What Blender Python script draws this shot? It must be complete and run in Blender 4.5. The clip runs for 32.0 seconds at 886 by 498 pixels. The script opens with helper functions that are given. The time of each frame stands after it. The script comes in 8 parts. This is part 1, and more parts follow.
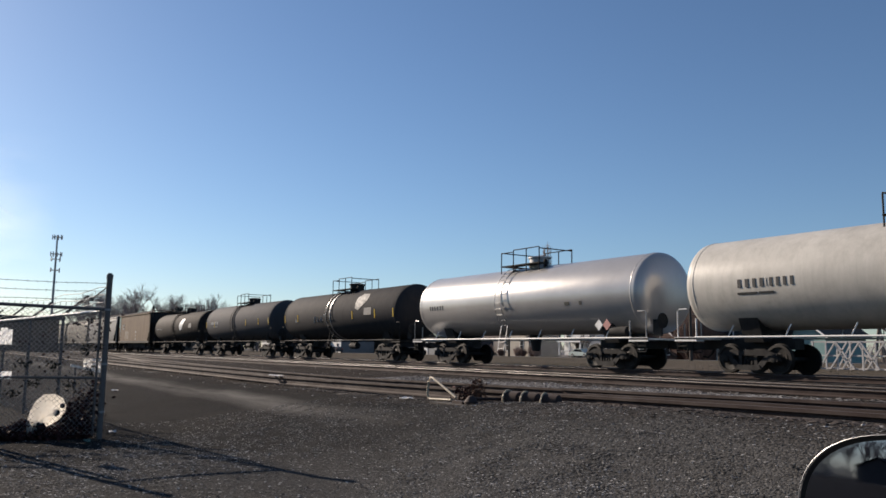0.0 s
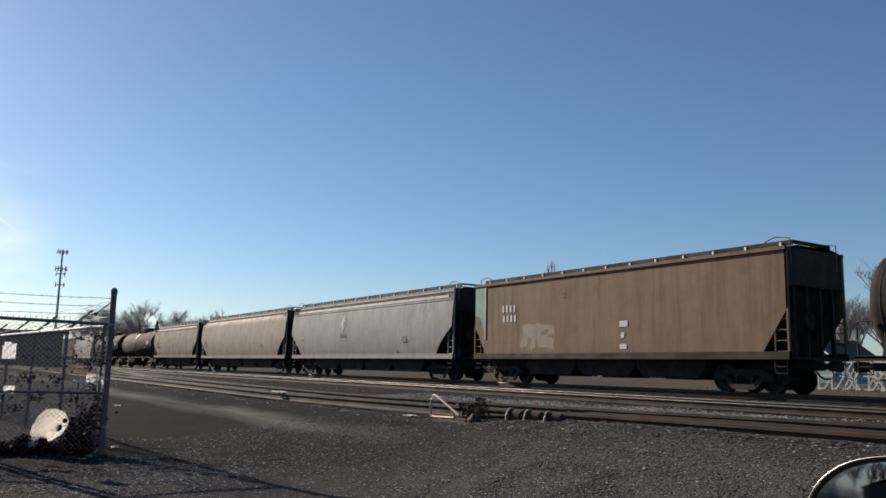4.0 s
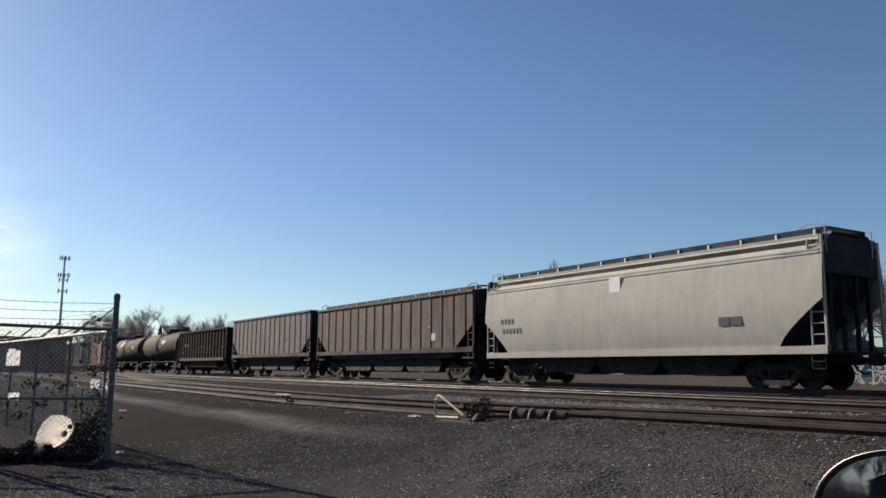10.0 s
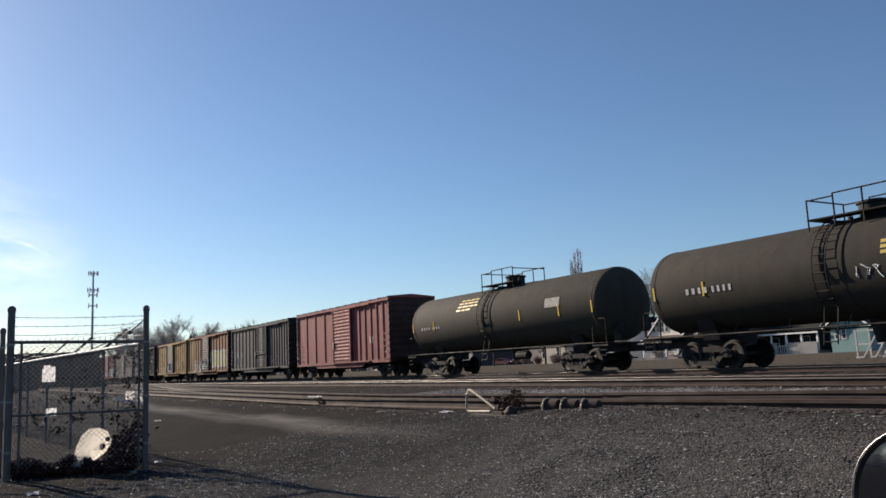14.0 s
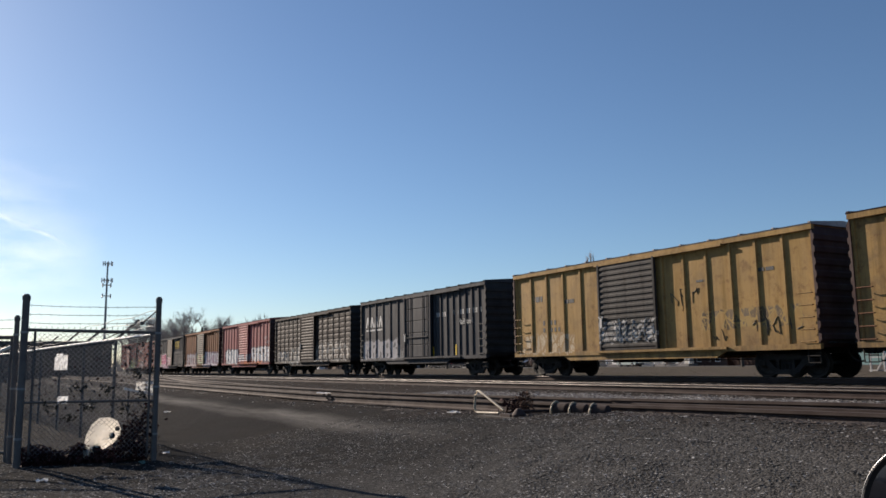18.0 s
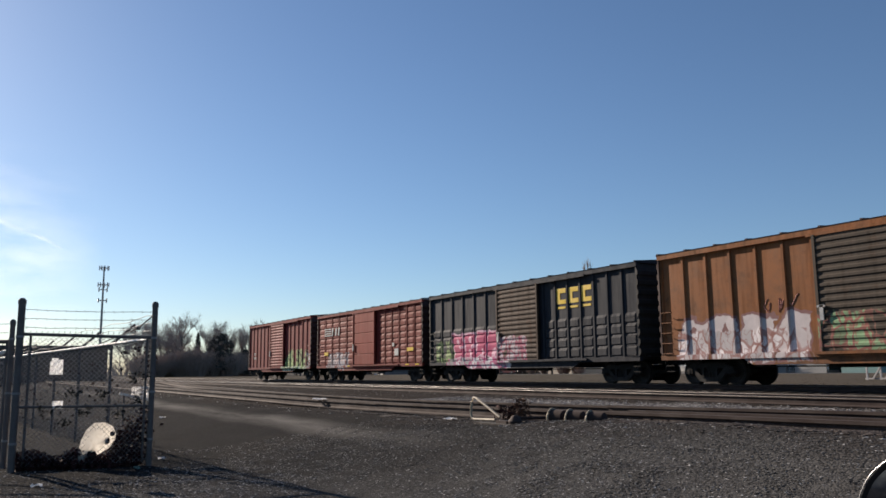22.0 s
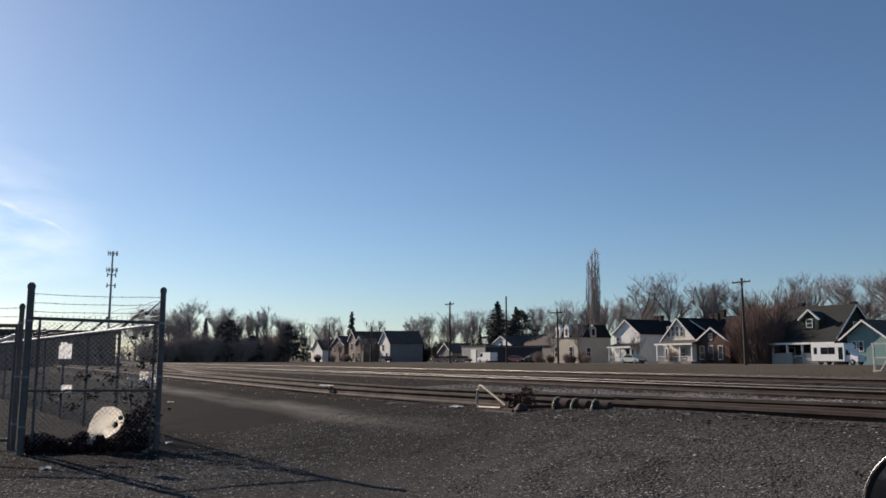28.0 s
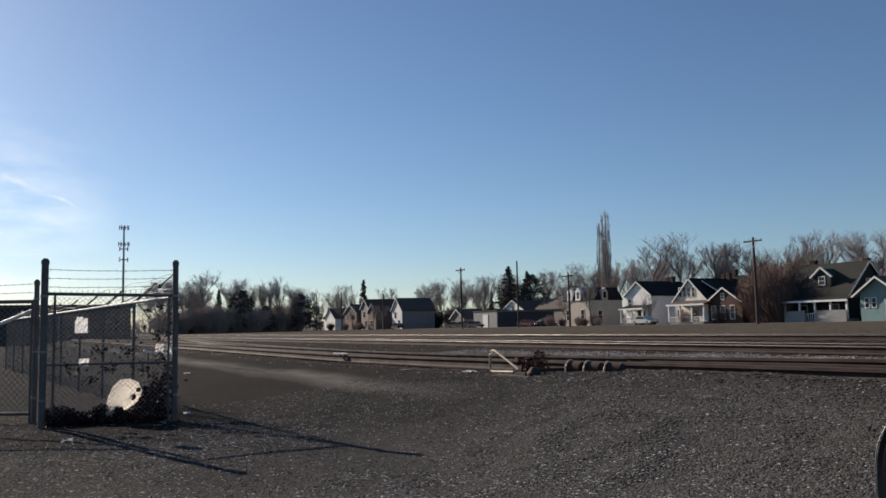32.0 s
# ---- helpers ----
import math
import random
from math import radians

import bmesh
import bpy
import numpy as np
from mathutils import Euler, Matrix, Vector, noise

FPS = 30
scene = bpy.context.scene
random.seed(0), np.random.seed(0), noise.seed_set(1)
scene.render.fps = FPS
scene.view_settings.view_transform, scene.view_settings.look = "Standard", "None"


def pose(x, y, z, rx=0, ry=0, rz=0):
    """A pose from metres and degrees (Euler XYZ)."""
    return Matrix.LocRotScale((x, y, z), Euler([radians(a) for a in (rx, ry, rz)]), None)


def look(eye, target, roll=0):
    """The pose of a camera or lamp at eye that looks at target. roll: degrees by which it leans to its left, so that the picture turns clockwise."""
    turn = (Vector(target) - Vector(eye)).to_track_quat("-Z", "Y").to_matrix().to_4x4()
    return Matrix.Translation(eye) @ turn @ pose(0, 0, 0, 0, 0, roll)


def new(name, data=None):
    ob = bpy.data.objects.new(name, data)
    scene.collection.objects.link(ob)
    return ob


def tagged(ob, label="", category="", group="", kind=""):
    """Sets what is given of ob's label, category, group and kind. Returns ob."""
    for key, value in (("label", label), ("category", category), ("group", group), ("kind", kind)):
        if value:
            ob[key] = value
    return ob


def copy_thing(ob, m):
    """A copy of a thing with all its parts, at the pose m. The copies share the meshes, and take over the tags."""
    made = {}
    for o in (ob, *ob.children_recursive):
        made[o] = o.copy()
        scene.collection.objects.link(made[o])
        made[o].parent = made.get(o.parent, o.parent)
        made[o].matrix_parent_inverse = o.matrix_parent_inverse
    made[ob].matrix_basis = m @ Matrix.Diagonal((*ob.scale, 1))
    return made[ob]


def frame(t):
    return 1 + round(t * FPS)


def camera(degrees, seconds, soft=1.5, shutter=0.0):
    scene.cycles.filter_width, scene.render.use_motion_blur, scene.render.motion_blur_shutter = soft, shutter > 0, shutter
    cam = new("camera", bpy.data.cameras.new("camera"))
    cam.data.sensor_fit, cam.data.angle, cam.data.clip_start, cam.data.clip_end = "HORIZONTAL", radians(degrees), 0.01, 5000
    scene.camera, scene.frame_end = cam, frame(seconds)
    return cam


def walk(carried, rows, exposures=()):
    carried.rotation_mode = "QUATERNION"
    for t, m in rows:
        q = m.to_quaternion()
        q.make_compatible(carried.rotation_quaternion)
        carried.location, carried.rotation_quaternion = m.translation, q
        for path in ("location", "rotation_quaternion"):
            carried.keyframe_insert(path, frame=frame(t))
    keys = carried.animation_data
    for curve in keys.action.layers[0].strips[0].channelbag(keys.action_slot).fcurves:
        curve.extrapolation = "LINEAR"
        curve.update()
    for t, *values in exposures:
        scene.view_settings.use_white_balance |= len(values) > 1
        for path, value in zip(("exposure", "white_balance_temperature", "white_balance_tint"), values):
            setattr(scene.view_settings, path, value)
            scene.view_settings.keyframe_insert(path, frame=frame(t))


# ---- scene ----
# World: x along the tracks (the train runs towards +x), y away from the camera, z up, metres.
cam = camera(58.0, 32.0, soft=1.6)
PATH = [
    (0.0, pose(0.000, 0.000, 1.250, 97.32, -0.84, 56.93)),
    (0.5, pose(0.000, 0.000, 1.250, 97.66, -0.94, 57.01)),
    (1.0, pose(0.000, 0.000, 1.250, 97.84, -0.93, 56.97)),
    (1.5, pose(0.000, 0.000, 1.250, 97.86, -0.70, 57.02)),
    (2.0, pose(0.000, 0.000, 1.250, 98.00, -0.88, 57.09)),
    (2.5, pose(0.000, 0.000, 1.250, 98.23, -1.06, 57.22)),
    (4.5, pose(0.000, 0.000, 1.250, 98.57, -1.25, 57.16)),
    (5.0, pose(0.000, 0.000, 1.250, 98.69, -1.07, 57.21)),
    (5.5, pose(0.000, 0.000, 1.250, 98.67, -0.76, 57.21)),
    (6.0, pose(0.000, 0.000, 1.250, 98.49, -0.35, 57.16)),
    (6.5, pose(0.000, 0.000, 1.250, 98.50, -0.72, 57.10)),
    (7.0, pose(0.000, 0.000, 1.250, 98.37, -0.32, 57.05)),
    (7.5, pose(0.000, 0.000, 1.250, 98.50, -0.78, 57.16)),
    (8.0, pose(0.000, 0.000, 1.250, 98.35, -0.47, 57.08)),
    (8.5, pose(0.000, 0.000, 1.250, 98.29, -0.57, 57.08)),
    (9.0, pose(0.000, 0.000, 1.250, 98.38, -0.24, 57.18)),
    (9.5, pose(0.000, 0.000, 1.250, 98.66, -0.35, 57.35)),
    (10.0, pose(0.000, 0.000, 1.250, 98.55, -0.36, 57.44)),
    (10.5, pose(0.000, 0.000, 1.250, 98.43, -0.31, 57.46)),
    (11.0, pose(0.000, 0.000, 1.250, 98.26, -0.47, 57.46)),
    (11.5, pose(0.000, 0.000, 1.250, 98.36, -0.66, 57.51)),
    (12.0, pose(0.000, 0.000, 1.250, 98.54, -0.51, 57.59)),
    (12.5, pose(0.000, 0.000, 1.250, 98.48, 2.55, 57.91)),
    (13.0, pose(0.000, 0.000, 1.250, 97.75, 3.13, 58.32)),
    (13.5, pose(0.000, 0.000, 1.250, 97.74, 4.03, 58.96)),
    (14.0, pose(0.000, 0.000, 1.250, 98.25, 2.55, 59.51)),
    (14.5, pose(0.000, 0.000, 1.250, 98.39, 4.13, 59.79)),
    (15.0, pose(0.000, 0.000, 1.250, 98.17, 5.70, 60.52)),
    (15.5, pose(0.000, 0.000, 1.250, 97.94, 5.19, 61.02)),
    (17.5, pose(0.000, 0.000, 1.250, 98.51, 0.78, 60.24)),
    (18.0, pose(0.000, 0.000, 1.250, 98.28, 0.81, 60.18)),
    (18.5, pose(0.000, 0.000, 1.250, 98.33, 0.78, 60.03)),
    (19.0, pose(0.000, 0.000, 1.250, 98.11, 0.61, 59.94)),
    (19.5, pose(0.000, 0.000, 1.250, 98.26, 0.59, 59.87)),
    (20.0, pose(0.000, 0.000, 1.250, 98.48, 0.46, 59.76)),
    (20.5, pose(0.000, 0.000, 1.250, 98.54, 0.52, 59.83)),
    (21.0, pose(0.000, 0.000, 1.250, 98.61, 0.64, 59.94)),
    (21.5, pose(0.000, 0.000, 1.250, 98.69, 0.52, 59.96)),
    (22.0, pose(0.000, 0.000, 1.250, 98.72, 0.55, 59.93)),
    (22.5, pose(0.000, 0.000, 1.250, 98.77, 0.46, 60.04)),
    (23.0, pose(0.000, 0.000, 1.250, 98.93, 0.24, 60.20)),
    (23.5, pose(0.000, 0.000, 1.250, 98.67, 0.30, 60.27)),
    (24.0, pose(0.000, 0.000, 1.250, 98.63, 0.24, 60.15)),
    (24.5, pose(0.000, 0.000, 1.250, 98.71, 0.22, 60.09)),
    (25.0, pose(0.000, 0.000, 1.250, 98.61, 0.19, 60.13)),
    (25.5, pose(0.000, 0.000, 1.250, 98.44, 0.27, 60.19)),
    (27.5, pose(0.000, 0.000, 1.250, 98.18, 0.00, 60.43)),
    (28.0, pose(0.000, 0.000, 1.250, 97.87, 0.00, 60.38)),
    (28.5, pose(0.000, 0.000, 1.250, 97.69, 0.02, 60.49)),
    (29.0, pose(0.000, 0.000, 1.250, 97.68, -0.30, 60.56)),
    (29.5, pose(0.000, 0.000, 1.250, 97.56, -0.31, 60.53)),
    (30.0, pose(0.000, 0.000, 1.250, 97.31, -0.34, 60.53)),
    (30.5, pose(0.000, 0.000, 1.250, 96.94, -0.27, 60.74)),
    (31.0, pose(0.000, 0.000, 1.250, 96.29, -0.03, 60.93)),
    (31.5, pose(0.000, 0.000, 1.250, 95.76, -0.11, 61.07)),
    (32.0, pose(0.000, 0.000, 1.250, 95.47, 1.29, 61.25)),
]
walk(cam, PATH, ((0.0, 0.55), (12.0, 0.55), (14.0, 0.63), (15.5, 0.63), (18.0, 0.55), (25.0, 0.53), (28.0, 0.43), (32.0, 0.39)))

# low winter sun, ahead and to the left of the camera
SUN_EL, SUN_AZ = 23.5, 254.5
world = bpy.data.worlds.new("world")
scene.world = world
world.use_nodes = True
wn = world.node_tree
sky = wn.nodes.new("ShaderNodeTexSky")
sky.sky_type = "NISHITA"
sky.sun_disc = False
sky.sun_elevation = radians(SUN_EL)
sky.sun_rotation = radians(SUN_AZ)
sky.altitude = 400
sky.air_density = 1.0
sky.dust_density = 0.38
sky.ozone_density = 5.3
wn.links.new(sky.outputs[0], wn.nodes["Background"].inputs[0])
wn.nodes["Background"].inputs[1].default_value = 0.074
sun = new("sun", bpy.data.lights.new("sun", "SUN"))
sun.data.energy = 5.0
sun.data.angle = radians(0.5)
sun.data.color = (1.0, 0.88, 0.77)
to_sun = Vector((math.sin(radians(SUN_AZ)) * math.cos(radians(SUN_EL)), math.cos(radians(SUN_AZ)) * math.cos(radians(SUN_EL)), math.sin(radians(SUN_EL))))
sun.matrix_world = look(to_sun * 60, (0, 0, 0))
scene.view_settings.use_white_balance = True
scene.view_settings.white_balance_temperature = 6850
scene.view_settings.white_balance_tint = 11

# ---------------------------------------------------------------- mesh tools
class Shape:
    """Gathers vertices and faces of one mesh."""

    def __init__(self):
        self.v, self.f = [], []

    def add(self, verts, faces):
        n = len(self.v)
        self.v.extend(verts)
        self.f.extend([tuple(i + n for i in f) for f in faces])
        return self

    def box(self, x0, x1, y0, y1, z0, z1):
        return self.add([(x0, y0, z0), (x1, y0, z0), (x1, y1, z0), (x0, y1, z0), (x0, y0, z1), (x1, y0, z1), (x1, y1, z1), (x0, y1, z1)],
                        [(3, 2, 1, 0), (4, 5, 6, 7), (0, 1, 5, 4), (1, 2, 6, 5), (2, 3, 7, 6), (3, 0, 4, 7)])

    def obox(self, m, sx, sy, sz):
        s = Shape().box(-sx / 2, sx / 2, -sy / 2, sy / 2, -sz / 2, sz / 2)
        return self.add([tuple(m @ Vector(p)) for p in s.v], s.f)

    def bar(self, a, b, w, h=None):
        """A square bar from a to b."""
        a, b = Vector(a), Vector(b)
        d = b - a
        q = d.to_track_quat("X", "Z").to_matrix().to_4x4()
        return self.obox(Matrix.Translation((a + b) / 2) @ q, d.length, w, h or w)

    def tube(self, pts, r, n=6, r1=None, caps=True):
        pts = [Vector(p) for p in pts]
        k = len(pts)
        verts, faces = [], []
        for i, p in enumerate(pts):
            d = (pts[min(i + 1, k - 1)] - pts[max(i - 1, 0)]).normalized()
            ref = Vector((0, 0, 1)) if abs(d.z) < 0.9 else Vector((1, 0, 0))
            e1 = d.cross(ref).normalized()
            e2 = d.cross(e1)
            rr = r if r1 is None else r + (r1 - r) * i / (k - 1)
            for j in range(n):
                a = 2 * math.pi * j / n
                verts.append(tuple(p + (e1 * math.cos(a) + e2 * math.sin(a)) * rr))
        for i in range(k - 1):
            for j in range(n):
                faces.append((i * n + j, i * n + (j + 1) % n, (i + 1) * n + (j + 1) % n, (i + 1) * n + j))
        if caps:
            faces.append(tuple(range(n))[::-1])
            faces.append(tuple((k - 1) * n + j for j in range(n)))
        return self.add(verts, faces)

    def lathe(self, prof, axis="x", at=(0, 0, 0), n=32):
        """Turns a profile of (along, radius) round an axis."""
        verts, faces = [], []
        for h, r in prof:
            for j in range(n):
                a = 2 * math.pi * j / n
                c, s = r * math.cos(a), r * math.sin(a)
                p = (h, c, s) if axis == "x" else (c, h, s) if axis == "y" else (c, s, h)
                verts.append((p[0] + at[0], p[1] + at[1], p[2] + at[2]))
        k = len(prof)
        for i in range(k - 1):
            for j in range(n):
                q = (i * n + j, i * n + (j + 1) % n, (i + 1) * n + (j + 1) % n, (i + 1) * n + j)
                faces.append(q if axis != "y" else q[::-1])
        faces.append(tuple(range(n))[::-1])
        faces.append(tuple((k - 1) * n + j for j in range(n)))
        return self.add(verts, faces)

    def prism(self, pts, y0, y1):
        """A polygon in x and z, extruded from y0 to y1."""
        n = len(pts)
        verts = [(x, y0, z) for x, z in pts] + [(x, y1, z) for x, z in pts]
        faces = [tuple(range(n)), tuple(range(n, 2 * n))[::-1]]
        faces += [(i, i + n, (i + 1) % n + n, (i + 1) % n) for i in range(n)]
        return self.add(verts, faces)

    def prism_x(self, pts, x0, x1):
        """A polygon in y and z, extruded from x0 to x1."""
        n = len(pts)
        verts = [(x0, y, z) for y, z in pts] + [(x1, y, z) for y, z in pts]
        faces = [tuple(range(n))[::-1], tuple(range(n, 2 * n))]
        faces += [(i, (i + 1) % n, (i + 1) % n + n, i + n) for i in range(n)]
        return self.add(verts, faces)

    def tri(self, a, b, c):
        return self.add([tuple(a), tuple(b), tuple(c)], [(0, 1, 2)])

    def mesh(self, name, material, smooth=False):
        me = bpy.data.meshes.new(name)
        me.from_pydata(self.v, [], self.f)
        me.materials.append(material)
        if smooth:
            me.polygons.foreach_set("use_smooth", [True] * len(me.polygons))
            me.set_sharp_from_angle(angle=radians(38))
        me.update()
        return me


def part(name, shape, material, parent=None, label="", smooth=False, m=None, kind=""):
    """Links a shape, or a mesh that is there already, as one object under its thing or part."""
    me = shape.mesh(name, material, smooth) if isinstance(shape, Shape) else shape
    ob = new(name, me)
    if parent is not None:
        ob.parent = parent
    if m is not None:
        ob.matrix_basis = m
    return tagged(ob, label, kind=kind)


def thing(name, label, category, m=None, group="", kind=""):
    """An empty that holds the parts of one thing."""
    ob = new(name)
    ob.empty_display_size = 0.2
    if m is not None:
        ob.matrix_basis = m
    return tagged(ob, label, category, group, kind)


# ---------------------------------------------------------------- materials
class Nodes:
    def __init__(self, name):
        self.m = bpy.data.materials.new(name)
        self.m.use_nodes = True
        self.t = self.m.node_tree
        self.b = self.t.nodes["Principled BSDF"]
        self.co = self.t.nodes.new("ShaderNodeTexCoord").outputs["Object"]

    def node(self, kind, **inputs):
        n = self.t.nodes.new(kind)
        for k, v in inputs.items():
            self.put(n.inputs[k.replace("_", " ")], v)
        return n

    def put(self, socket, v):
        if isinstance(v, bpy.types.NodeSocket):
            self.t.links.new(v, socket)
        elif isinstance(v, tuple) and len(v) == 3 and socket.type == "RGBA":
            socket.default_value = (*v, 1)
        else:
            socket.default_value = v

    def math(self, op, a, b=0.0, clamp=False):
        n = self.t.nodes.new("ShaderNodeMath")
        n.operation, n.use_clamp = op, clamp
        self.put(n.inputs[0], a)
        self.put(n.inputs[1], b)
        return n.outputs[0]

    def mix(self, fac, a, b, mode="MIX"):
        n = self.t.nodes.new("ShaderNodeMix")
        n.data_type, n.blend_type = "RGBA", mode
        self.put(n.inputs[0], fac)
        self.put(n.inputs[6], a)
        self.put(n.inputs[7], b)
        return n.outputs[2]

    def scaled(self, x, y, z, ox=0.0, oy=0.0, oz=0.0, src=None):
        n = self.t.nodes.new("ShaderNodeMapping")
        self.put(n.inputs[0], src or self.co)
        n.inputs["Scale"].default_value = (x, y, z)
        n.inputs["Location"].default_value = (ox, oy, oz)
        return n.outputs[0]

    def noise(self, scale, detail=3.0, rough=0.55, vec=None, lo=0.35, hi=0.65):
        n = self.node("ShaderNodeTexNoise", Vector=vec or self.co, Scale=scale, Detail=detail, Roughness=rough)
        return self.ramp(n.outputs[0], lo, hi)

    def ramp(self, v, lo, hi, a=0.0, b=1.0):
        n = self.t.nodes.new("ShaderNodeMapRange")
        self.put(n.inputs[0], v)
        n.inputs[1].default_value, n.inputs[2].default_value = lo, hi
        n.inputs[3].default_value, n.inputs[4].default_value = a, b
        return n.outputs[0]

    def bump(self, height, strength=0.3, distance=0.01):
        n = self.node("ShaderNodeBump", Strength=strength, Distance=distance, Height=height)
        self.put(self.b.inputs["Normal"], n.outputs[0])

    def done(self, colour, rough=0.7, metal=0.0, spec=None):
        self.put(self.b.inputs["Base Color"], colour)
        self.put(self.b.inputs["Roughness"], rough)
        self.put(self.b.inputs["Metallic"], metal)
        if spec is not None:
            self.put(self.b.inputs["Specular IOR Level"], spec)
        return self.m


def tint(c, k):
    return tuple(min(1.0, v * k) for v in c)


def worn(name, col, rough=0.7, metal=0.0, scale=1.5, amount=0.35, fine=30.0, dirt=(0.05, 0.042, 0.035), dirt_amount=0.3, relief=0.15, vary=0.0):
    """A surface with stains, grain and fine relief."""
    n = Nodes(name)
    big, small = n.noise(scale, 5), n.noise(fine, 3, lo=0.3, hi=0.7)
    c = n.mix(n.math("MULTIPLY", big, amount), col, tint(col, 0.55))
    c = n.mix(n.math("MULTIPLY", n.noise(scale * 3.1, 6, 0.65, lo=0.5, hi=0.72), dirt_amount), c, dirt)
    c = n.mix(n.math("MULTIPLY", small, 0.25), c, tint(col, 1.25))
    if vary:
        info = n.t.nodes.new("ShaderNodeObjectInfo")
        c = n.mix(n.math("MULTIPLY", info.outputs["Random"], vary), c, tint(col, 0.4))
    if relief:
        n.bump(small, relief, 0.01)
    return n.done(c, n.ramp(big, 0, 1, rough - 0.08, min(1, rough + 0.1)), metal)


def wild_letters(n, c, xyz, area, fill, line, size, seed):
    """Overlapping sprayed letters with dark outlines, scribbled strokes and a ragged silhouette."""
    x0, x1, z0, z1 = area
    at = n.scaled(1, 0, 1, seed * 3.7, 0, seed * 1.9)
    warp = n.node("ShaderNodeTexNoise", Vector=at, Scale=1.1 / size, Detail=3.0).outputs["Color"]
    bent = n.mix(0.30 * size, at, warp, "LINEAR_LIGHT")
    flat = n.scaled(1.5 / size, 0, 0.85 / size, 0, 0, 0, bent)
    edge = n.node("ShaderNodeTexVoronoi", Vector=flat, Scale=1.0)
    edge.feature = "DISTANCE_TO_EDGE"
    cell = n.node("ShaderNodeSeparateColor", Color=n.node("ShaderNodeTexVoronoi", Vector=flat, Scale=1.0).outputs["Color"])
    lines = n.ramp(edge.outputs["Distance"], 0.05, 0.09, 1.0, 0.0)
    loop = n.ramp(n.math("ABSOLUTE", n.math("SUBTRACT", n.node("ShaderNodeTexNoise", Vector=flat, Scale=1.7, Detail=1.0).outputs[0], 0.5)), 0.012, 0.03, 1.0, 0.0)
    ragged = n.math("MULTIPLY", n.math("SUBTRACT", n.node("ShaderNodeTexNoise", Vector=at, Scale=1.6 / size, Detail=4.0).outputs[0], 0.5), 1.1)
    u = n.math("ADD", n.math("MULTIPLY", n.math("SUBTRACT", xyz.outputs[0], x0), 1 / (x1 - x0)), n.math("MULTIPLY", ragged, 0.10))
    v = n.math("ADD", n.math("MULTIPLY", n.math("SUBTRACT", xyz.outputs[2], z0), 1 / (z1 - z0)), n.math("MULTIPLY", ragged, 0.42))
    inside = n.math("MULTIPLY", n.math("MULTIPLY", n.ramp(u, 0.0, 0.012), n.ramp(u, 0.985, 1.0, 1.0, 0.0)), n.math("MULTIPLY", n.ramp(v, -0.02, 0.02), n.ramp(v, 0.88, 0.93, 1.0, 0.0)))
    tone = n.mix(n.ramp(cell.outputs[1], 0.55, 0.95), fill, tint(fill, 0.5))
    body = n.mix(n.math("MAXIMUM", lines, n.math("MULTIPLY", loop, 0.8)), tone, line)
    shown = n.math("MULTIPLY", inside, n.math("MAXIMUM", n.ramp(cell.outputs[0], 0.20, 0.22), n.math("MULTIPLY", lines, 0.7)))
    worn_off = n.noise(2.2, 6, 0.7, at, 0.62, 0.30)
    return n.mix(n.math("MULTIPLY", shown, n.ramp(worn_off, 0, 1, 0.72, 0.97)), c, body)


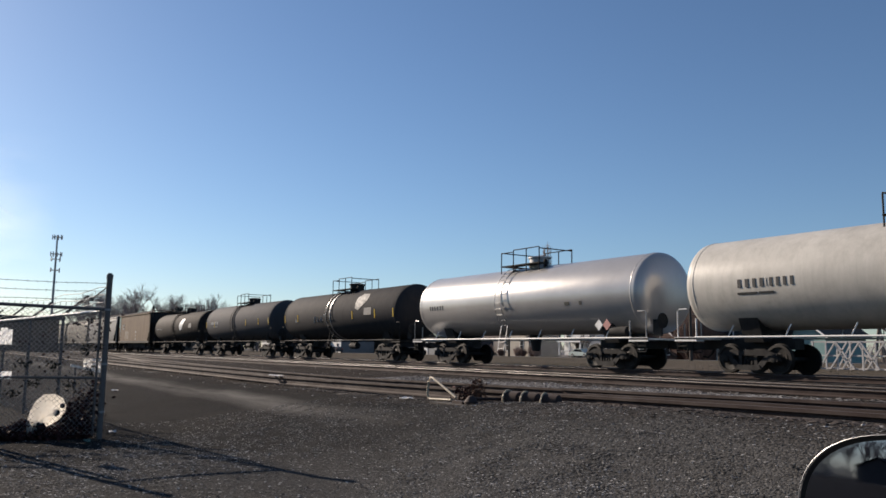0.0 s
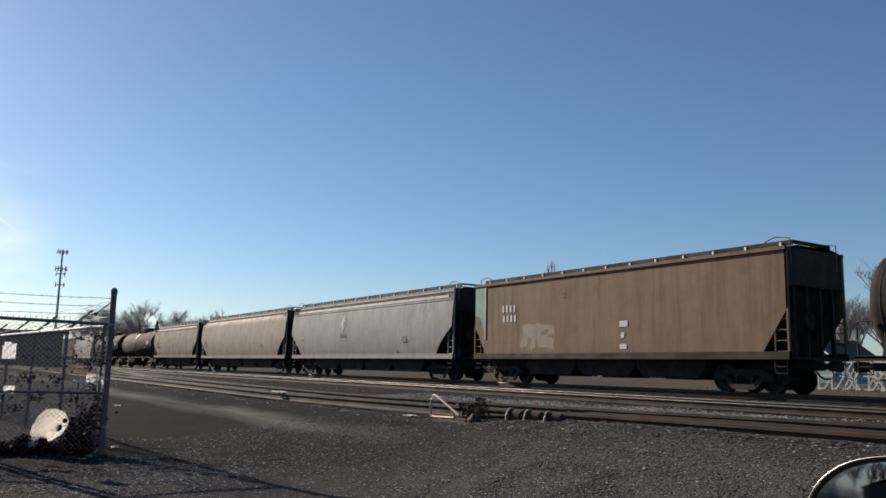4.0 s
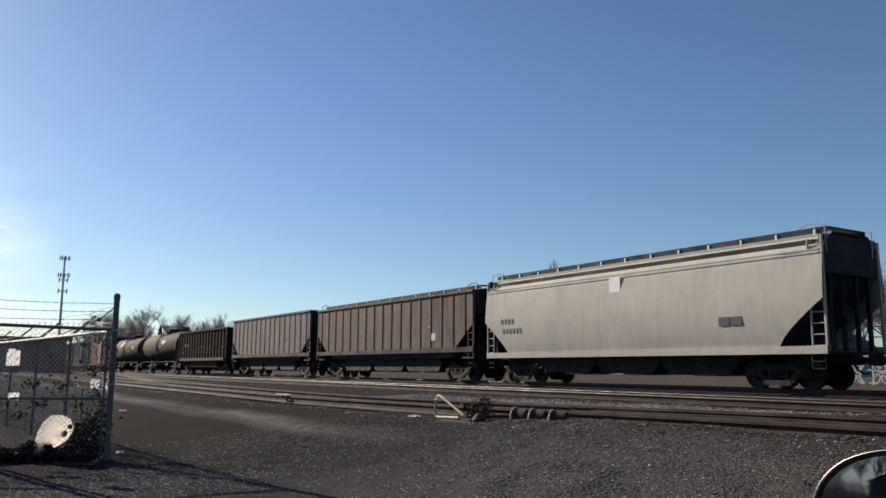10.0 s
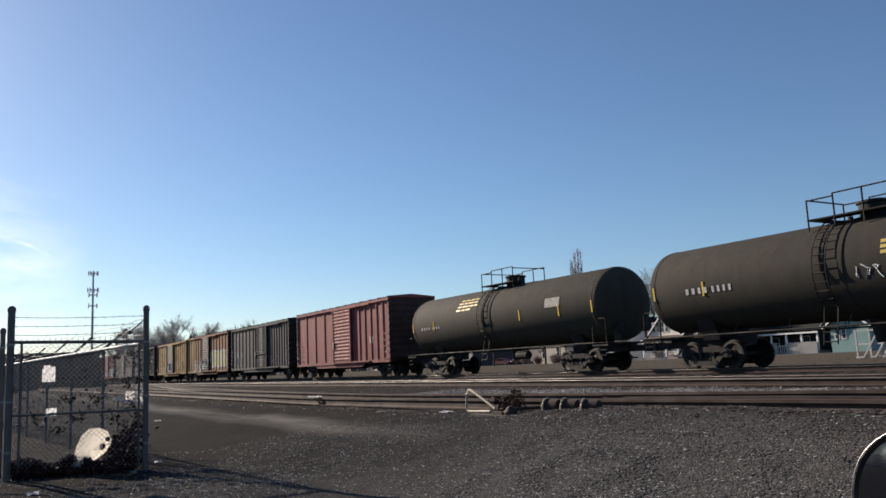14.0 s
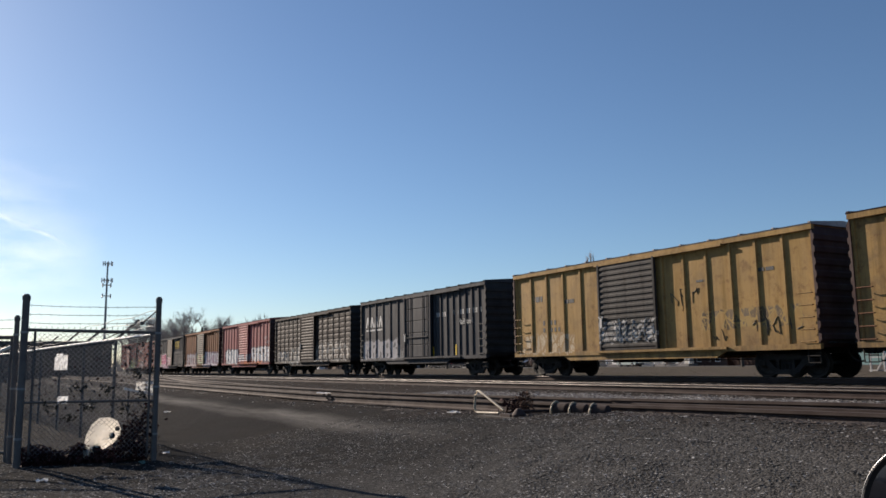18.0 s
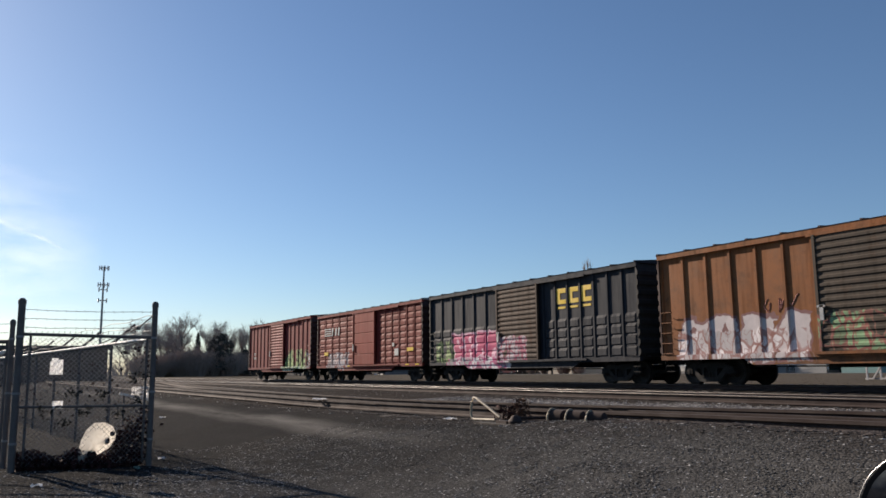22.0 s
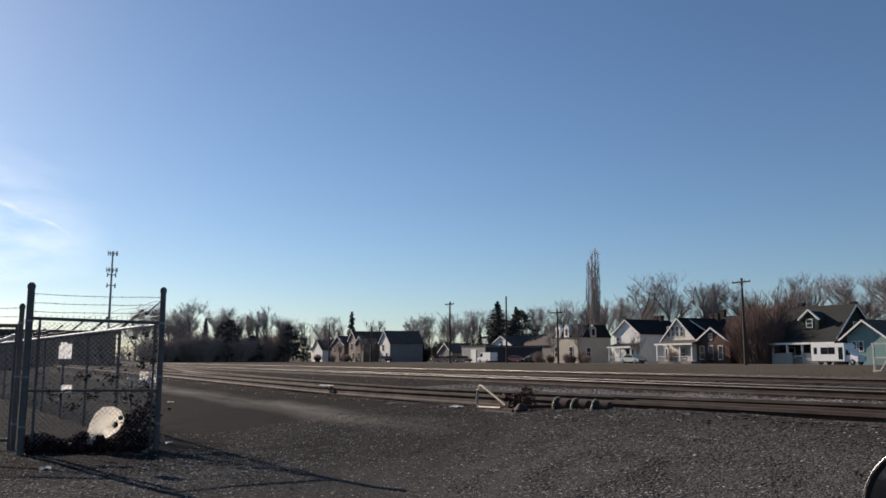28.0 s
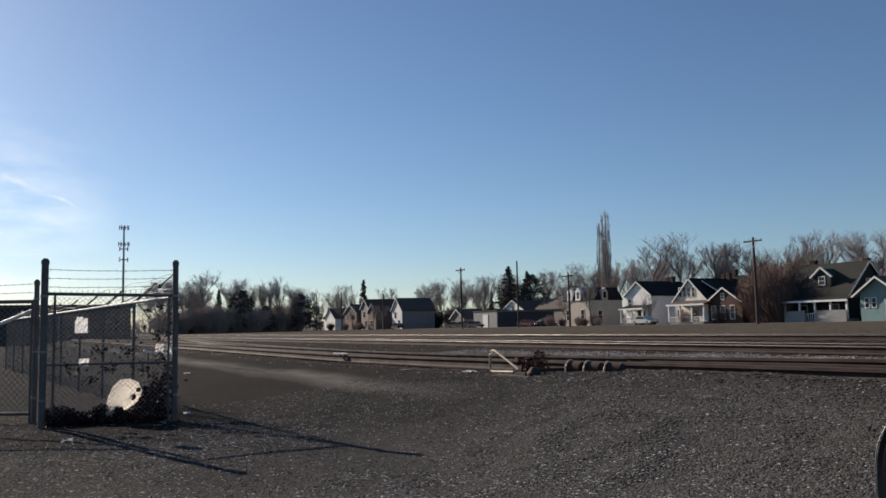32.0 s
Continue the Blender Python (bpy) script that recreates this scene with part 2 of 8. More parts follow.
def paint(name, col, fade=0.25, grime=0.4, rust=0.15, rough=0.55, metal=0.0, tags=(), seed=0.0, second=None, relief=0.25, spec=0.4, uneven=0.25):
    """Weathered car paint in the car's own space: faded patches, vertical streaks, rust, road dirt and sprayed lettering.
    tags: (x0, x1, z0, z1, fill, outline, letter size)."""
    n = Nodes(name)
    off = n.scaled(1, 1, 1, seed * 7.3, seed * 3.1, seed)
    big = n.noise(0.55, 5, 0.6, off)
    c = n.mix(n.math("MULTIPLY", big, fade), col, tint(col, 1.45))
    xyz = n.node("ShaderNodeSeparateXYZ", Vector=n.co)
    if second:
        edge = n.math("ADD", n.ramp(xyz.outputs[0], second[0] - 0.4, second[0] + 0.4), n.math("MULTIPLY", big, 0.3))
        c = n.mix(n.ramp(edge, 0.5, 0.9), c, second[1])
    streak = n.noise(1.0, 6, 0.7, n.scaled(5.0, 5.0, 0.35, seed * 2, 0, 0), 0.46, 0.72)
    c = n.mix(n.math("MULTIPLY", streak, grime), c, tint(col, 0.3))
    dirt = n.noise(1.4, 6, 0.7, off, 0.45, 0.75)
    c = n.mix(n.math("MULTIPLY", dirt, grime), c, (0.075, 0.062, 0.05))
    run = n.noise(1.0, 5, 0.65, n.scaled(1.6, 1.6, 0.12, seed * 5, 0, 0), 0.5, 0.66)
    c = n.mix(n.math("MULTIPLY", run, grime * 0.6), c, tint(col, 0.45))
    low = n.math("MULTIPLY", n.ramp(xyz.outputs[2], 1.9, 0.85), n.noise(1.0, 6, 0.7, n.scaled(2.2, 2.2, 0.5, seed * 4, 0, 0), 0.35, 0.62))
    c = n.mix(n.math("MULTIPLY", low, grime * 1.1, True), c, (0.06, 0.048, 0.04))
    spots = n.math("MULTIPLY", n.noise(2.6, 8, 0.75, off, 0.54, 0.66), rust, True)
    c = n.mix(spots, c, (0.11, 0.045, 0.02))
    for k, (x0, x1, z0, z1, fill, line, size) in enumerate(tags):
        if size < 0.95:
            c = wild_letters(n, c, xyz, (x0, x1, z0, z1), fill, line, size, seed + 1.7 * k)
            continue
        letters = max(2, round((x1 - x0) / (size * 1.0)))
        warp = n.node("ShaderNodeSeparateColor", Color=n.node("ShaderNodeTexNoise", Vector=n.scaled(1, 0, 1, seed + 2.3 * k, 0, 0), Scale=1.5, Detail=2.0).outputs["Color"])
        wu = n.math("MULTIPLY", n.math("SUBTRACT", warp.outputs[0], 0.5), 0.75)
        wv = n.math("MULTIPLY", n.math("SUBTRACT", warp.outputs[1], 0.5), 0.9)
        u0 = n.math("MULTIPLY", n.math("SUBTRACT", xyz.outputs[0], x0), letters / (x1 - x0))
        v = n.math("ADD", n.math("SUBTRACT", n.math("MULTIPLY", n.math("SUBTRACT", xyz.outputs[2], z0), 2 / (z1 - z0)), 1.0), wv)
        u = n.math("ADD", u0, wu)
        white = n.t.nodes.new("ShaderNodeTexWhiteNoise")
        white.noise_dimensions = "1D"
        n.put(white.inputs["W"], n.math("ADD", n.math("FLOOR", u), seed + 0.37 * k))
        r1 = white.outputs["Value"]
        lu = n.math("SUBTRACT", n.math("FRACT", u), 0.5)
        lu = n.math("ADD", lu, n.math("MULTIPLY", n.math("MULTIPLY", n.math("SUBTRACT", r1, 0.5), 0.3), v))
        au, av = n.math("ABSOLUTE", lu), n.math("ABSOLUTE", v)
        d = n.math("MAXIMUM", n.math("MULTIPLY", au, 1.95), av)
        ends = n.math("MULTIPLY", n.ramp(u, -0.02, 0.02), n.ramp(u, letters - 0.02, letters + 0.02, 1.0, 0.0))
        inside = n.math("MULTIPLY", n.ramp(d, 0.97, 1.0, 1.0, 0.0), ends)
        body = n.ramp(d, 0.83, 0.87, 1.0, 0.0)
        e1, e2 = n.math("DIVIDE", lu, 0.14), n.math("DIVIDE", n.math("SUBTRACT", v, 0.36), 0.26)
        hole = n.math("MULTIPLY", n.ramp(n.math("ADD", n.math("MULTIPLY", e1, e1), n.math("MULTIPLY", e2, e2)), 0.85, 1.1, 1.0, 0.0), n.ramp(r1, 0.34, 0.36))
        legs = n.math("MULTIPLY", n.math("MULTIPLY", n.ramp(au, 0.07, 0.10, 1.0, 0.0), n.ramp(v, -0.22, -0.28)), n.ramp(r1, 0.74, 0.76, 1.0, 0.0))
        notch = n.math("MULTIPLY", n.math("MULTIPLY", n.ramp(lu, 0.06, 0.1), n.ramp(n.math("ABSOLUTE", n.math("ADD", v, 0.05)), 0.08, 0.12, 1.0, 0.0)), n.ramp(r1, 0.54, 0.56))
        cut = n.math("MAXIMUM", hole, n.math("MAXIMUM", legs, notch))
        tone = n.mix(n.math("MULTIPLY", n.noise(3.0, 4), 0.35), fill, tint(fill, 0.6))
        c = n.mix(n.math("MULTIPLY", inside, 0.93), c, n.mix(n.math("MULTIPLY", body, n.math("SUBTRACT", 1.0, cut)), line, tone))
    grain = n.noise(60, 2, lo=0.3, hi=0.7)
    n.bump(n.math("ADD", n.math("MULTIPLY", big, 0.6), n.math("MULTIPLY", grain, 0.15)), relief, 0.02)
    return n.done(c, n.ramp(streak, 0, 1, rough, min(1, rough + uneven)), metal, spec)


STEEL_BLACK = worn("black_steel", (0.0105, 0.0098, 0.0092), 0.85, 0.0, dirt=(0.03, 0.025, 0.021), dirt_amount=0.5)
TRUCK_MAT = worn("truck_steel", (0.0105, 0.0095, 0.0088), 0.85, 0.0, scale=4, dirt=(0.026, 0.022, 0.019), dirt_amount=0.5)
WHEEL_MAT = worn("wheel_steel", (0.02, 0.018, 0.016), 0.65, 0.5, scale=5, dirt=(0.02, 0.018, 0.015), dirt_amount=0.6)
GALV = worn("galvanised_steel", (0.33, 0.33, 0.33), 0.5, 0.6, scale=4)
WHITE = worn("white_paint", (0.75, 0.74, 0.71), 0.5, amount=0.2, dirt_amount=0.25)
YELLOW = worn("yellow_reflector", (0.75, 0.5, 0.03), 0.4, amount=0.15, dirt_amount=0.2)
LETTER_WHITE = worn("white_lettering", (0.5, 0.5, 0.48), 0.6, amount=0.4, dirt_amount=0.4, relief=0)
LETTER_BLACK = worn("black_lettering", (0.03, 0.03, 0.03), 0.6, amount=0.3, dirt_amount=0.3, relief=0)
RUST = worn("rusty_steel", (0.040, 0.025, 0.021), 0.85, 0.2, scale=3, fine=60, dirt=(0.05, 0.03, 0.022), dirt_amount=0.6, relief=0.12)
RAIL_TOP = worn("polished_rail", (0.18, 0.17, 0.16), 0.5, 1.0, scale=2, amount=0.2, dirt_amount=0.1, relief=0.02)
WOOD_TIE = worn("creosoted_tie", (0.05, 0.042, 0.036), 0.9, scale=3, fine=25, dirt=(0.14, 0.11, 0.09), dirt_amount=0.6, relief=0.5, vary=0.5)
SIGN = worn("weathered_sign_plate", (0.17, 0.165, 0.155), 0.7, amount=0.5, scale=6, fine=14, dirt_amount=0.6)
YELLOW_LETTER = worn("yellow_lettering", (0.5, 0.36, 0.05), 0.6, amount=0.4, dirt_amount=0.5, relief=0)
RED_PAPER = worn("red_placard", (0.45, 0.2, 0.18), 0.6, amount=0.2)


def thin_glow_through(mat, share):
    """Lets sunlight pass through a thin sheet."""
    t = mat.node_tree
    tl, mx = t.nodes.new("ShaderNodeBsdfTranslucent"), t.nodes.new("ShaderNodeMixShader")
    b = t.nodes["Principled BSDF"]
    t.links.new(b.inputs["Base Color"].links[0].from_socket, tl.inputs["Color"])
    mx.inputs[0].default_value = share
    t.links.new(b.outputs[0], mx.inputs[1])
    t.links.new(tl.outputs[0], mx.inputs[2])
    t.links.new(mx.outputs[0], t.nodes["Material Output"].inputs["Surface"])
    return mat
# ---------------------------------------------------------------- ground
def smooth_step(a, b, x):
    t = min(1.0, max(0.0, (x - a) / (b - a)))
    return t * t * (3 - 2 * t)


def siding_z(x):
    """Top of the near siding's rails: an old line that dips."""
    return float(np.interp(x, [-300, -38, -18, -12.6, -8.2, -5.6, 0, 60], [0.66, 0.64, 0.61, 0.66, 0.71, 0.75, 0.78, 0.78]))


def ground_z(x, y):
    """Height of the ground sheet."""
    bed = siding_z(x) - 0.20 + 0.115 * smooth_step(-11.0, -7.5, x)
    z = bed * smooth_step(3.2, 6.9, y)
    z += (0.50 - bed) * smooth_step(10.0, 14.0, y)
    z += 0.10 * smooth_step(25.0, 34.0, y)
    if -40 < x < 12 and -2 < y < 30:
        p = Vector((x * 0.55, y * 0.55, 0))
        z += 0.035 * noise.noise(p) * smooth_step(-2, 2, y) + 0.012 * noise.noise(p * 4)
    return z


def make_ground():
    xs = [-3000, -1200, -600, -350, -240, -170, -120, -90, -75] + [-60 + i * 1.5 for i in range(14)] + [-39 + i * 0.3 for i in range(171)] + [14, 20, 35, 60, 120, 300, 900, 3000]
    ys = [-1500, -500, -150, -60, -25, -10, -5, -2.5] + [-1 + 0.3 * i for i in range(61)] + [18 + 0.8 * i for i in range(12)] + [28.5, 31, 34, 40, 55, 75, 100, 150, 260, 500, 1200, 4000]
    nx, ny = len(xs), len(ys)
    s = Shape()
    s.v = [(x, y, ground_z(x, y)) for y in ys for x in xs]
    s.f = [(j * nx + i, j * nx + i + 1, (j + 1) * nx + i + 1, (j + 1) * nx + i) for j in range(ny - 1) for i in range(nx - 1)]
    n = Nodes("gravel_ballast_and_dry_grass")
    xyz = n.node("ShaderNodeSeparateXYZ", Vector=n.co)
    wob = n.noise(0.35, 4, 0.6, None, 0.2, 0.8)
    y = n.math("ADD", xyz.outputs[1], n.math("MULTIPLY", n.math("SUBTRACT", wob, 0.5), 1.6))
    cell = n.node("ShaderNodeTexVoronoi", Scale=52.0, Vector=n.co)
    cell2 = n.node("ShaderNodeTexVoronoi", Scale=120.0, Vector=n.co)
    stone = n.node("ShaderNodeSeparateColor", Color=cell.outputs["Color"]).outputs[0]
    stone2 = n.node("ShaderNodeSeparateColor", Color=cell2.outputs["Color"]).outputs[0]
    grit = n.math("ADD", n.math("MULTIPLY", stone, 0.55), n.math("MULTIPLY", stone2, 0.45))
    patch = n.noise(0.5, 6, 0.65, None, 0.38, 0.66)
    # dark cinder gravel, worn to pale dust in the wheel tracks
    lot = n.mix(grit, (0.0022, 0.0022, 0.0022), (0.05, 0.0486, 0.0472))
    lot = n.mix(n.math("MULTIPLY", patch, 0.8), lot, (0.018, 0.0171, 0.0164))
    ruts = n.noise(1.0, 5, 0.6, n.scaled(0.10, 0.75, 1.0, 1.3, 0.4, 0), 0.55, 0.68)
    lot = n.mix(n.math("MULTIPLY", ruts, 0.5), lot, (0.031, 0.0285, 0.0254))
    # a driven path of pale dust beside the siding
    lane = n.ramp(n.math("ABSOLUTE", n.math("SUBTRACT", n.math("ADD", xyz.outputs[1], n.math("MULTIPLY", n.math("SUBTRACT", n.noise(0.25, 3, 0.5, None, 0.2, 0.8), 0.5), 0.36)), 5.42)), 0.06, 0.5, 1.0, 0.0)
    lane = n.math("MULTIPLY", lane, n.math("MULTIPLY", n.ramp(xyz.outputs[0], -8.0, -13.0), n.noise(0.8, 5, 0.7, n.scaled(0.25, 1.6, 1), 0.3, 0.6)))
    lot = n.mix(n.math("MULTIPLY", lane, 0.95), lot, (0.15, 0.142, 0.13))
    brown = n.noise(0.28, 5, 0.7, n.scaled(1, 1, 1, 5, 2, 0), 0.55, 0.7)
    lot = n.mix(n.math("MULTIPLY", brown, 0.6), lot, (0.039, 0.0349, 0.0302))
    # paler gravel towards +x, with a ragged edge
    near_pale = n.ramp(n.math("ADD", xyz.outputs[0], n.math("MULTIPLY", n.math("SUBTRACT", n.noise(0.4, 5, 0.65, None, 0.2, 0.8), 0.5), 5.0)), -10.5, -5.5)
    lot = n.mix(n.math("MULTIPLY", near_pale, 0.75), lot, n.mix(grit, (0.0062, 0.0062, 0.0060), (0.165, 0.160, 0.152)))
    bed = n.mix(grit, (0.0105, 0.0086, 0.0079), (0.078, 0.0684, 0.0614))
    bed = n.mix(n.math("MULTIPLY", patch, 0.5), bed, (0.0325, 0.0244, 0.0195))
    straw = n.noise(3.0, 7, 0.75, n.scaled(1, 2.4, 1), 0.3, 0.7)
    grass = n.mix(straw, (0.0704, 0.0585, 0.0466), (0.13, 0.111, 0.0909))
    grass = n.mix(n.math("MULTIPLY", n.noise(0.06, 5, 0.6, None, 0.4, 0.65), 0.6), grass, (0.0704, 0.0639, 0.046))
    c = n.mix(n.ramp(y, 5.9, 7.0), lot, bed)
    c = n.mix(n.ramp(y, 26.0, 29.0), c, grass)
    n.bump(n.math("ADD", n.math("MULTIPLY", cell.outputs["Distance"], -1.0), n.math("MULTIPLY", grit, 0.5)), 0.9, 0.012)
    ob = part("ground", s, n.done(c, 1.0, spec=0.02), None, "dark gravel lot rising to ballast and dry winter grass", True)
    tagged(ob, category="ground", kind="structure")


make_ground()


def scatter_stones(name, count, region, sizes, material, seed, label):
    """Loose stones lying on the ground sheet."""
    rnd = random.Random(seed)
    s = Shape()
    for _ in range(count):
        x, y = region(rnd)
        z, r = ground_z(x, y), rnd.uniform(*sizes)
        a, b, h = r * rnd.uniform(0.7, 1.3), r * rnd.uniform(0.7, 1.3), r * rnd.uniform(0.22, 0.5)
        t = rnd.uniform(0, 3.14)
        ca, sa = math.cos(t), math.sin(t)
        ring = [(a, 0.15 * b), (0.2 * a, b), (-a, 0.1 * b), (-0.3 * a, -b)]
        v = [(x + px * ca - py * sa, y + px * sa + py * ca, z + h * rnd.uniform(0.1, 0.5)) for px, py in ring]
        v += [(x + rnd.uniform(-.3, .3) * r, y + rnd.uniform(-.3, .3) * r, z + h), (x, y, z - 0.3 * r)]
        s.add(v, [(0, 1, 4), (1, 2, 4), (2, 3, 4), (3, 0, 4), (1, 0, 5), (2, 1, 5), (3, 2, 5), (0, 3, 5)])
    return tagged(part(name, s, material, None, label), category="gravel", kind="stuff")


def stone_mat(name, dark, light, bright=0.90):
    n = Nodes(name)
    isl = n.t.nodes.new("ShaderNodeNewGeometry").outputs["Random Per Island"]
    c = n.mix(isl, dark, light)
    c = n.mix(n.ramp(isl, bright, bright + 0.01), c, (0.40, 0.39, 0.37))
    n.bump(n.noise(90, 3, lo=0.3, hi=0.7), 0.3, 0.01)
    return n.done(c, 0.9, spec=0.25)


def near_region(rnd):
    while True:
        d = 5.5 + 9 * rnd.random() ** 1.3
        a = radians(rnd.uniform(112, 181))
        x, y = d * math.cos(a), d * math.sin(a)
        if 0.0 < y < 7.4 and noise.noise(Vector((x * 0.35, y * 0.35, 3))) > rnd.uniform(-0.55, 0.25):
            return x, y


def bed_region(rnd):
    return -2 - 48 * rnd.random() ** 1.3, rnd.uniform(6.2, 16.2) if rnd.random() < 0.75 else rnd.uniform(18.2, 27)


scatter_stones("loose_gravel", 60000, near_region, (0.006, 0.017), stone_mat("cinder_stones", (0.010, 0.010, 0.010), (0.205, 0.20, 0.19)), 3, "loose dark cinder gravel strewn over the lot")
scatter_stones("track_ballast", 15000, bed_region, (0.014, 0.032), stone_mat("ballast_stones", (0.026, 0.022, 0.019), (0.11, 0.096, 0.084)), 4, "brown-grey crushed stone ballast between the tracks")


def pale_region(rnd):
    x = -1.5 - 20 * rnd.random() ** 1.2
    return x, 12.9 + rnd.gauss(0, 0.6) + 0.1 * (x + 9)


scatter_stones("pale_ballast", 20000, pale_region, (0.018, 0.045), stone_mat("pale_ballast_stones", (0.03, 0.027, 0.024), (0.30, 0.275, 0.25)), 8, "pale crushed stone spilled between the tracks")


def rail_side_region(rnd):
    x = -0.5 - 16 * rnd.random() ** 1.2
    return x, 7.05 - abs(rnd.gauss(0, 0.14)) if rnd.random() < 0.5 else rnd.uniform(7.6, 8.4)


scatter_stones("siding_ballast", 7000, rail_side_region, (0.016, 0.042), stone_mat("rusty_ballast_stones", (0.022, 0.017, 0.015), (0.09, 0.073, 0.062), 0.985), 12, "rust-stained stones heaped along the siding rails")


def grass_blades(count, seed):
    """Tufts of dead grass on the verge beyond the tracks."""
    rnd = random.Random(seed)
    s = Shape()
    for _ in range(count):
        y = 26.5 + 50 * rnd.random() ** 1.5
        x = -8 - rnd.random() * (60 + 1.6 * y)
        if noise.noise(Vector((x * 0.12, y * 0.2, 7))) < rnd.uniform(-0.5, 0.4):
            continue
        z = ground_z(x, y) - 0.02
        h, a = rnd.uniform(0.015, 0.055), rnd.uniform(0, 3.14)
        w = rnd.uniform(0.03, 0.07)
        dx, dy = w * math.cos(a), w * math.sin(a)
        s.tri((x - dx, y - dy, z), (x + dx, y + dy, z), (x + rnd.gauss(0, 0.06), y + rnd.gauss(0, 0.06), z + h))
    n = Nodes("dead_straw")
    isl = n.t.nodes.new("ShaderNodeNewGeometry").outputs["Random Per Island"]
    n.bump(n.noise(30, 2), 0.1, 0.01)
    m = n.done(n.mix(isl, (0.06, 0.05, 0.036), (0.15, 0.125, 0.092)), 0.95, spec=0.05)
    tagged(part("dry_grass", s, m, None, "short dead winter grass beyond the tracks"), category="grass", kind="stuff")


grass_blades(26000, 15)

# ---------------------------------------------------------------- tracks
RAIL_Z = 0.71          # top of rail under the train
GAUGE = 1.435


def rail_shape(xs, yf, zf, y_off=0.0):
    prof = [(-0.037, 0.0), (-0.037, -0.035), (-0.009, -0.05), (-0.009, -0.13), (-0.07, -0.15), (-0.07, -0.165), (0.07, -0.165), (0.07, -0.15), (0.009, -0.13), (0.009, -0.05), (0.037, -0.035), (0.037, 0.0)]
    s, k = Shape(), len(prof)
    for x in xs:
        s.v.extend((x, yf(x) + y_off + a, zf(x) + b) for a, b in prof)
    for i in range(len(xs) - 1):
        for j in range(k):
            s.f.append((i * k + j, i * k + (j + 1) % k, (i + 1) * k + (j + 1) % k, (i + 1) * k + j))
    s.f += [tuple(range(k))[::-1], tuple((len(xs) - 1) * k + j for j in range(k))]
    return s


def tread_shape(xs, yf, zf, y_off):
    s = Shape()
    for x in xs:
        s.v.extend([(x, yf(x) + y_off + a, zf(x) + b) for a, b in ((-0.039, -0.016), (-0.034, -0.004), (-0.02, 0.003), (0.02, 0.004), (0.034, -0.004))])
    s.f = [(5 * i + j, 5 * i + j + 1, 5 * i + j + 6, 5 * i + j + 5)[::-1] for i in range(len(xs) - 1) for j in range(4)]
    return s


def make_track(name, label, yc, zf, x0, x1, shiny, tie_span, seed):
    """One track: two rails on ties. yc: the centre line as a function of x."""
    rnd = random.Random(seed)
    tr = thing(name, label, "railway track", kind="structure")
    xs = [x0 + (x1 - x0) * i / 160 for i in range(161)] if x1 - x0 > 200 else [x0 + (x1 - x0) * i / 70 for i in range(71)]
    for off in (-GAUGE / 2 - 0.036, GAUGE / 2 + 0.036):
        part("rail", rail_shape(xs, yc, zf, off), RUST, tr)
        if shiny:
            part("rail_head", tread_shape(xs, yc, zf, off), RAIL_TOP, tr, "polished running surface of the rail", smooth=True)
    tie = Shape().box(-0.115, 0.115, -1.3, 1.3, -0.14, 0).mesh("tie", WOOD_TIE)
    x = tie_span[0]
    while x < tie_span[1]:
        part("tie", tie, WOOD_TIE, tr, m=pose(x, yc(x) + rnd.uniform(-0.05, 0.05), zf(x) - (0.188 if shiny else 0.215) + rnd.uniform(-0.015, 0.008), 0, 0, rnd.uniform(-1.5, 1.5)))
        x += 0.53 + rnd.uniform(-0.03, 0.03)
    return tr


make_track("track_1", "rusty siding track on half-buried wooden ties", lambda x: 7.25 + GAUGE / 2, siding_z, -300, 40, False, (-48, 2), 1)
make_track("track_2", "worn main track on wooden ties in brown ballast", lambda x: 15.2, lambda x: 0.68, -500, 120, True, (-66, -4), 2)
make_track("track_3", "polished main track that carries the freight train", lambda x: 22.8, lambda x: RAIL_Z, -600, 260, True, (-70, -6), 5)
make_track("track_4", "rusty turnout lead leaving the siding", lambda x: 7.25 + GAUGE / 2 + 9.2 * smooth_step(-15, -120, x) if x < -15 else 7.25 + GAUGE / 2, lambda x: siding_z(x) - 0.008, -118, -15.2, False, (-60, -19), 6)
# ---------------------------------------------------------------- the freight train
# Every car stands in its own space: x ahead, y away from the camera, z up from the rail, origin at the middle of the car.
SPEED = 19.545
WHEEL_R = 0.457
CAR_Y = 22.8
fleet = []      # (car, place along the track at 14 s)
wheelsets = []  # (wheelset, place in its truck, place of its car at 14 s)


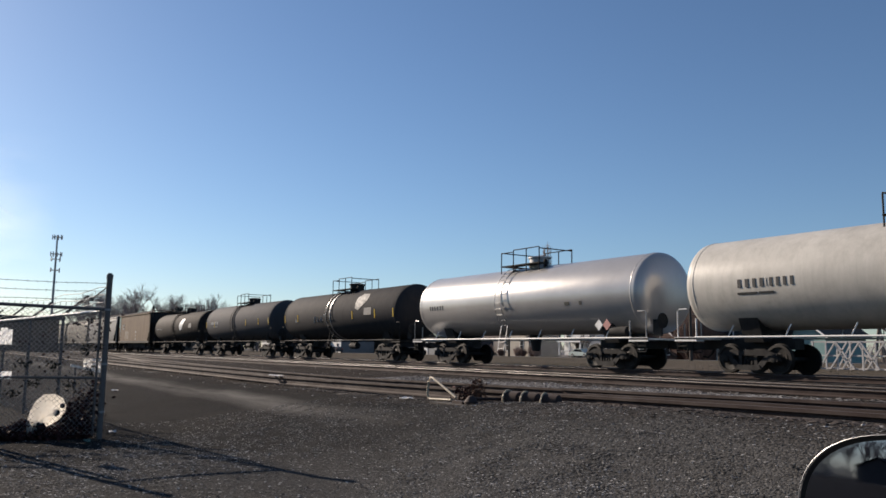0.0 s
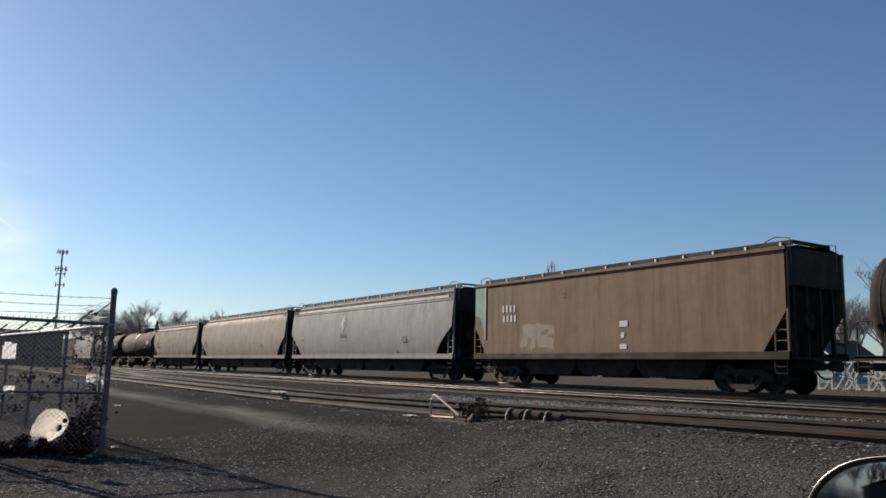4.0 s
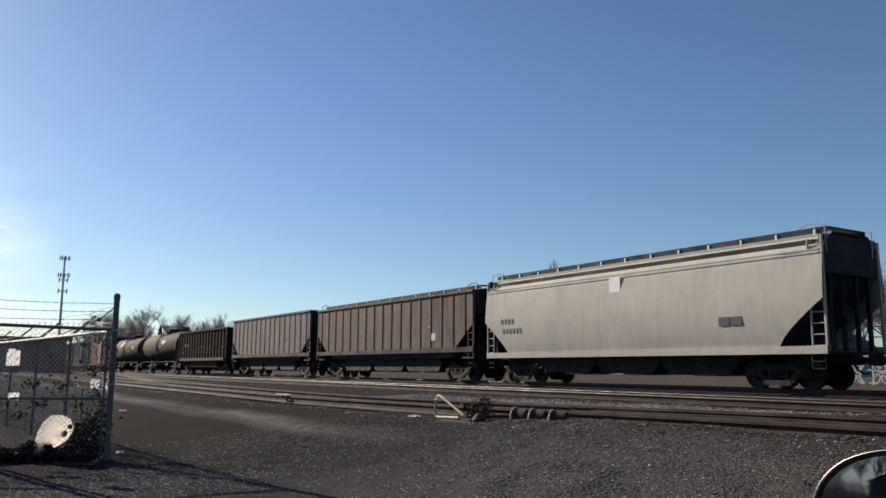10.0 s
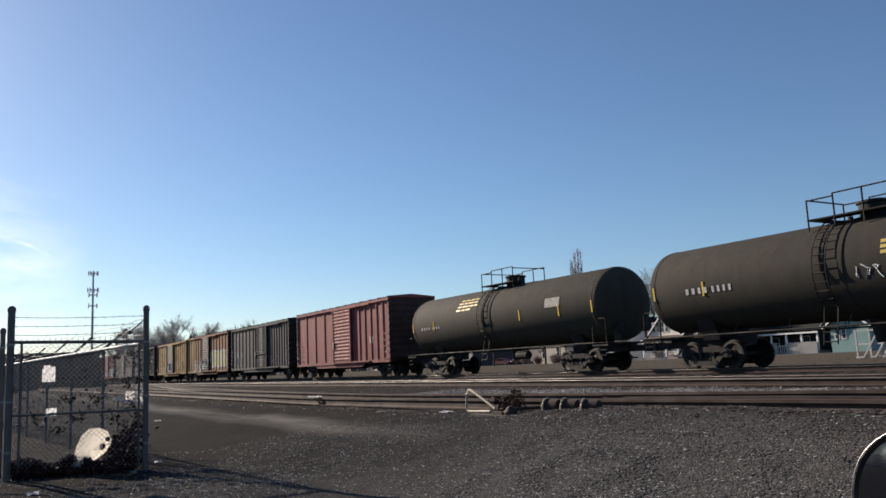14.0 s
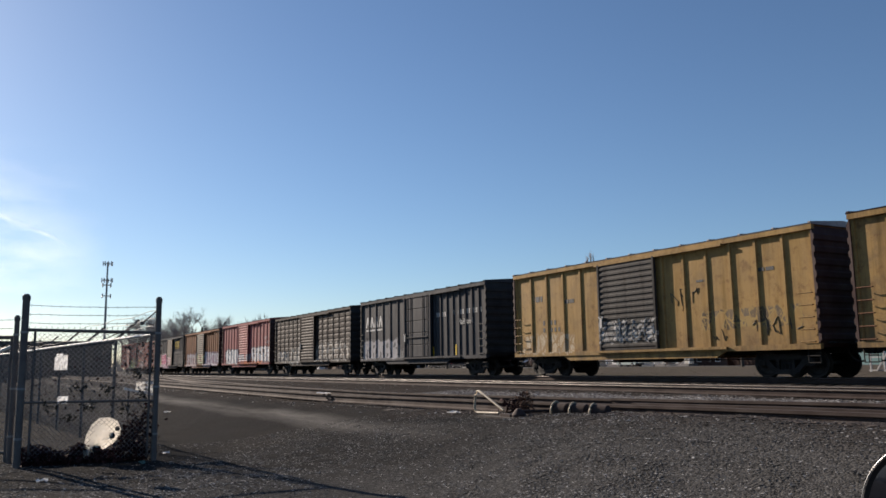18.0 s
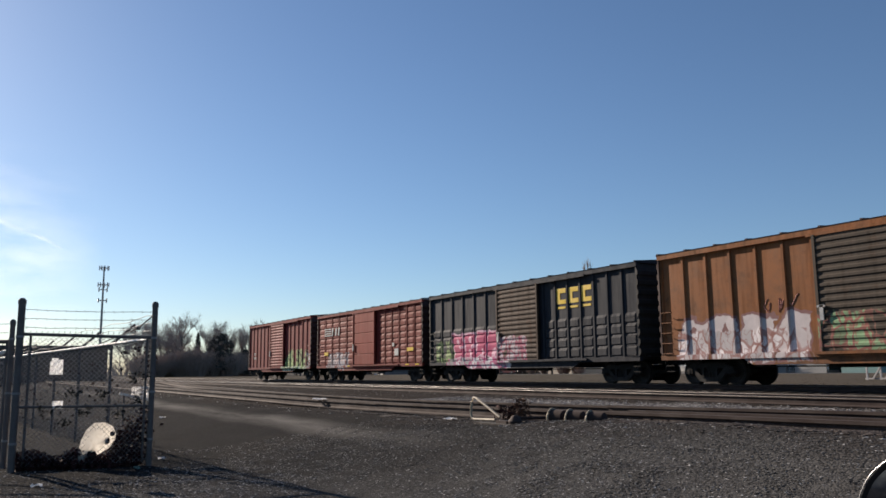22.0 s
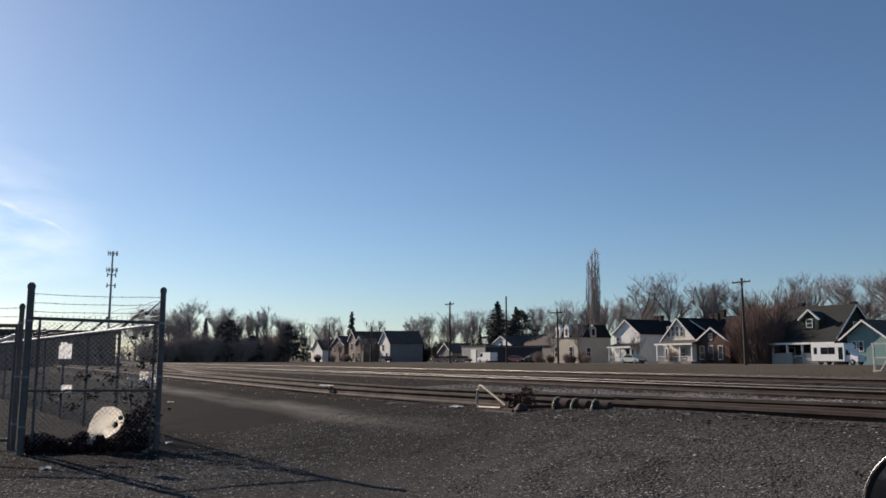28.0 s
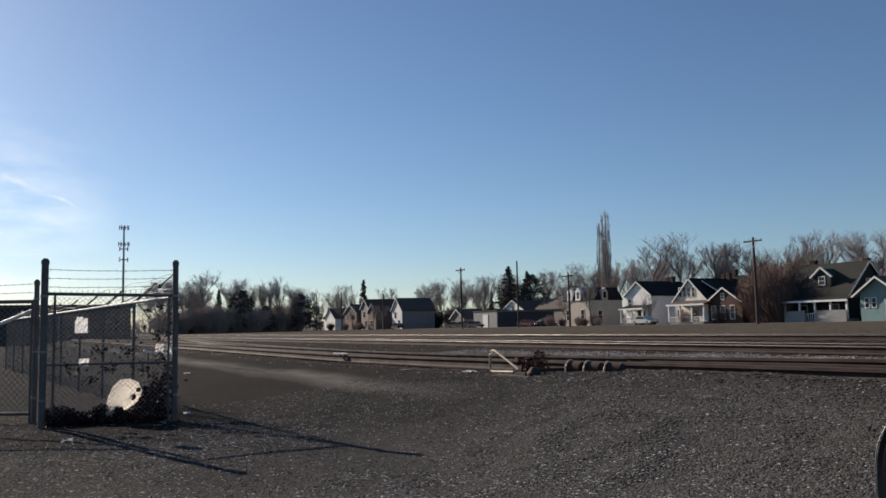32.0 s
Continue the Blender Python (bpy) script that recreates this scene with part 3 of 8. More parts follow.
def truck_meshes():
    bol = Shape().box(-0.22, 0.22, -0.95, 0.95, 0.44, 0.70).box(-0.3, 0.3, -0.35, 0.35, 0.68, 0.78)
    bol.box(0.5, 0.62, -0.7, 0.7, 0.36, 0.5).box(-0.62, -0.5, -0.7, 0.7, 0.36, 0.5)
    side = Shape()
    side.prism([(-1.12, 0.40), (-0.98, 0.60), (-0.6, 0.74), (0.6, 0.74), (0.98, 0.60), (1.12, 0.40), (0.9, 0.44), (0.62, 0.56), (-0.62, 0.56), (-0.9, 0.44)], -0.07, 0.07)
    side.prism([(-0.80, 0.52), (-0.62, 0.57), (-0.30, 0.26), (-0.46, 0.15)], -0.06, 0.06)
    side.prism([(0.80, 0.52), (0.62, 0.57), (0.30, 0.26), (0.46, 0.15)][::-1], -0.06, 0.06)
    side.prism([(-0.46, 0.15), (-0.4, 0.27), (0.4, 0.27), (0.46, 0.15), (0.3, 0.11), (-0.3, 0.11)], -0.08, 0.08)
    side.box(-0.33, -0.22, -0.06, 0.06, 0.25, 0.58).box(0.22, 0.33, -0.06, 0.06, 0.25, 0.58)
    for x in (-0.89, 0.89):
        side.box(x - 0.16, x + 0.16, -0.09, 0.09, 0.38, 0.60)
    coil = []
    for k in range(5):
        coil += [(0.27 + k * 0.037, 0.045), (0.288 + k * 0.037, 0.062), (0.305 + k * 0.037, 0.045)]
    spring = Shape().lathe(coil, "z", (0, 0, 0), 8)
    cap = Shape().lathe([(-0.10, 0.05), (-0.09, 0.10), (-0.02, 0.135), (0.12, 0.135)], "y", (0, 0, 0), 12)
    ws = Shape().lathe([(-1.0, 0.075), (1.0, 0.075)], "y", (0, 0, 0), 10)
    for g in (-1, 1):
        prof = [(0.655, 0.15), (0.66, 0.36), (0.66, 0.475), (0.675, 0.487), (0.69, 0.475), (0.70, 0.457), (0.795, 0.452), (0.80, 0.37), (0.765, 0.34), (0.745, 0.2), (0.79, 0.13)]
        ws.lathe([(g * a, b) for a, b in (prof if g > 0 else prof[::-1])], "y", (0, 0, 0), 28)
    ws.box(0.15, 0.2, -0.80, -0.79, -0.2, 0.2)
    return (bol.mesh("truck", TRUCK_MAT), side.mesh("side_frame", TRUCK_MAT), spring.mesh("spring", TRUCK_MAT, True), cap.mesh("bearing_cap", TRUCK_MAT, True), ws.mesh("wheelset", WHEEL_MAT, True))


TRUCK = truck_meshes()


def add_truck(car, x, at14):
    bol, side, spring, cap, ws = TRUCK
    t = part("truck", bol, None, car, m=pose(x, 0, 0))
    for g in (-1, 1):
        part("side_frame", side, None, t, m=pose(0, g * 0.99, 0))
        for a in (-0.13, 0.0, 0.13):
            part("spring", spring, None, t, m=pose(a, g * 0.99, 0))
        for a in (-0.89, 0.89):
            part("bearing_cap", cap, None, t, m=pose(a, g * 1.0, WHEEL_R, 0, 0, 0 if g < 0 else 180))
    for a in (-0.89, 0.89):
        w = part("wheelset", ws, None, t, "steel axle with two flanged wheels", m=pose(a, 0, WHEEL_R))
        wheelsets.append((w, a, at14))


def add_gear(car, L, gap, sill_z=0.95, full=True):
    """Centre sill, couplers, brake gear and steps under a car of body length L."""
    h = L / 2
    s = Shape()
    if full:
        s.box(-h, h, -0.22, 0.22, sill_z - 0.22, sill_z + 0.1)
    else:
        s.box(-h, -h + 3.4, -0.25, 0.25, sill_z - 0.22, sill_z + 0.12)
        part("centre_sill", Shape().box(h - 3.4, h, -0.25, 0.25, sill_z - 0.22, sill_z + 0.12), STEEL_BLACK, car)
    part("centre_sill", s, STEEL_BLACK, car)
    c = Shape().box(0, 0.55, -0.09, 0.09, -0.09, 0.09).prism([(0.3, -0.14), (0.62, -0.16), (0.62, 0.16), (0.3, 0.14)], -0.14, 0.05).box(0.5, 0.62, -0.03, 0.14, -0.13, 0.13)
    k = max(0.05, gap / 2 - 0.56)
    c.box(-0.5, 0.05, -0.12, 0.12, -0.12, 0.12)
    me = c.mesh("coupler", TRUCK_MAT)
    part("coupler", me, None, car, m=pose(h + k, 0, 0.86))
    part("coupler", me, None, car, m=pose(-h - k, 0, 0.86, 0, 0, 180))
    hose = Shape().tube([(0, 0, 0), (0.12, 0, -0.2), (0.3, 0, -0.32), (0.5, 0, -0.3)], 0.03, 6)
    me = hose.mesh("air_hose", STEEL_BLACK, True)
    part("air_hose", me, None, car, m=pose(h, -0.3, 0.8))
    part("air_hose", me, None, car, m=pose(-h, 0.3, 0.8, 0, 0, 180))


def ladder_shape(z0, z1, w=0.42, step=0.32, stiles=True, r=0.018):
    s = Shape()
    if stiles:
        s.box(-w / 2 - 0.03, -w / 2, -0.03, 0.03, z0, z1).box(w / 2, w / 2 + 0.03, -0.03, 0.03, z0, z1)
    z = z0 + 0.12
    while z < z1:
        s.tube([(-w / 2, 0, z), (w / 2, 0, z)], r, 5)
        z += step
    return s


def step_shape():
    return Shape().tube([(-0.2, 0, 0.42), (-0.2, 0, 0.0), (0.2, 0, 0.0), (0.2, 0, 0.42)], 0.02, 5).tube([(-0.2, 0, 0.2), (0.2, 0, 0.2)], 0.016, 5)


STEP = step_shape().mesh("step", STEEL_BLACK)
COIL = Shape().lathe([(-0.45, 0.1), (-0.4, 0.19), (0.4, 0.19), (0.45, 0.1)], "x", (0, 0, 0), 14).mesh("air_tank", STEEL_BLACK, True)


def add_steps(car, h, z, mesh=None):
    for g in (-1, 1):
        for y in (-1.48, 1.48):
            part("step", mesh or STEP, None, car, m=pose(g * (h - 0.3), y, z - 0.42))


def new_car(name, label, category, l, r):
    car = thing(name, label, category, group="cars of the freight train")
    fleet.append((car, (l + r) / 2))
    return car, r - l, (l + r) / 2


def bars(car, x, z, widths, height, material, y=-1.62, gap=0.06, name="lettering", label="worn lettering bars"):
    """A row of unreadable lettering on a flat side."""
    o = None
    for w in widths:
        if w > 0:
            o = part(name, Shape().box(x, x + (w * 0.62 if w < 0.3 else w), y - 0.004, y + 0.002, z, z + height), material, car, label)
        x += w + gap
    return o


# ---- tank cars
def tank_car(name, label, l, r, top, mat, gap, platform=True, bands=(0.0,), jacket=None, seed=0, letters=LETTER_WHITE, marks=(), placard=False, dome=0.45, trim=STEEL_BLACK, rail_mat=STEEL_BLACK, reflect=True, cheek=None, inset=2.0):
    car, L, at14 = new_car(name, label, "tank car", l, r)
    rnd = random.Random(seed)
    R = 1.50
    zc, h = top - R, L / 2
    prof, n = [], 9
    for i in range(n + 1):
        a = math.pi / 2 * i / n
        prof.append((-h - 0.50 * math.cos(a) + 0.18, max(0.02, R * math.sin(a) ** 0.8)))
    prof += [(h - 0.18 + 0.50 * math.cos(math.pi / 2 * i / n), max(0.02, R * math.sin(math.pi / 2 * i / n) ** 0.8)) for i in range(n, -1, -1)]
    part("shell", Shape().lathe(prof, "x", (0, 0, zc), 56), mat, car, smooth=True)
    for b in bands:
        part("band", Shape().lathe([(b - 0.09, R + 0.002), (b - 0.07, R + 0.03), (b + 0.07, R + 0.03), (b + 0.09, R + 0.002)], "x", (0, 0, zc), 48), jacket or mat, car, "steel band round the shell", True)
    for e in (-1, 1):
        part("weld_seam", Shape().lathe([(e * (h - 0.3) - 0.03, R + 0.001), (e * (h - 0.3), R + 0.012), (e * (h - 0.3) + 0.03, R + 0.001)], "x", (0, 0, zc), 48), mat, car, smooth=True)
        sad = Shape().prism_x([(-1.0, zc - 1.10), (-0.7, 0.98), (0.7, 0.98), (1.0, zc - 1.10), (0.6, zc - 1.40), (-0.6, zc - 1.40)], e * (h - 2.0) - 0.35, e * (h - 2.0) + 0.35)
        part("saddle", sad, STEEL_BLACK, car)
        # end platform, its hand rails and brake wheel
        x = e * (h + 0.05)
        part("end_platform", Shape().box(x - 0.45, x + 0.45, -1.5, 1.5, 1.06, 1.12).box(x - 0.45, x + 0.45, -1.5, -1.46, 1.0, 1.14), trim, car)
        for y in (-1.45, 1.45):
            part("hand_rail", Shape().tube([(x + 0.35 * e, y, 1.1), (x + 0.35 * e, y, 2.0), (x + 0.28 * e, y, 2.07), (x - 0.05 * e, y, 2.07)], 0.022, 6).tube([(x - 0.42 * e, y, 1.1), (x - 0.42 * e, y, 1.75)], 0.03, 6), rail_mat, car, smooth=True)
        add_truck(car, e * (h - inset), at14)
    part("brake_wheel", Shape().lathe([(h + 0.5, 0.25), (h + 0.53, 0.28), (h + 0.56, 0.25)], "x", (0, -0.75, 1.75), 16).box(h + 0.1, h + 0.5, -0.78, -0.72, 1.2, 1.8), STEEL_BLACK, car)
    # long hand rail with its brackets
    for y in (-1.46, 1.46):
        part("side_rail", Shape().tube([(-h + 0.3, y, 1.13), (h - 0.3, y, 1.13)], 0.032, 6), trim, car, smooth=True)
        me = Shape().bar((0, y, 1.13), (0.14, y * 0.93, 1.5), 0.035).mesh("rail_bracket", trim)
        for i in range(7):
            part("rail_bracket", me, None, car, m=pose(-h + 1.6 + i * (L - 3.2) / 6, 0, 0))
    # walkway, safety rail and manway on top
    if platform:
        pz = top + 0.10
        part("top_platform", Shape().box(-1.25, 1.45, -0.95, -0.42, pz - 0.04, pz).box(-1.25, 1.45, 0.42, 0.95, pz - 0.04, pz).box(-1.25, -0.9, -0.95, 0.95, pz - 0.05, pz - 0.01), STEEL_BLACK, car)
        for y in (-0.93, 0.93):
            for x in (-1.22, -0.35, 0.55, 1.42):
                part("rail_post", Shape().tube([(x, y, pz - 0.35), (x, y, pz + 0.58 + (0.08 if x > -0.5 else 0))], 0.026, 6), STEEL_BLACK, car)
            part("safety_rail", Shape().tube([(-1.22, y, pz + 0.58), (-0.36, y, pz + 0.58)], 0.024, 6), STEEL_BLACK, car)
            part("safety_rail", Shape().tube([(-0.35, y, pz + 0.66), (1.42, y, pz + 0.66)], 0.024, 6), STEEL_BLACK, car)
        for x in (-1.22, 1.42):
            part("safety_rail", Shape().tube([(x, -0.93, pz + 0.6), (x, 0.93, pz + 0.6)], 0.024, 6), STEEL_BLACK, car)
        part("manway", Shape().lathe([(top - 0.1, dome), (top + 0.36, dome), (top + 0.38, dome + 0.06), (top + 0.44, dome + 0.06), (top + 0.5, dome * 0.5)], "z", (0.35, 0, 0), 20), cheek or STEEL_BLACK, car, smooth=True)
        part("valve", Shape().lathe([(top - 0.05, 0.1), (top + 0.2, 0.1), (top + 0.3, 0.05)], "z", (1.1, -0.3, 0), 10), STEEL_BLACK, car)
        part("valve", Shape().lathe([(top - 0.05, 0.08), (top + 0.16, 0.08)], "z", (-0.6, 0.25, 0), 10), STEEL_BLACK, car)
        s = Shape()
        for xx in (-0.22, 0.22):
            pts = []
            for i in range(9):
                a = radians(-42 + i * 13)
                pts.append((xx - 0.6, -(R + 0.12) * math.cos(a), zc + (R + 0.12) * math.sin(a)))
            s.tube([(xx - 0.6, -1.42, 0.62)] + pts, 0.022, 5)
        for i in range(12):
            a = radians(-42 + i * 9.5)
            y, z = -(R + 0.12) * math.cos(a), zc + (R + 0.12) * math.sin(a)
            s.tube([(-0.82, y, z), (-0.38, y, z)], 0.017, 5)
        for z in (0.7, 0.98):
            s.tube([(-0.82, -1.42, z), (-0.38, -1.42, z)], 0.017, 5)
        part("ladder", s, rail_mat, car)

    def stuck(nm, x, ang, w, hgt, material, lab=""):
        a = radians(ang)
        m = Matrix.Translation((x, -(R + 0.004) * math.cos(a), zc + (R + 0.004) * math.sin(a))) @ pose(0, 0, 0, -ang, 0, 0)
        return part(nm, Shape().obox(m, w, 0.012, hgt), material, car, lab)

    for x, ang, ws, hgt in marks:
        for w in ws:
            stuck("lettering", x + w / 2, ang, w * 0.6 if w < 0.3 else w, hgt, SIGN if hgt >= 0.38 else LETTER_WHITE if letters is YELLOW_LETTER and hgt > 0.12 else letters)
            x += w + 0.07
    if reflect:
        for x in (-h + 0.25, -h + 2.5, h - 5.2, h - 2.4, h - 0.3):
            stuck("reflector", x, -4, 0.07, 0.48, YELLOW, "faded yellow reflector strip")
    if placard:
        for k in (0, 1):
            m = pose(h - 1.9 + 0.42 * k, -1.5, 1.62, 0, 45, 0)
            part("placard", Shape().obox(m, 0.3, 0.012, 0.3), WHITE if k == 0 else RED_PAPER, car, "diamond-shaped placard")
        part("air_tank", COIL, None, car, m=pose(h - 0.95, -1.35, 1.36))
    else:
        part("air_tank", COIL, None, car, m=pose(1.6, -0.7, 0.82))
    part("bottom_outlet", Shape().lathe([(0.62, 0.16), (0.9, 0.22), (zc - R + 0.1, 0.3)], "z", (0.1, 0, 0), 14), STEEL_BLACK, car, smooth=True)
    add_gear(car, L + 0.6, gap, 0.98, False)
    add_steps(car, h + 0.5, 1.06)
    return car


def scrawl(car, x0, x1, z0, z1, count, seed, material, on, r=0.012, label="thin sprayed scrawl"):
    """Loose handwriting: one bent stroke a letter. on(x, z) gives the place on the car's skin."""
    rnd = random.Random(seed)
    w = (x1 - x0) / count
    for i in range(count):
        x = x0 + w * (i + 0.5)
        keys = [(x + w * rnd.uniform(-0.42, 0.42), rnd.uniform(z0, z1)) for _ in range(rnd.randint(4, 6))]
        pts = []
        for k in range(len(keys) - 1):
            for f in (0.0, 0.33, 0.67):
                e = f * f * (3 - 2 * f)
                pts.append(on(keys[k][0] + (keys[k + 1][0] - keys[k][0]) * f, keys[k][1] + (keys[k + 1][1] - keys[k][1]) * e))
        part("scrawl", Shape().tube(pts, r, 4), material, car, label)


def on_tank(top, R=1.50):
    return lambda x, z: (x, -math.sqrt(max(0.01, R * R - (z - top + R) ** 2)) - 0.003, z)


def on_side(y):
    return lambda x, z: (x, y, z)


def tank_paint(name, col, rough, metal=0.0, seed=0.0, grime=0.35, rust=0.1, tags=(), spec=0.08):
    return paint(name, col, 0.25, grime, rust, rough, metal, tags=tags, seed=seed, relief=0.0, spec=spec, uneven=0.05)


CREAM = tank_paint("cream_tank_paint", (0.44, 0.424, 0.386), 0.42, 0.0, 1.0, 0.22, 0.04, spec=0.2)
SILVER = tank_paint("satin_aluminium_paint", (0.455, 0.438, 0.418), 0.29, 0.38, 2.0, 0.05, 0.0, spec=0.3)
DARKGREY = tank_paint("charcoal_tank_paint", (0.0298, 0.0304, 0.0335), 0.80, 0.0, 3.0, 0.22, 0.06)
MIDGREY = tank_paint("grey_tank_paint", (0.0632, 0.0645, 0.0701), 0.80, 0.0, 4.0, 0.18, 0.05)
BLACKTANK = tank_paint("black_tank_paint", (0.0236, 0.0211, 0.0198), 0.80, 0.0, 5.0, 0.4, 0.12)
BROWNTANK = tank_paint("rusty_black_tank_paint", (0.036, 0.0295, 0.0265), 0.80, 0.0, 6.0, 0.35, 0.4)
BROWNTANK2 = tank_paint("brown_black_tank_paint", (0.0347, 0.0273, 0.0236), 0.80, 0.0, 7.0, 0.3, 0.4)
OLIVETANK = tank_paint("olive_black_tank_paint", (0.043, 0.0412, 0.0352), 0.80, 0.0, 8.0, 0.3, 0.15)
OLIVETANK2 = tank_paint("grey_olive_tank_paint", (0.056, 0.054, 0.0455), 0.80, 0.0, 9.0, 0.3, 0.15)

six = (0.2, 0.2, 0.18, 0.2, 0.0, 0.16, 0.16, 0.16, 0.16)
tank_car("tank_car", "cream-painted tank car with black lettering, long and clean", 255.7, 270.9, 4.36, CREAM, 1.9, seed=1, letters=LETTER_BLACK, marks=((-5.6, -3, six, 0.26), (-5.6, -15, (0.7, 0.5), 0.07)), trim=WHITE, rail_mat=WHITE, reflect=False, bands=())
tank_car("tank_car", "bright bare-metal tank car with a long shine", 238.56, 253.5, 4.31, SILVER, 1.9, seed=2, letters=LETTER_BLACK, marks=((-6.4, -6, (0.14, 0.14, 0.14, 0.14, 0.0, 0.14, 0.14), 0.2), (3.6, -12, (0.3,), 0.12), (4.4, -12, (0.25,), 0.15)), trim=WHITE, rail_mat=GALV, placard=True, reflect=False, bands=(), cheek=GALV)
t3 = tank_car("tank_car", "charcoal grey tank car with a pale diamond mark", 220.38, 236.2, 4.22, DARKGREY, 1.9, seed=3, marks=((4.2, 2, (0.9,), 0.42), (-5.8, -10, (0.1, 0.1), 0.2)), bands=(-1.0, -0.4), jacket=GALV)
tank_car("tank_car", "mid-grey tank car with white stencilled numbers", 202.08, 217.7, 4.18, MIDGREY, 1.9, seed=4, marks=((-6.3, 0, six, 0.24), (-5.6, -12, (0.6, 0.4), 0.06)), bands=(-0.7, -0.2))
t5 = tank_car("tank_car", "black tank car with a white splash on its flank", 183.56, 199.7, 4.06, BLACKTANK, 1.9, seed=5, marks=((-7.0, -4, six, 0.14), (4.9, 3, (0.9,), 0.42)), bands=(-0.6,), reflect=False)
t6 = tank_car("tank_car", "rust-brown tank car with a galvanised centre band", 86.29, 102.1, 4.2, BROWNTANK, 1.9, seed=6, marks=((-6.2, 2, six, 0.28), (-5.9, -10, (0.7, 0.6), 0.05), (5.4, 4, (1.2,), 0.45)), bands=(-1.0, -0.4), jacket=GALV)
t7 = tank_car("tank_car", "brown-black tank car with sprayed scrawls and yellow strips", 67.05, 83.55, 4.2, BROWNTANK2, 1.9, seed=7, marks=((-7.4, -2, six, 0.14), (6.0, 5, (1.0,), 0.4)), bands=(-1.0,), inset=1.4)
t8 = tank_car("tank_car", "olive-black tank car with yellow stencils and a white scrawl", -21.18, -6.17, 4.3, OLIVETANK, 1.9, seed=8, letters=YELLOW_LETTER, marks=((1.2, 22, (0.9, 0.6), 0.1), (1.2, 16, (1.1, 0.5), 0.1), (1.2, 10, (0.8, 0.4), 0.1), (-5.8, -6, six, 0.2)), bands=(-0.6, 0.0))
tank_car("tank_car", "dull grey-olive tank car with yellow stencils", -39.48, -24.05, 4.2, OLIVETANK2, 1.9, seed=9, letters=YELLOW_LETTER, marks=((-2.8, 41, (0.32, 0.4, 0.35, 0.34), 0.09), (-2.9, 34, (0.42, 0.3, 0.5, 0.3), 0.09), (-2.9, 27, (0.35, 0.55, 0.38, 0.3), 0.09), (-3.0, 20, (0.4, 0.32, 0.45), 0.09), (4.4, 10, (1.0,), 0.4), (-6.6, -8, six, 0.14)), bands=(-0.5, 0.1))

skin = on_tank(4.22)
scrawl(t3, -2.9, -0.9, 2.25, 2.75, 4, 5, LETTER_WHITE, skin, 0.02)


def tank_patch(car, top, outline, material, label):
    """A thin patch of paint that follows the barrel."""
    on = on_tank(top)
    m, n = Shape(), len(outline)
    cx, cz = sum(x for x, z in outline) / n, sum(z for x, z in outline) / n
    for f in (1.0, 0.66, 0.33):
        m.v += [on(cx + (x - cx) * f, cz + (z - cz) * f) for x, z in outline]
    m.v.append(on(cx, cz))
    for r in (0, 1):
        m.f += [(r * n + k, r * n + (k + 1) % n, (r + 1) * n + (k + 1) % n, (r + 1) * n + k) for k in range(n)]
    m.f += [(2 * n + k, 2 * n + (k + 1) % n, 3 * n) for k in range(n)]
    m.v = [(x, y - 0.022, z + 0.014) for x, y, z in m.v]
    part("paint_patch", m, material, car, label)


tank_patch(t3, 4.22, [(2.9, 3.62), (3.35, 3.84), (4.15, 3.80), (4.35, 3.45), (3.95, 3.12), (3.5, 2.86), (3.05, 2.98), (2.95, 3.3)], SIGN, "pale diamond-shaped paint patch")
tank_patch(t5, 4.06, [(1.7, 2.9), (2.0, 3.15), (2.6, 3.36), (3.1, 3.32), (2.95, 2.8), (2.5, 2.3), (1.95, 2.2), (1.65, 2.45)], WHITE, "white paint splash")
RED_STREAK = worn("red_rust_streak", (0.105, 0.028, 0.02), 0.85, scale=5, fine=14, amount=0.6, dirt=(0.035, 0.028, 0.025), dirt_amount=0.9)
for x0, x1, z in ((0.2, 2.3, 3.92), (2.6, 5.1, 4.0), (5.3, 7.0, 3.94), (-5.6, -3.6, 3.98), (3.4, 4.6, 3.78)):
    tank_patch(t6, 4.2, [(x0, z), (x0 + 0.5, z + 0.035), ((x0 + x1) / 2, z + 0.05), (x1 - 0.2, z + 0.03), (x1, z - 0.01), (x1 - 0.6, z - 0.06), ((x0 + x1) / 2, z - 0.04), (x0 + 0.4, z - 0.05)], RED_STREAK, "red rust streak")
scrawl(t6, 3.4, 5.2, 2.1, 2.35, 4, 6, LETTER_WHITE, on_tank(4.2), 0.012)
skin = on_tank(4.2)
scrawl(t7, -4.9, -2.2, 1.95, 2.75, 7, 7, LETTER_WHITE, skin, 0.017)
scrawl(t7, -0.7, 1.4, 2.0, 2.45, 6, 8, LETTER_WHITE, skin)
scrawl(t7, 2.2, 4.2, 2.3, 2.6, 5, 9, LETTER_WHITE, skin)
scrawl(t7, 4.7, 6.0, 2.2, 2.65, 3, 10, LETTER_WHITE, skin)
scrawl(t8, 0.2, 2.0, 2.35, 2.8, 5, 11, WHITE, on_tank(4.3), 0.018)

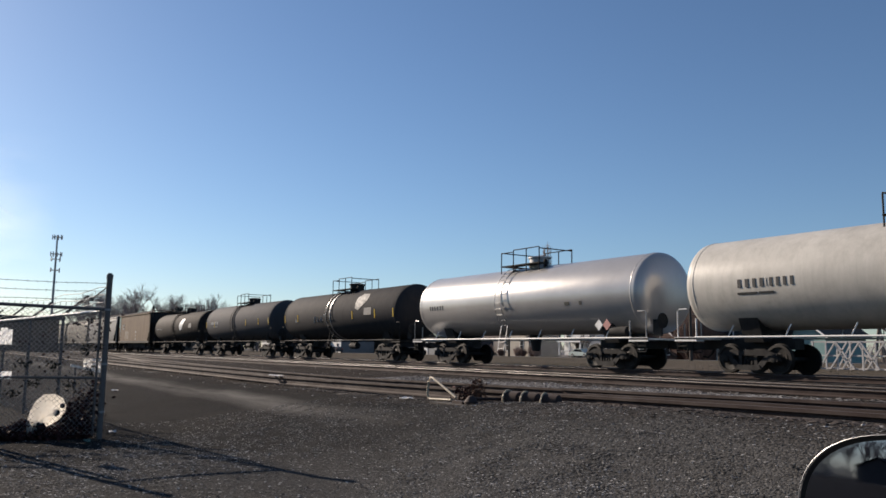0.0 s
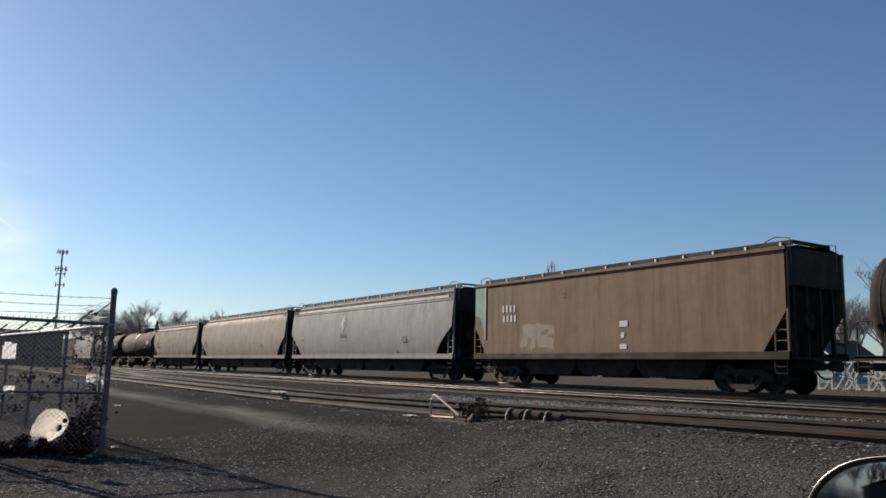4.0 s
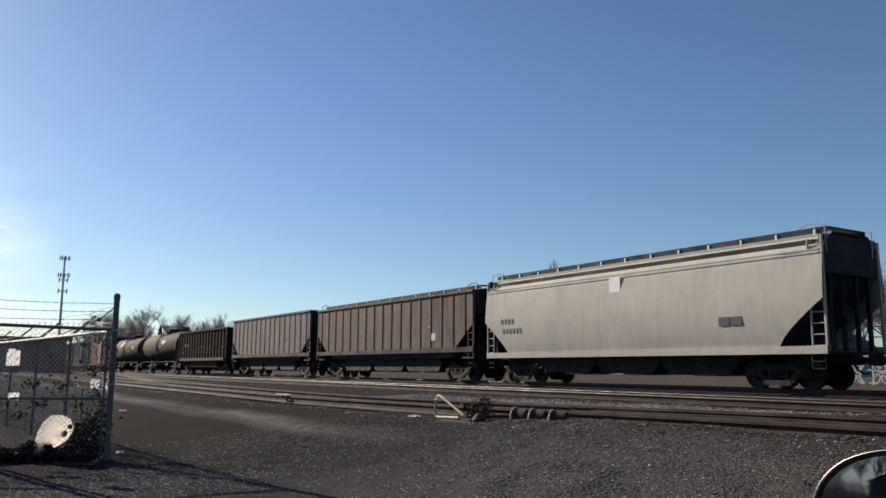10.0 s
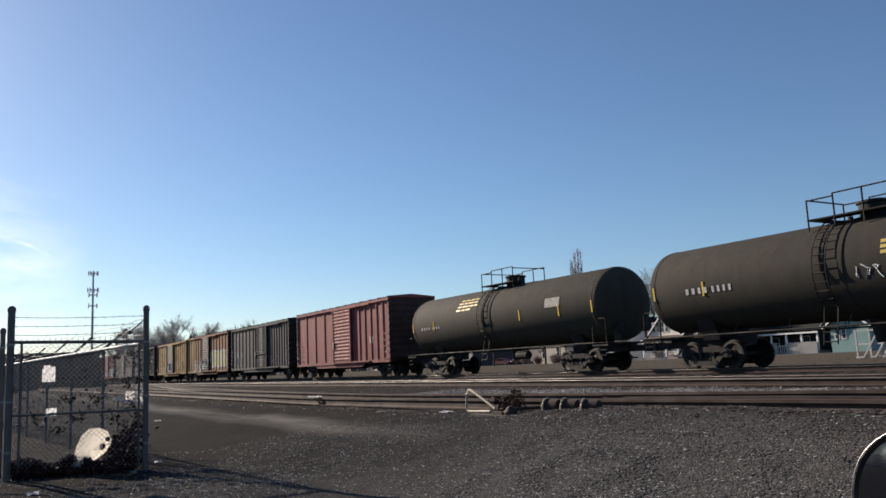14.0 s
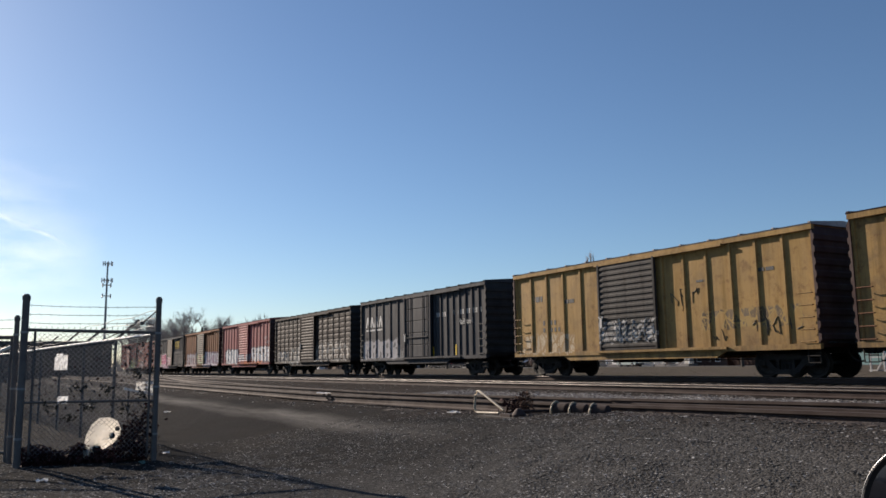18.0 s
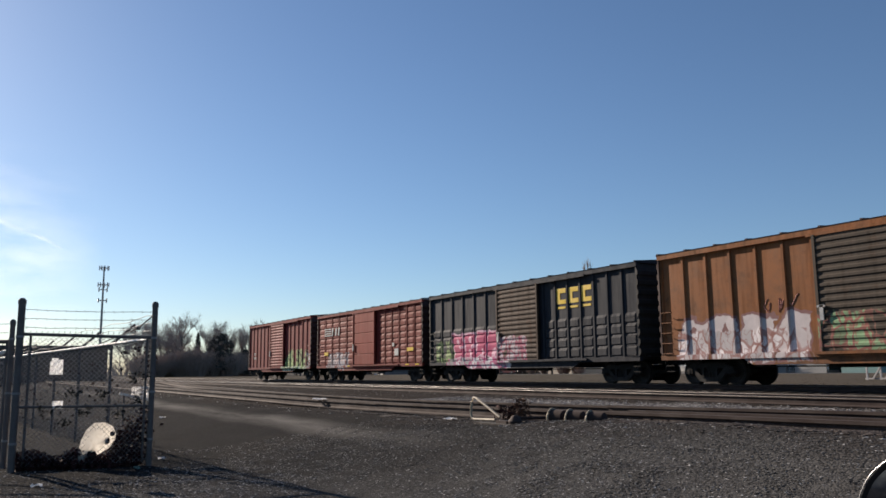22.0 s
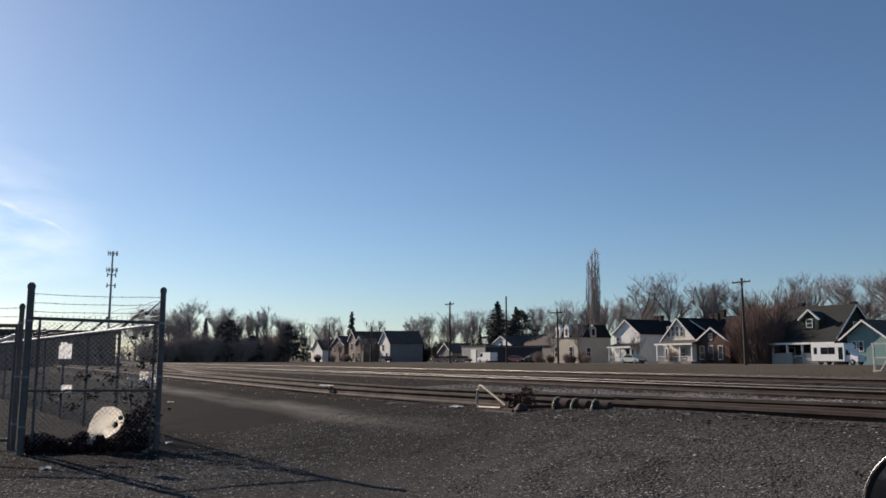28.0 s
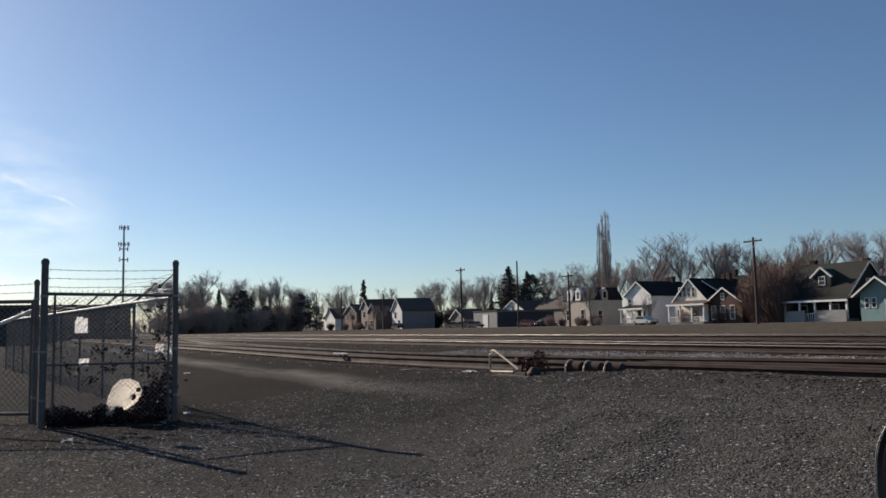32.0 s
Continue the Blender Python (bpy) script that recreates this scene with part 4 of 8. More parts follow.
# ---- hopper cars
def hopper_car(name, label, l, r, H, mat, gap, bays=3, curved=True, ribs=0, seed=0, end_mat=None, covered=True, marks=(), lines=False, cut=1.55, low=1.24, rails=True):
    car, L, at14 = new_car(name, label, "hopper car", l, r)
    h = L / 2
    top = H - (0.30 if covered else 0.06)      # eave of the side sheet
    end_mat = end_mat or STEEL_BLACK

    def half_width(z):
        if not curved:
            return 1.50
        t = (z - 1.1) / (top - 1.1)
        return 1.44 + 0.17 * math.sin(math.pi * min(1.0, max(0.0, t)) ** 0.8) - (0.34 * max(0.0, (t - 0.86) / 0.14) ** 1.5)

    def low_edge(x):
        e = max(0.0, abs(x) - (h - cut)) / cut
        return low + (top - 0.55 * (top - low) - low) * (e ** 0.8 if curved else e) * 0.95

    # side sheets and roof in one shell: trimmed corners leave the end bays open
    cols = [-h, -h + 0.02] + [-h + cut * (i + 1) / 7 for i in range(7)] + [-h + cut + (L - 2 * cut) * (i + 1) / 12 for i in range(12)]
    cols += [h - cut + cut * (i + 1) / 7 for i in range(7)]
    rows = 14
    s = Shape()
    for x in cols:
        zl = low_edge(x)
        near = [(x, -half_width(zl + (top - zl) * i / rows), zl + (top - zl) * i / rows) for i in range(rows + 1)]
        mid = [(x, -0.9, top + (0.13 if covered else 0)), (x, 0.9, top + (0.13 if covered else 0))]
        s.v.extend(near + mid + [(a, -b, c) for a, b, c in near[::-1]])
    k = 2 * rows + 4
    for i in range(len(cols) - 1):
        for j in range(k - 1):
            if not covered and rows <= j <= rows + 2:
                continue
            s.f.append((i * k + j, (i + 1) * k + j, (i + 1) * k + j + 1, i * k + j + 1))
    part("body", s, mat, car, smooth=True)
    if not covered:
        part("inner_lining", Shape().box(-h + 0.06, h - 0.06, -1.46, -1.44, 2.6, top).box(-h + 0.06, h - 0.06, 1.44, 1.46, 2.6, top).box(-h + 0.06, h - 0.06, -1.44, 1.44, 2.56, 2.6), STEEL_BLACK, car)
    # insides of the end bays, slope sheets and end walls, their shade coloured black
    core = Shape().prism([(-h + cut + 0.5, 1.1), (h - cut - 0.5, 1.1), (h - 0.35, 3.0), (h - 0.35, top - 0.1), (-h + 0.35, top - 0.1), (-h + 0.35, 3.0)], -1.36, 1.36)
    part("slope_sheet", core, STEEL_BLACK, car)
    for e in (-1, 1):
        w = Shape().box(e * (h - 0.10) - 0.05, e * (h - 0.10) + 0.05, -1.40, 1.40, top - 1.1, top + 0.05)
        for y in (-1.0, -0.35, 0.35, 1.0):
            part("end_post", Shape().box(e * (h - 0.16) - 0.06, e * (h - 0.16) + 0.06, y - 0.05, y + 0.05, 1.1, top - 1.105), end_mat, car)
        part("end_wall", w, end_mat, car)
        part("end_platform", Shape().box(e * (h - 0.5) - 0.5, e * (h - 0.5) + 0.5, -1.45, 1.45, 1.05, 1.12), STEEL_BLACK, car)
        for y in (-1.46, 1.46):
            part("ladder", ladder_shape(1.15, top - 0.1 if curved else 3.2, 0.40), mat, car, m=pose(e * (h - 0.26), y, 0))
            part("corner_post", Shape().box(e * (h - 0.03) - 0.03, e * (h - 0.03) + 0.03, y - 0.04, y + 0.04, 1.05, top), mat, car)
        add_truck(car, e * (h - 1.95), at14)
    if ribs:
        rib = Shape().prism_x([(-0.06, 0.0), (-0.03, 0.034), (0.03, 0.034), (0.06, 0.0)], 0, 1)
        rib.v = [(y, -z, x) for x, y, z in rib.v]
        me = rib.mesh("rib", mat)
        for i in range(ribs):
            x = -h + 0.7 + (L - 1.4) * i / (ribs - 1)
            zl = low_edge(x)
            for y, turn in ((-1.50, 0), (1.50, 180)):
                o = part("rib", me, None, car, m=pose(x, y, zl, 0, 0, turn))
                o.scale = (1, 1, top - 0.06 - zl)
    for y0, y1 in ((-1.53, -1.36), (1.36, 1.53)):
        part("side_sill", Shape().box(-h, h, y0, y1, low - 0.20, low + 0.03), mat if curved else STEEL_BLACK, car)
        part("top_chord", Shape().box(-h, h, y0 + (0.12 if curved else -0.04) * (1 if y0 < 0 else -1), y1 + (0.12 if curved and y0 > 0 else 0) - (0.0 if y0 > 0 else 0), top - 0.06, top + 0.05) if not curved else Shape().box(-h, h, y0 + 0.26 if y0 < 0 else y0 - 0.14, y1 + 0.02 if y0 < 0 else y1 - 0.26, top - 0.02, top + 0.04), mat, car)
    if lines:
        for dz in (0.42, 0.52):
            z = top - dz
            for g in (-1, 1):
                part("crease", Shape().box(-h + 0.1, h - 0.1, g * (half_width(z) + 0.012) - 0.014, g * (half_width(z) + 0.012) + 0.014, z - 0.022, z + 0.022), mat, car)
    if rails:
        # roof walkways on brackets, hatches down the middle
        for y in (-0.98, 0.72):
            s = Shape().box(-h + 0.1, h - 0.1, y, y + 0.26, H - 0.05, H)
            part("running_board", s, STEEL_BLACK, car)
            # black plate added in place of the shade between eave and walkway
            s = Shape().box(-h + 0.1, h - 0.1, y + (0.0 if y < 0 else 0.24), y + (0.02 if y < 0 else 0.26), top + 0.13, H - 0.05)
            part("board_skirt", s, STEEL_BLACK, car)
        for e in (-1, 1):
            part("end_board", Shape().box(e * (h - 0.25) - 0.15, e * (h - 0.25) + 0.15, -0.715, 0.715, H - 0.05, H), STEEL_BLACK, car)
        br = Shape().box(-0.03, 0.03, -0.03, 0.03, top - 0.02, H - 0.05).mesh("board_bracket", WHITE)
        for i in range(13):
            for y in (-0.99, 0.99):
                part("board_bracket", br, None, car, m=pose(-h + 0.5 + (L - 1.0) * i / 12, y, 0))
        for i in range(6):
            x = -h + 1.8 + (L - 3.6) * i / 5
            part("hatch", Shape().box(x - 0.95, x + 0.95, -0.35, 0.35, top + 0.12, H - 0.10), mat, car)
        for e in (-1, 1):
            for y in (-1.2, 1.2):
                s = Shape().tube([(e * (h - 0.05), y, top - 0.5), (e * (h - 0.05), y, H + 0.02), (e * (h - 0.55), y, H + 0.10), (e * (h - 0.9), y, H - 0.02)], 0.022, 5)
                part("grab_rail", s, mat, car)
    # outlet bays under the floor
    free = L - 6.6
    for b in range(bays):
        c = -free / 2 + free * (b + 0.5) / bays
        w = free / bays
        s = Shape().prism([(c - w / 2 + 0.02, low), (c - w / 2 + 0.05, 0.78), (c - w / 2 + 0.38, 0.43), (c + w / 2 - 0.38, 0.43), (c + w / 2 - 0.05, 0.78), (c + w / 2 - 0.02, low)], -1.1, 1.1)
        part("hopper_bay", s, TRUCK_MAT, car)
        part("outlet_gate", Shape().box(c - 0.5, c + 0.5, -0.75, 0.75, 0.36, 0.52).box(c - 0.62, c + 0.62, -0.5, -0.42, 0.40, 0.46), GALV if curved else STEEL_BLACK, car)
    for x, z, ws, hgt, lm in marks:
        bars(car, x, z, ws, hgt, lm, -half_width(z + hgt / 2) - 0.012)
    part("brake_wheel", Shape().lathe([(h + 0.02, 0.24), (h + 0.05, 0.28), (h + 0.08, 0.24)], "x", (0, -0.5, 2.2), 16), STEEL_BLACK, car)
    part("air_tank", COIL, None, car, m=pose(h - 0.8, -0.6, 1.4))
    add_gear(car, L, gap, 0.95)
    add_steps(car, h, 1.04)
    return car


def hop_paint(name, col, seed, grime=0.35, rust=0.1, tags=(), second=None, rough=0.7, spec=0.15):
    return paint(name, col, 0.3, grime, rust, rough, tags=tags, seed=seed, second=second, spec=spec)


TEAL = worn("teal_paint", (0.10, 0.22, 0.19), 0.6)
hop1 = hopper_car("hopper_car", "tan-brown covered hopper car with a teal end panel", 165.06, 181.13, 4.66, hop_paint("tan_brown_hopper", (0.185, 0.13, 0.083), 1, 0.3, 0.12, ((-4.55, -2.45, 1.4, 2.55, (0.30, 0.26, 0.21), (0.20, 0.15, 0.10), 1.0),)), 0.95, 3, False, 0, 1, marks=((-5.9, 3.05, (0.2, 0.2, 0.2, 0.2), 0.3, LETTER_WHITE), (-5.85, 2.62, (0.2, 0.2, 0.2, 0.2), 0.28, LETTER_WHITE), (1.2, 2.2, (0.4,), 0.22, LETTER_WHITE), (1.25, 1.8, (0.28,), 0.2, LETTER_WHITE), (1.2, 1.4, (0.34,), 0.18, LETTER_WHITE), (-1.9, 3.6, (0.22,), 0.05, LETTER_BLACK), (-1.9, 3.45, (0.16,), 0.05, LETTER_BLACK)), cut=0.9)
part("end_panel", Shape().prism([(-7.95, 2.95), (-7.6, 2.9), (-7.2, 2.2), (-7.2, 4.25), (-7.95, 4.25)], -1.525, -1.503), TEAL, hop1, "teal end panel")
part("panel_edge", Shape().box(-7.2, -7.14, -1.535, -1.5, 1.9, 4.28), LETTER_WHITE, hop1)
hop2 = hopper_car("hopper_car", "long pale grey covered hopper car with a diamond mark", 143.33, 163.28, 4.72, hop_paint("pale_grey_hopper", (0.285, 0.282, 0.265), 2, 0.22, 0.03), 1.2, 4, True, 0, 2, marks=((5.2, 1.9, (0.5,), 0.3, LETTER_BLACK), (-8.6, 2.2, (0.2, 0.2, 0.2), 0.2, LETTER_WHITE), (4.55, 1.35, (0.2,), 0.12, LETTER_BLACK)), lines=True)
FADED_GREY = worn("faded_grey_lettering", (0.14, 0.14, 0.135), 0.7, amount=0.4, dirt_amount=0.3, relief=0)
FADED_PALE = worn("faded_pale_lettering", (0.36, 0.36, 0.35), 0.7, amount=0.3, dirt_amount=0.2, relief=0)


def rhombus(car, x, z, a, b, lift, material, lean=0.0):
    """A thin painted rhombus that follows the bulge of a hopper side."""
    def bulge(q):
        t = min(1.0, max(0.0, (q - 1.1) / 3.32))
        return 1.44 + 0.17 * math.sin(math.pi * t ** 0.8) + lift
    m, rows = Shape(), 8
    for i in range(rows + 1):
        q = -1 + 2 * i / rows
        w = max(0.02, a * (1 - abs(q)))
        m.v += [(x + lean * q - w, -bulge(z + b * q), z + b * q), (x + lean * q + w, -bulge(z + b * q), z + b * q)]
    m.f = [(2 * i, 2 * i + 1, 2 * i + 3, 2 * i + 2) for i in range(rows)]
    part("emblem", m, material, car, "faded rhombus emblem")


rhombus(hop2, -1.9, 3.2, 0.52, 0.6, 0.008, FADED_GREY)
rhombus(hop2, -1.9, 3.2, 0.43, 0.5, 0.012, FADED_PALE)
rhombus(hop2, -1.78, 3.12, 0.17, 0.42, 0.016, FADED_GREY, 0.1)
for x in (-2.3, -1.98, -1.66):
    part("lettering", Shape().bar((x, -1.618, 2.28), (x + 0.1, -1.618, 2.52), 0.012, 0.06).bar((x + 0.1, -1.618, 2.52), (x + 0.2, -1.618, 2.28), 0.012, 0.06), FADED_GREY, hop2, "faded brand letters as strokes")
hopper_car("hopper_car", "long tan covered hopper car with faint lettering", 121.85, 141.98, 4.70, hop_paint("tan_hopper", (0.276, 0.252, 0.206), 3, 0.32, 0.06), 1.3, 4, True, 0, 3, marks=((-9.0, 2.3, (0.18, 0.18, 0.18), 0.16, LETTER_BLACK), (-8.9, 2.0, (0.16, 0.16, 0.16, 0.16), 0.16, LETTER_BLACK), (5.3, 1.9, (0.35,), 0.2, LETTER_BLACK)))
hopper_car("hopper_car", "dirty tan covered hopper car with rusty streaks", 103.9, 120.2, 4.62, hop_paint("dirty_tan_hopper", (0.215, 0.202, 0.164), 4, 0.55, 0.15), 1.5, 3, True, 0, 4, marks=((-6.7, 2.5, (0.22, 0.22, 0.22), 0.24, LETTER_BLACK), (-6.4, 2.1, (0.16, 0.2, 0.2, 0.16), 0.2, LETTER_BLACK)), lines=True, low=1.3)
hopper_car("hopper_car", "clean cream covered hopper car with a blue and white panel", 48.54, 64.93, 4.76, hop_paint("cream_hopper", (0.44, 0.43, 0.372), 5, 0.14, 0.02), 1.2, 3, True, 0, 5, marks=((-7.0, 2.5, (0.2, 0.16, 0.2, 0.2), 0.22, LETTER_BLACK), (-6.9, 2.1, (0.18,) * 6, 0.2, LETTER_BLACK), (4.6, 1.95, (0.4, 0.4), 0.28, LETTER_BLACK), (-0.3, 3.2, (0.55,), 0.75, WHITE)), lines=True)
hopper_car("ribbed_hopper_car", "brown ribbed hopper car with rust stains", 29.57, 47.43, 4.52, hop_paint("brown_ribbed_hopper", (0.14, 0.104, 0.088), 6, 0.45, 0.7), 1.1, 3, False, 17, 6, marks=((5.2, 1.95, (0.42,), 0.36, LETTER_WHITE), (4.9, 2.6, (0.1, 0.1), 0.12, LETTER_WHITE)), low=1.55)
hopper_car("ribbed_hopper_car", "grey-brown ribbed hopper car, dusty", 12.21, 28.36, 4.42, hop_paint("grey_ribbed_hopper", (0.178, 0.16, 0.145), 7, 0.5, 0.12), 1.2, 3, False, 16, 7, marks=((-4.9, 1.62, (0.06, 0.06, 0.06, 0.06), 0.4, LETTER_WHITE), (3.6, 2.5, (0.08, 0.08, 0.05), 0.16, LETTER_BLACK), (5.3, 2.1, (0.1,), 0.3, LETTER_BLACK)), low=1.55, rails=False, covered=False)


def gondola(l, r, H, mat, gap):
    car, L, at14 = new_car("gondola_car", "dark brown ribbed gondola car with chalked marks", "gondola car", l, r)
    h = L / 2
    s = Shape().prism_x([(-1.51, 1.15), (1.51, 1.15), (1.51, H - 0.02), (1.32, H - 0.02), (1.32, 1.25), (-1.32, 1.25), (-1.32, H - 0.02), (-1.51, H - 0.02)], -h, h)
    part("body", s, mat, car)
    for e in (-1, 1):
        w = Shape().box(e * (h - 0.04) - 0.04, e * (h - 0.04) + 0.04, -1.32, 1.32, 1.25, H - 0.03)
        for z in (1.7, 2.3, 2.9, 3.5):
            w.box(e * (h + 0.04) - 0.05, e * (h + 0.04) + 0.05, -1.30, 1.30, z, z + 0.14)
        part("end_wall", w, mat, car)
        part("ladder", ladder_shape(1.0, 3.4, 0.4), mat, car, m=pose(e * (h - 0.35), -1.66, 0))
        add_truck(car, e * (h - 1.95), at14)
    # deep plate ribs that stand out from the recessed side sheets
    rib = Shape().add([(-0.03, 0, 0), (0.03, 0, 0), (0.03, 0, 1), (-0.03, 0, 1), (-0.035, -0.085, 0), (0.035, -0.085, 0), (0.035, -0.085, 1), (-0.035, -0.085, 1)], [(4, 5, 6, 7), (0, 4, 7, 3), (1, 2, 6, 5), (0, 1, 5, 4), (3, 7, 6, 2)])
    me = rib.mesh("rib", mat)
    at = [-h + 0.1 + (L - 0.2) * i / 17 for i in range(18)]
    for x in at:
        for y, turn in ((-1.51, 0), (1.51, 180)):
            o = part("rib", me, None, car, m=pose(x, y, 1.42, 0, 0, turn))
            o.scale = (1, 1, H - 0.13 - 1.42)
    for g in (-1, 1):
        part("top_chord", Shape().box(-h, h, g * 1.50 - 0.13, g * 1.50 + 0.13, H - 0.13, H), mat, car)
        part("side_sill", Shape().box(-h, h, g * 1.50 - 0.13, g * 1.50 + 0.13, 1.18, 1.42), GONDOLA_SILL, car, "greyer worn sill")
    part("floor_beam", Shape().box(-h + 3.6, h - 3.6, -1.3, 1.3, 0.62, 1.15), STEEL_BLACK, car)
    # chalk scrawls: a looped stroke or two on each of the sheets
    chance = random.Random(41)
    for i in range(6, 17):
        x, z = (at[i] + at[i + 1]) / 2, 2.0 + 0.05 * (i % 3)
        turn, span = chance.uniform(0, 6.28), chance.choice((3.2, 4.5, 5.6))
        arc = [(x + 0.17 * math.cos(turn + span * k / 9), -1.514, z + 0.24 * math.sin(turn + span * k / 9) + 0.012 * k) for k in range(10)]
        part("chalk_mark", Shape().tube(arc, 0.011, 4), LETTER_WHITE, car, "white chalk scrawl")
        if i % 2:
            part("chalk_mark", Shape().tube([(x - 0.1, -1.514, z + 0.1), (x + 0.02, -1.514, z + 0.42), (x + 0.12, -1.514, z - 0.2)], 0.011, 4), LETTER_WHITE, car, "white chalk scrawl")
    bars(car, at[2] + 0.25, 2.55, (0.16, 0.22), 0.24, LETTER_WHITE, -1.515)
    bars(car, at[3] + 0.25, 2.55, (0.08, 0.2), 0.24, LETTER_WHITE, -1.515)
    bars(car, at[1] + 0.3, 1.9, (0.12,), 0.18, LETTER_WHITE, -1.515)
    add_gear(car, L, gap, 0.95)
    add_steps(car, h, 1.1)


GONDOLA_SILL = hop_paint("worn_sill_paint", (0.064, 0.0528, 0.0504), 3.7, 0.2, 0.3)
gondola(-4.58, 10.89, 3.98, hop_paint("dark_brown_gondola", (0.0285, 0.0205, 0.0185), 3.5, 0.15, 0.3, rough=0.85, spec=0.08), 1.4)


# ---- boxcars
ROOF_GALV = worn("galvanised_roof", (0.28, 0.26, 0.25), 0.6, 0.4, scale=1.0, dirt=(0.12, 0.07, 0.04), dirt_amount=0.6)


RUNGS = {}


def rung_of(mat):
    """One rung mesh for each paint."""
    if mat.name not in RUNGS:
        RUNGS[mat.name] = Shape().tube([(-0.23, 0.05, 0), (-0.23, 0, 0), (0.23, 0, 0), (0.23, 0.05, 0)], 0.02, 5).mesh("ladder_rung", mat)
    return RUNGS[mat.name]


def boxcar(label, l, r, H, mat, door, gap, posts=(6, 6), beads=False, plug=False, door_mat=None, roof_mat=None, end_mat=None, sill=0.86, seed=0, name="boxcar", low_beads=False, belly=True, rods=True):
    """door: the door's two ends along the track at 14 s."""
    car, L, at14 = new_car(name, label, "boxcar", l, r)
    h = L / 2
    d0, d1 = door[0] - at14, door[1] - at14
    end_mat, door_mat, roof_mat = end_mat or mat, door_mat or mat, roof_mat or mat
    Y = 1.47
    s = Shape().box(-h + 0.06, h - 0.06, -Y, Y, sill + 0.12, H - 0.03)
    part("body", s, mat, car)
    # posts: hat sections on both sides, doors in between on both sides
    lx = [-h + 0.10 + (d0 - 0.12 + h - 0.10) * i / posts[0] for i in range(posts[0] + 1)]
    rx = [d1 + 0.25 + (h - 0.10 - d1 - 0.25) * i / posts[1] for i in range(posts[1] + 1)]
    for x in lx + rx:
        for g in (-1, 1):
            pf = [(x - 0.07, g * Y), (x - 0.045, g * (Y + 0.055)), (x + 0.045, g * (Y + 0.055)), (x + 0.07, g * Y)]
            pf = pf if g < 0 else pf[::-1]
            post = Shape().add([(a, b, sill + 0.1) for a, b in pf] + [(a, b, H - 0.16) for a, b in pf], [(0, 1, 5, 4), (1, 2, 6, 5), (2, 3, 7, 6), (0, 3, 2, 1), (4, 5, 6, 7)])
            part("post", post, mat, car)
    if beads or low_beads:
        nb, pitch = (9, (H - sill - 0.46) / 9) if beads else (4, 0.41)
        for row in (lx, rx):
            for a, b in zip(row, row[1:]):
                if b - a < 0.4:
                    continue
                vs, fs = [], []
                for i in range(nb):
                    z0 = sill + 0.22 + i * pitch
                    z1 = z0 + pitch * 0.94
                    k = len(vs)
                    vs += [(a + 0.10, -Y - 0.004, z0), (b - 0.10, -Y - 0.004, z0), (b - 0.10, -Y - 0.004, z1), (a + 0.10, -Y - 0.004, z1), (a + 0.17, -Y - 0.036, z0 + 0.035), (b - 0.17, -Y - 0.036, z0 + 0.035), (b - 0.17, -Y - 0.036, z1 - 0.11), (a + 0.17, -Y - 0.036, z1 - 0.11)]
                    fs += [tuple(k + j for j in f) for f in ((4, 5, 6, 7), (0, 1, 5, 4), (1, 2, 6, 5), (2, 3, 7, 6), (3, 0, 4, 7))]
                    if i:
                        fs.append((k - 5, k - 6, k + 1, k))
                q = Shape().add(vs, fs)
                part("side_panel", q, mat, car, "steel panel pressed with horizontal beads")
    for g in (-1, 1):
        part("top_chord", Shape().box(-h, h, g * 1.53 - 0.07, g * 1.53 + 0.07, H - 0.17, H), mat, car)
        part("side_sill", Shape().box(-h, h, g * 1.525 - 0.075, g * 1.525 + 0.075, sill, sill + 0.17), mat, car)
        if belly:
            part("belly_sill", Shape().prism([(-h + 3.5, sill), (-h + 3.9, sill - 0.2), (h - 3.9, sill - 0.2), (h - 3.5, sill)][::-1], g * 1.50 - 0.05, g * 1.50 + 0.05), mat, car)
    # doors
    w = d1 - d0
    for g in (-1, 1):
        y = g * 1.60
        pf = [(y - g * 0.04, sill + 0.16)]
        if plug:
            for i in range(5):
                z0, z1 = sill + 0.16 + i * (H - sill - 0.36) / 5, sill + 0.16 + (i + 1) * (H - sill - 0.36) / 5
                pf += [(y, z0), (y + g * 0.035, z0 + 0.03), (y + g * 0.035, z1 - 0.03), (y, z1)]
        else:
            pf.append((y + g * 0.03, sill + 0.16))
            for i in range(15):
                z = sill + 0.32 + i * (H - sill - 0.7) / 14
                pf += [(y + g * 0.03, z - 0.075), (y + g * 0.062, z - 0.035), (y + g * 0.062, z + 0.035), (y + g * 0.03, z + 0.075)]
            pf.append((y + g * 0.03, H - 0.2))
        pf.append((y - g * 0.04, H - 0.2))
        dr = part("door", Shape().prism_x(pf if g < 0 else pf[::-1], d0, d1), door_mat, car)
        for x in (d0, d1 - 0.08):
            part("door_stile", Shape().box(x - 0.004, x + 0.084, min(y + g * 0.01, y + g * 0.08), max(y + g * 0.01, y + g * 0.08), sill + 0.155, H - 0.195), door_mat, dr)
        if plug and rods:
            for x in (d0 + 0.35, d0 + 0.85, d1 - 0.85, d1 - 0.35):
                part("lock_rod", Shape().tube([(x, y + g * 0.07, sill + 0.2), (x, y + g * 0.07, H - 0.22)], 0.022, 6), door_mat, dr)
            part("lock_bar", Shape().box(d0 + 0.3, d1 - 0.3, y + g * 0.08 - 0.02, y + g * 0.08 + 0.02, 2.1, 2.15), door_mat, dr)
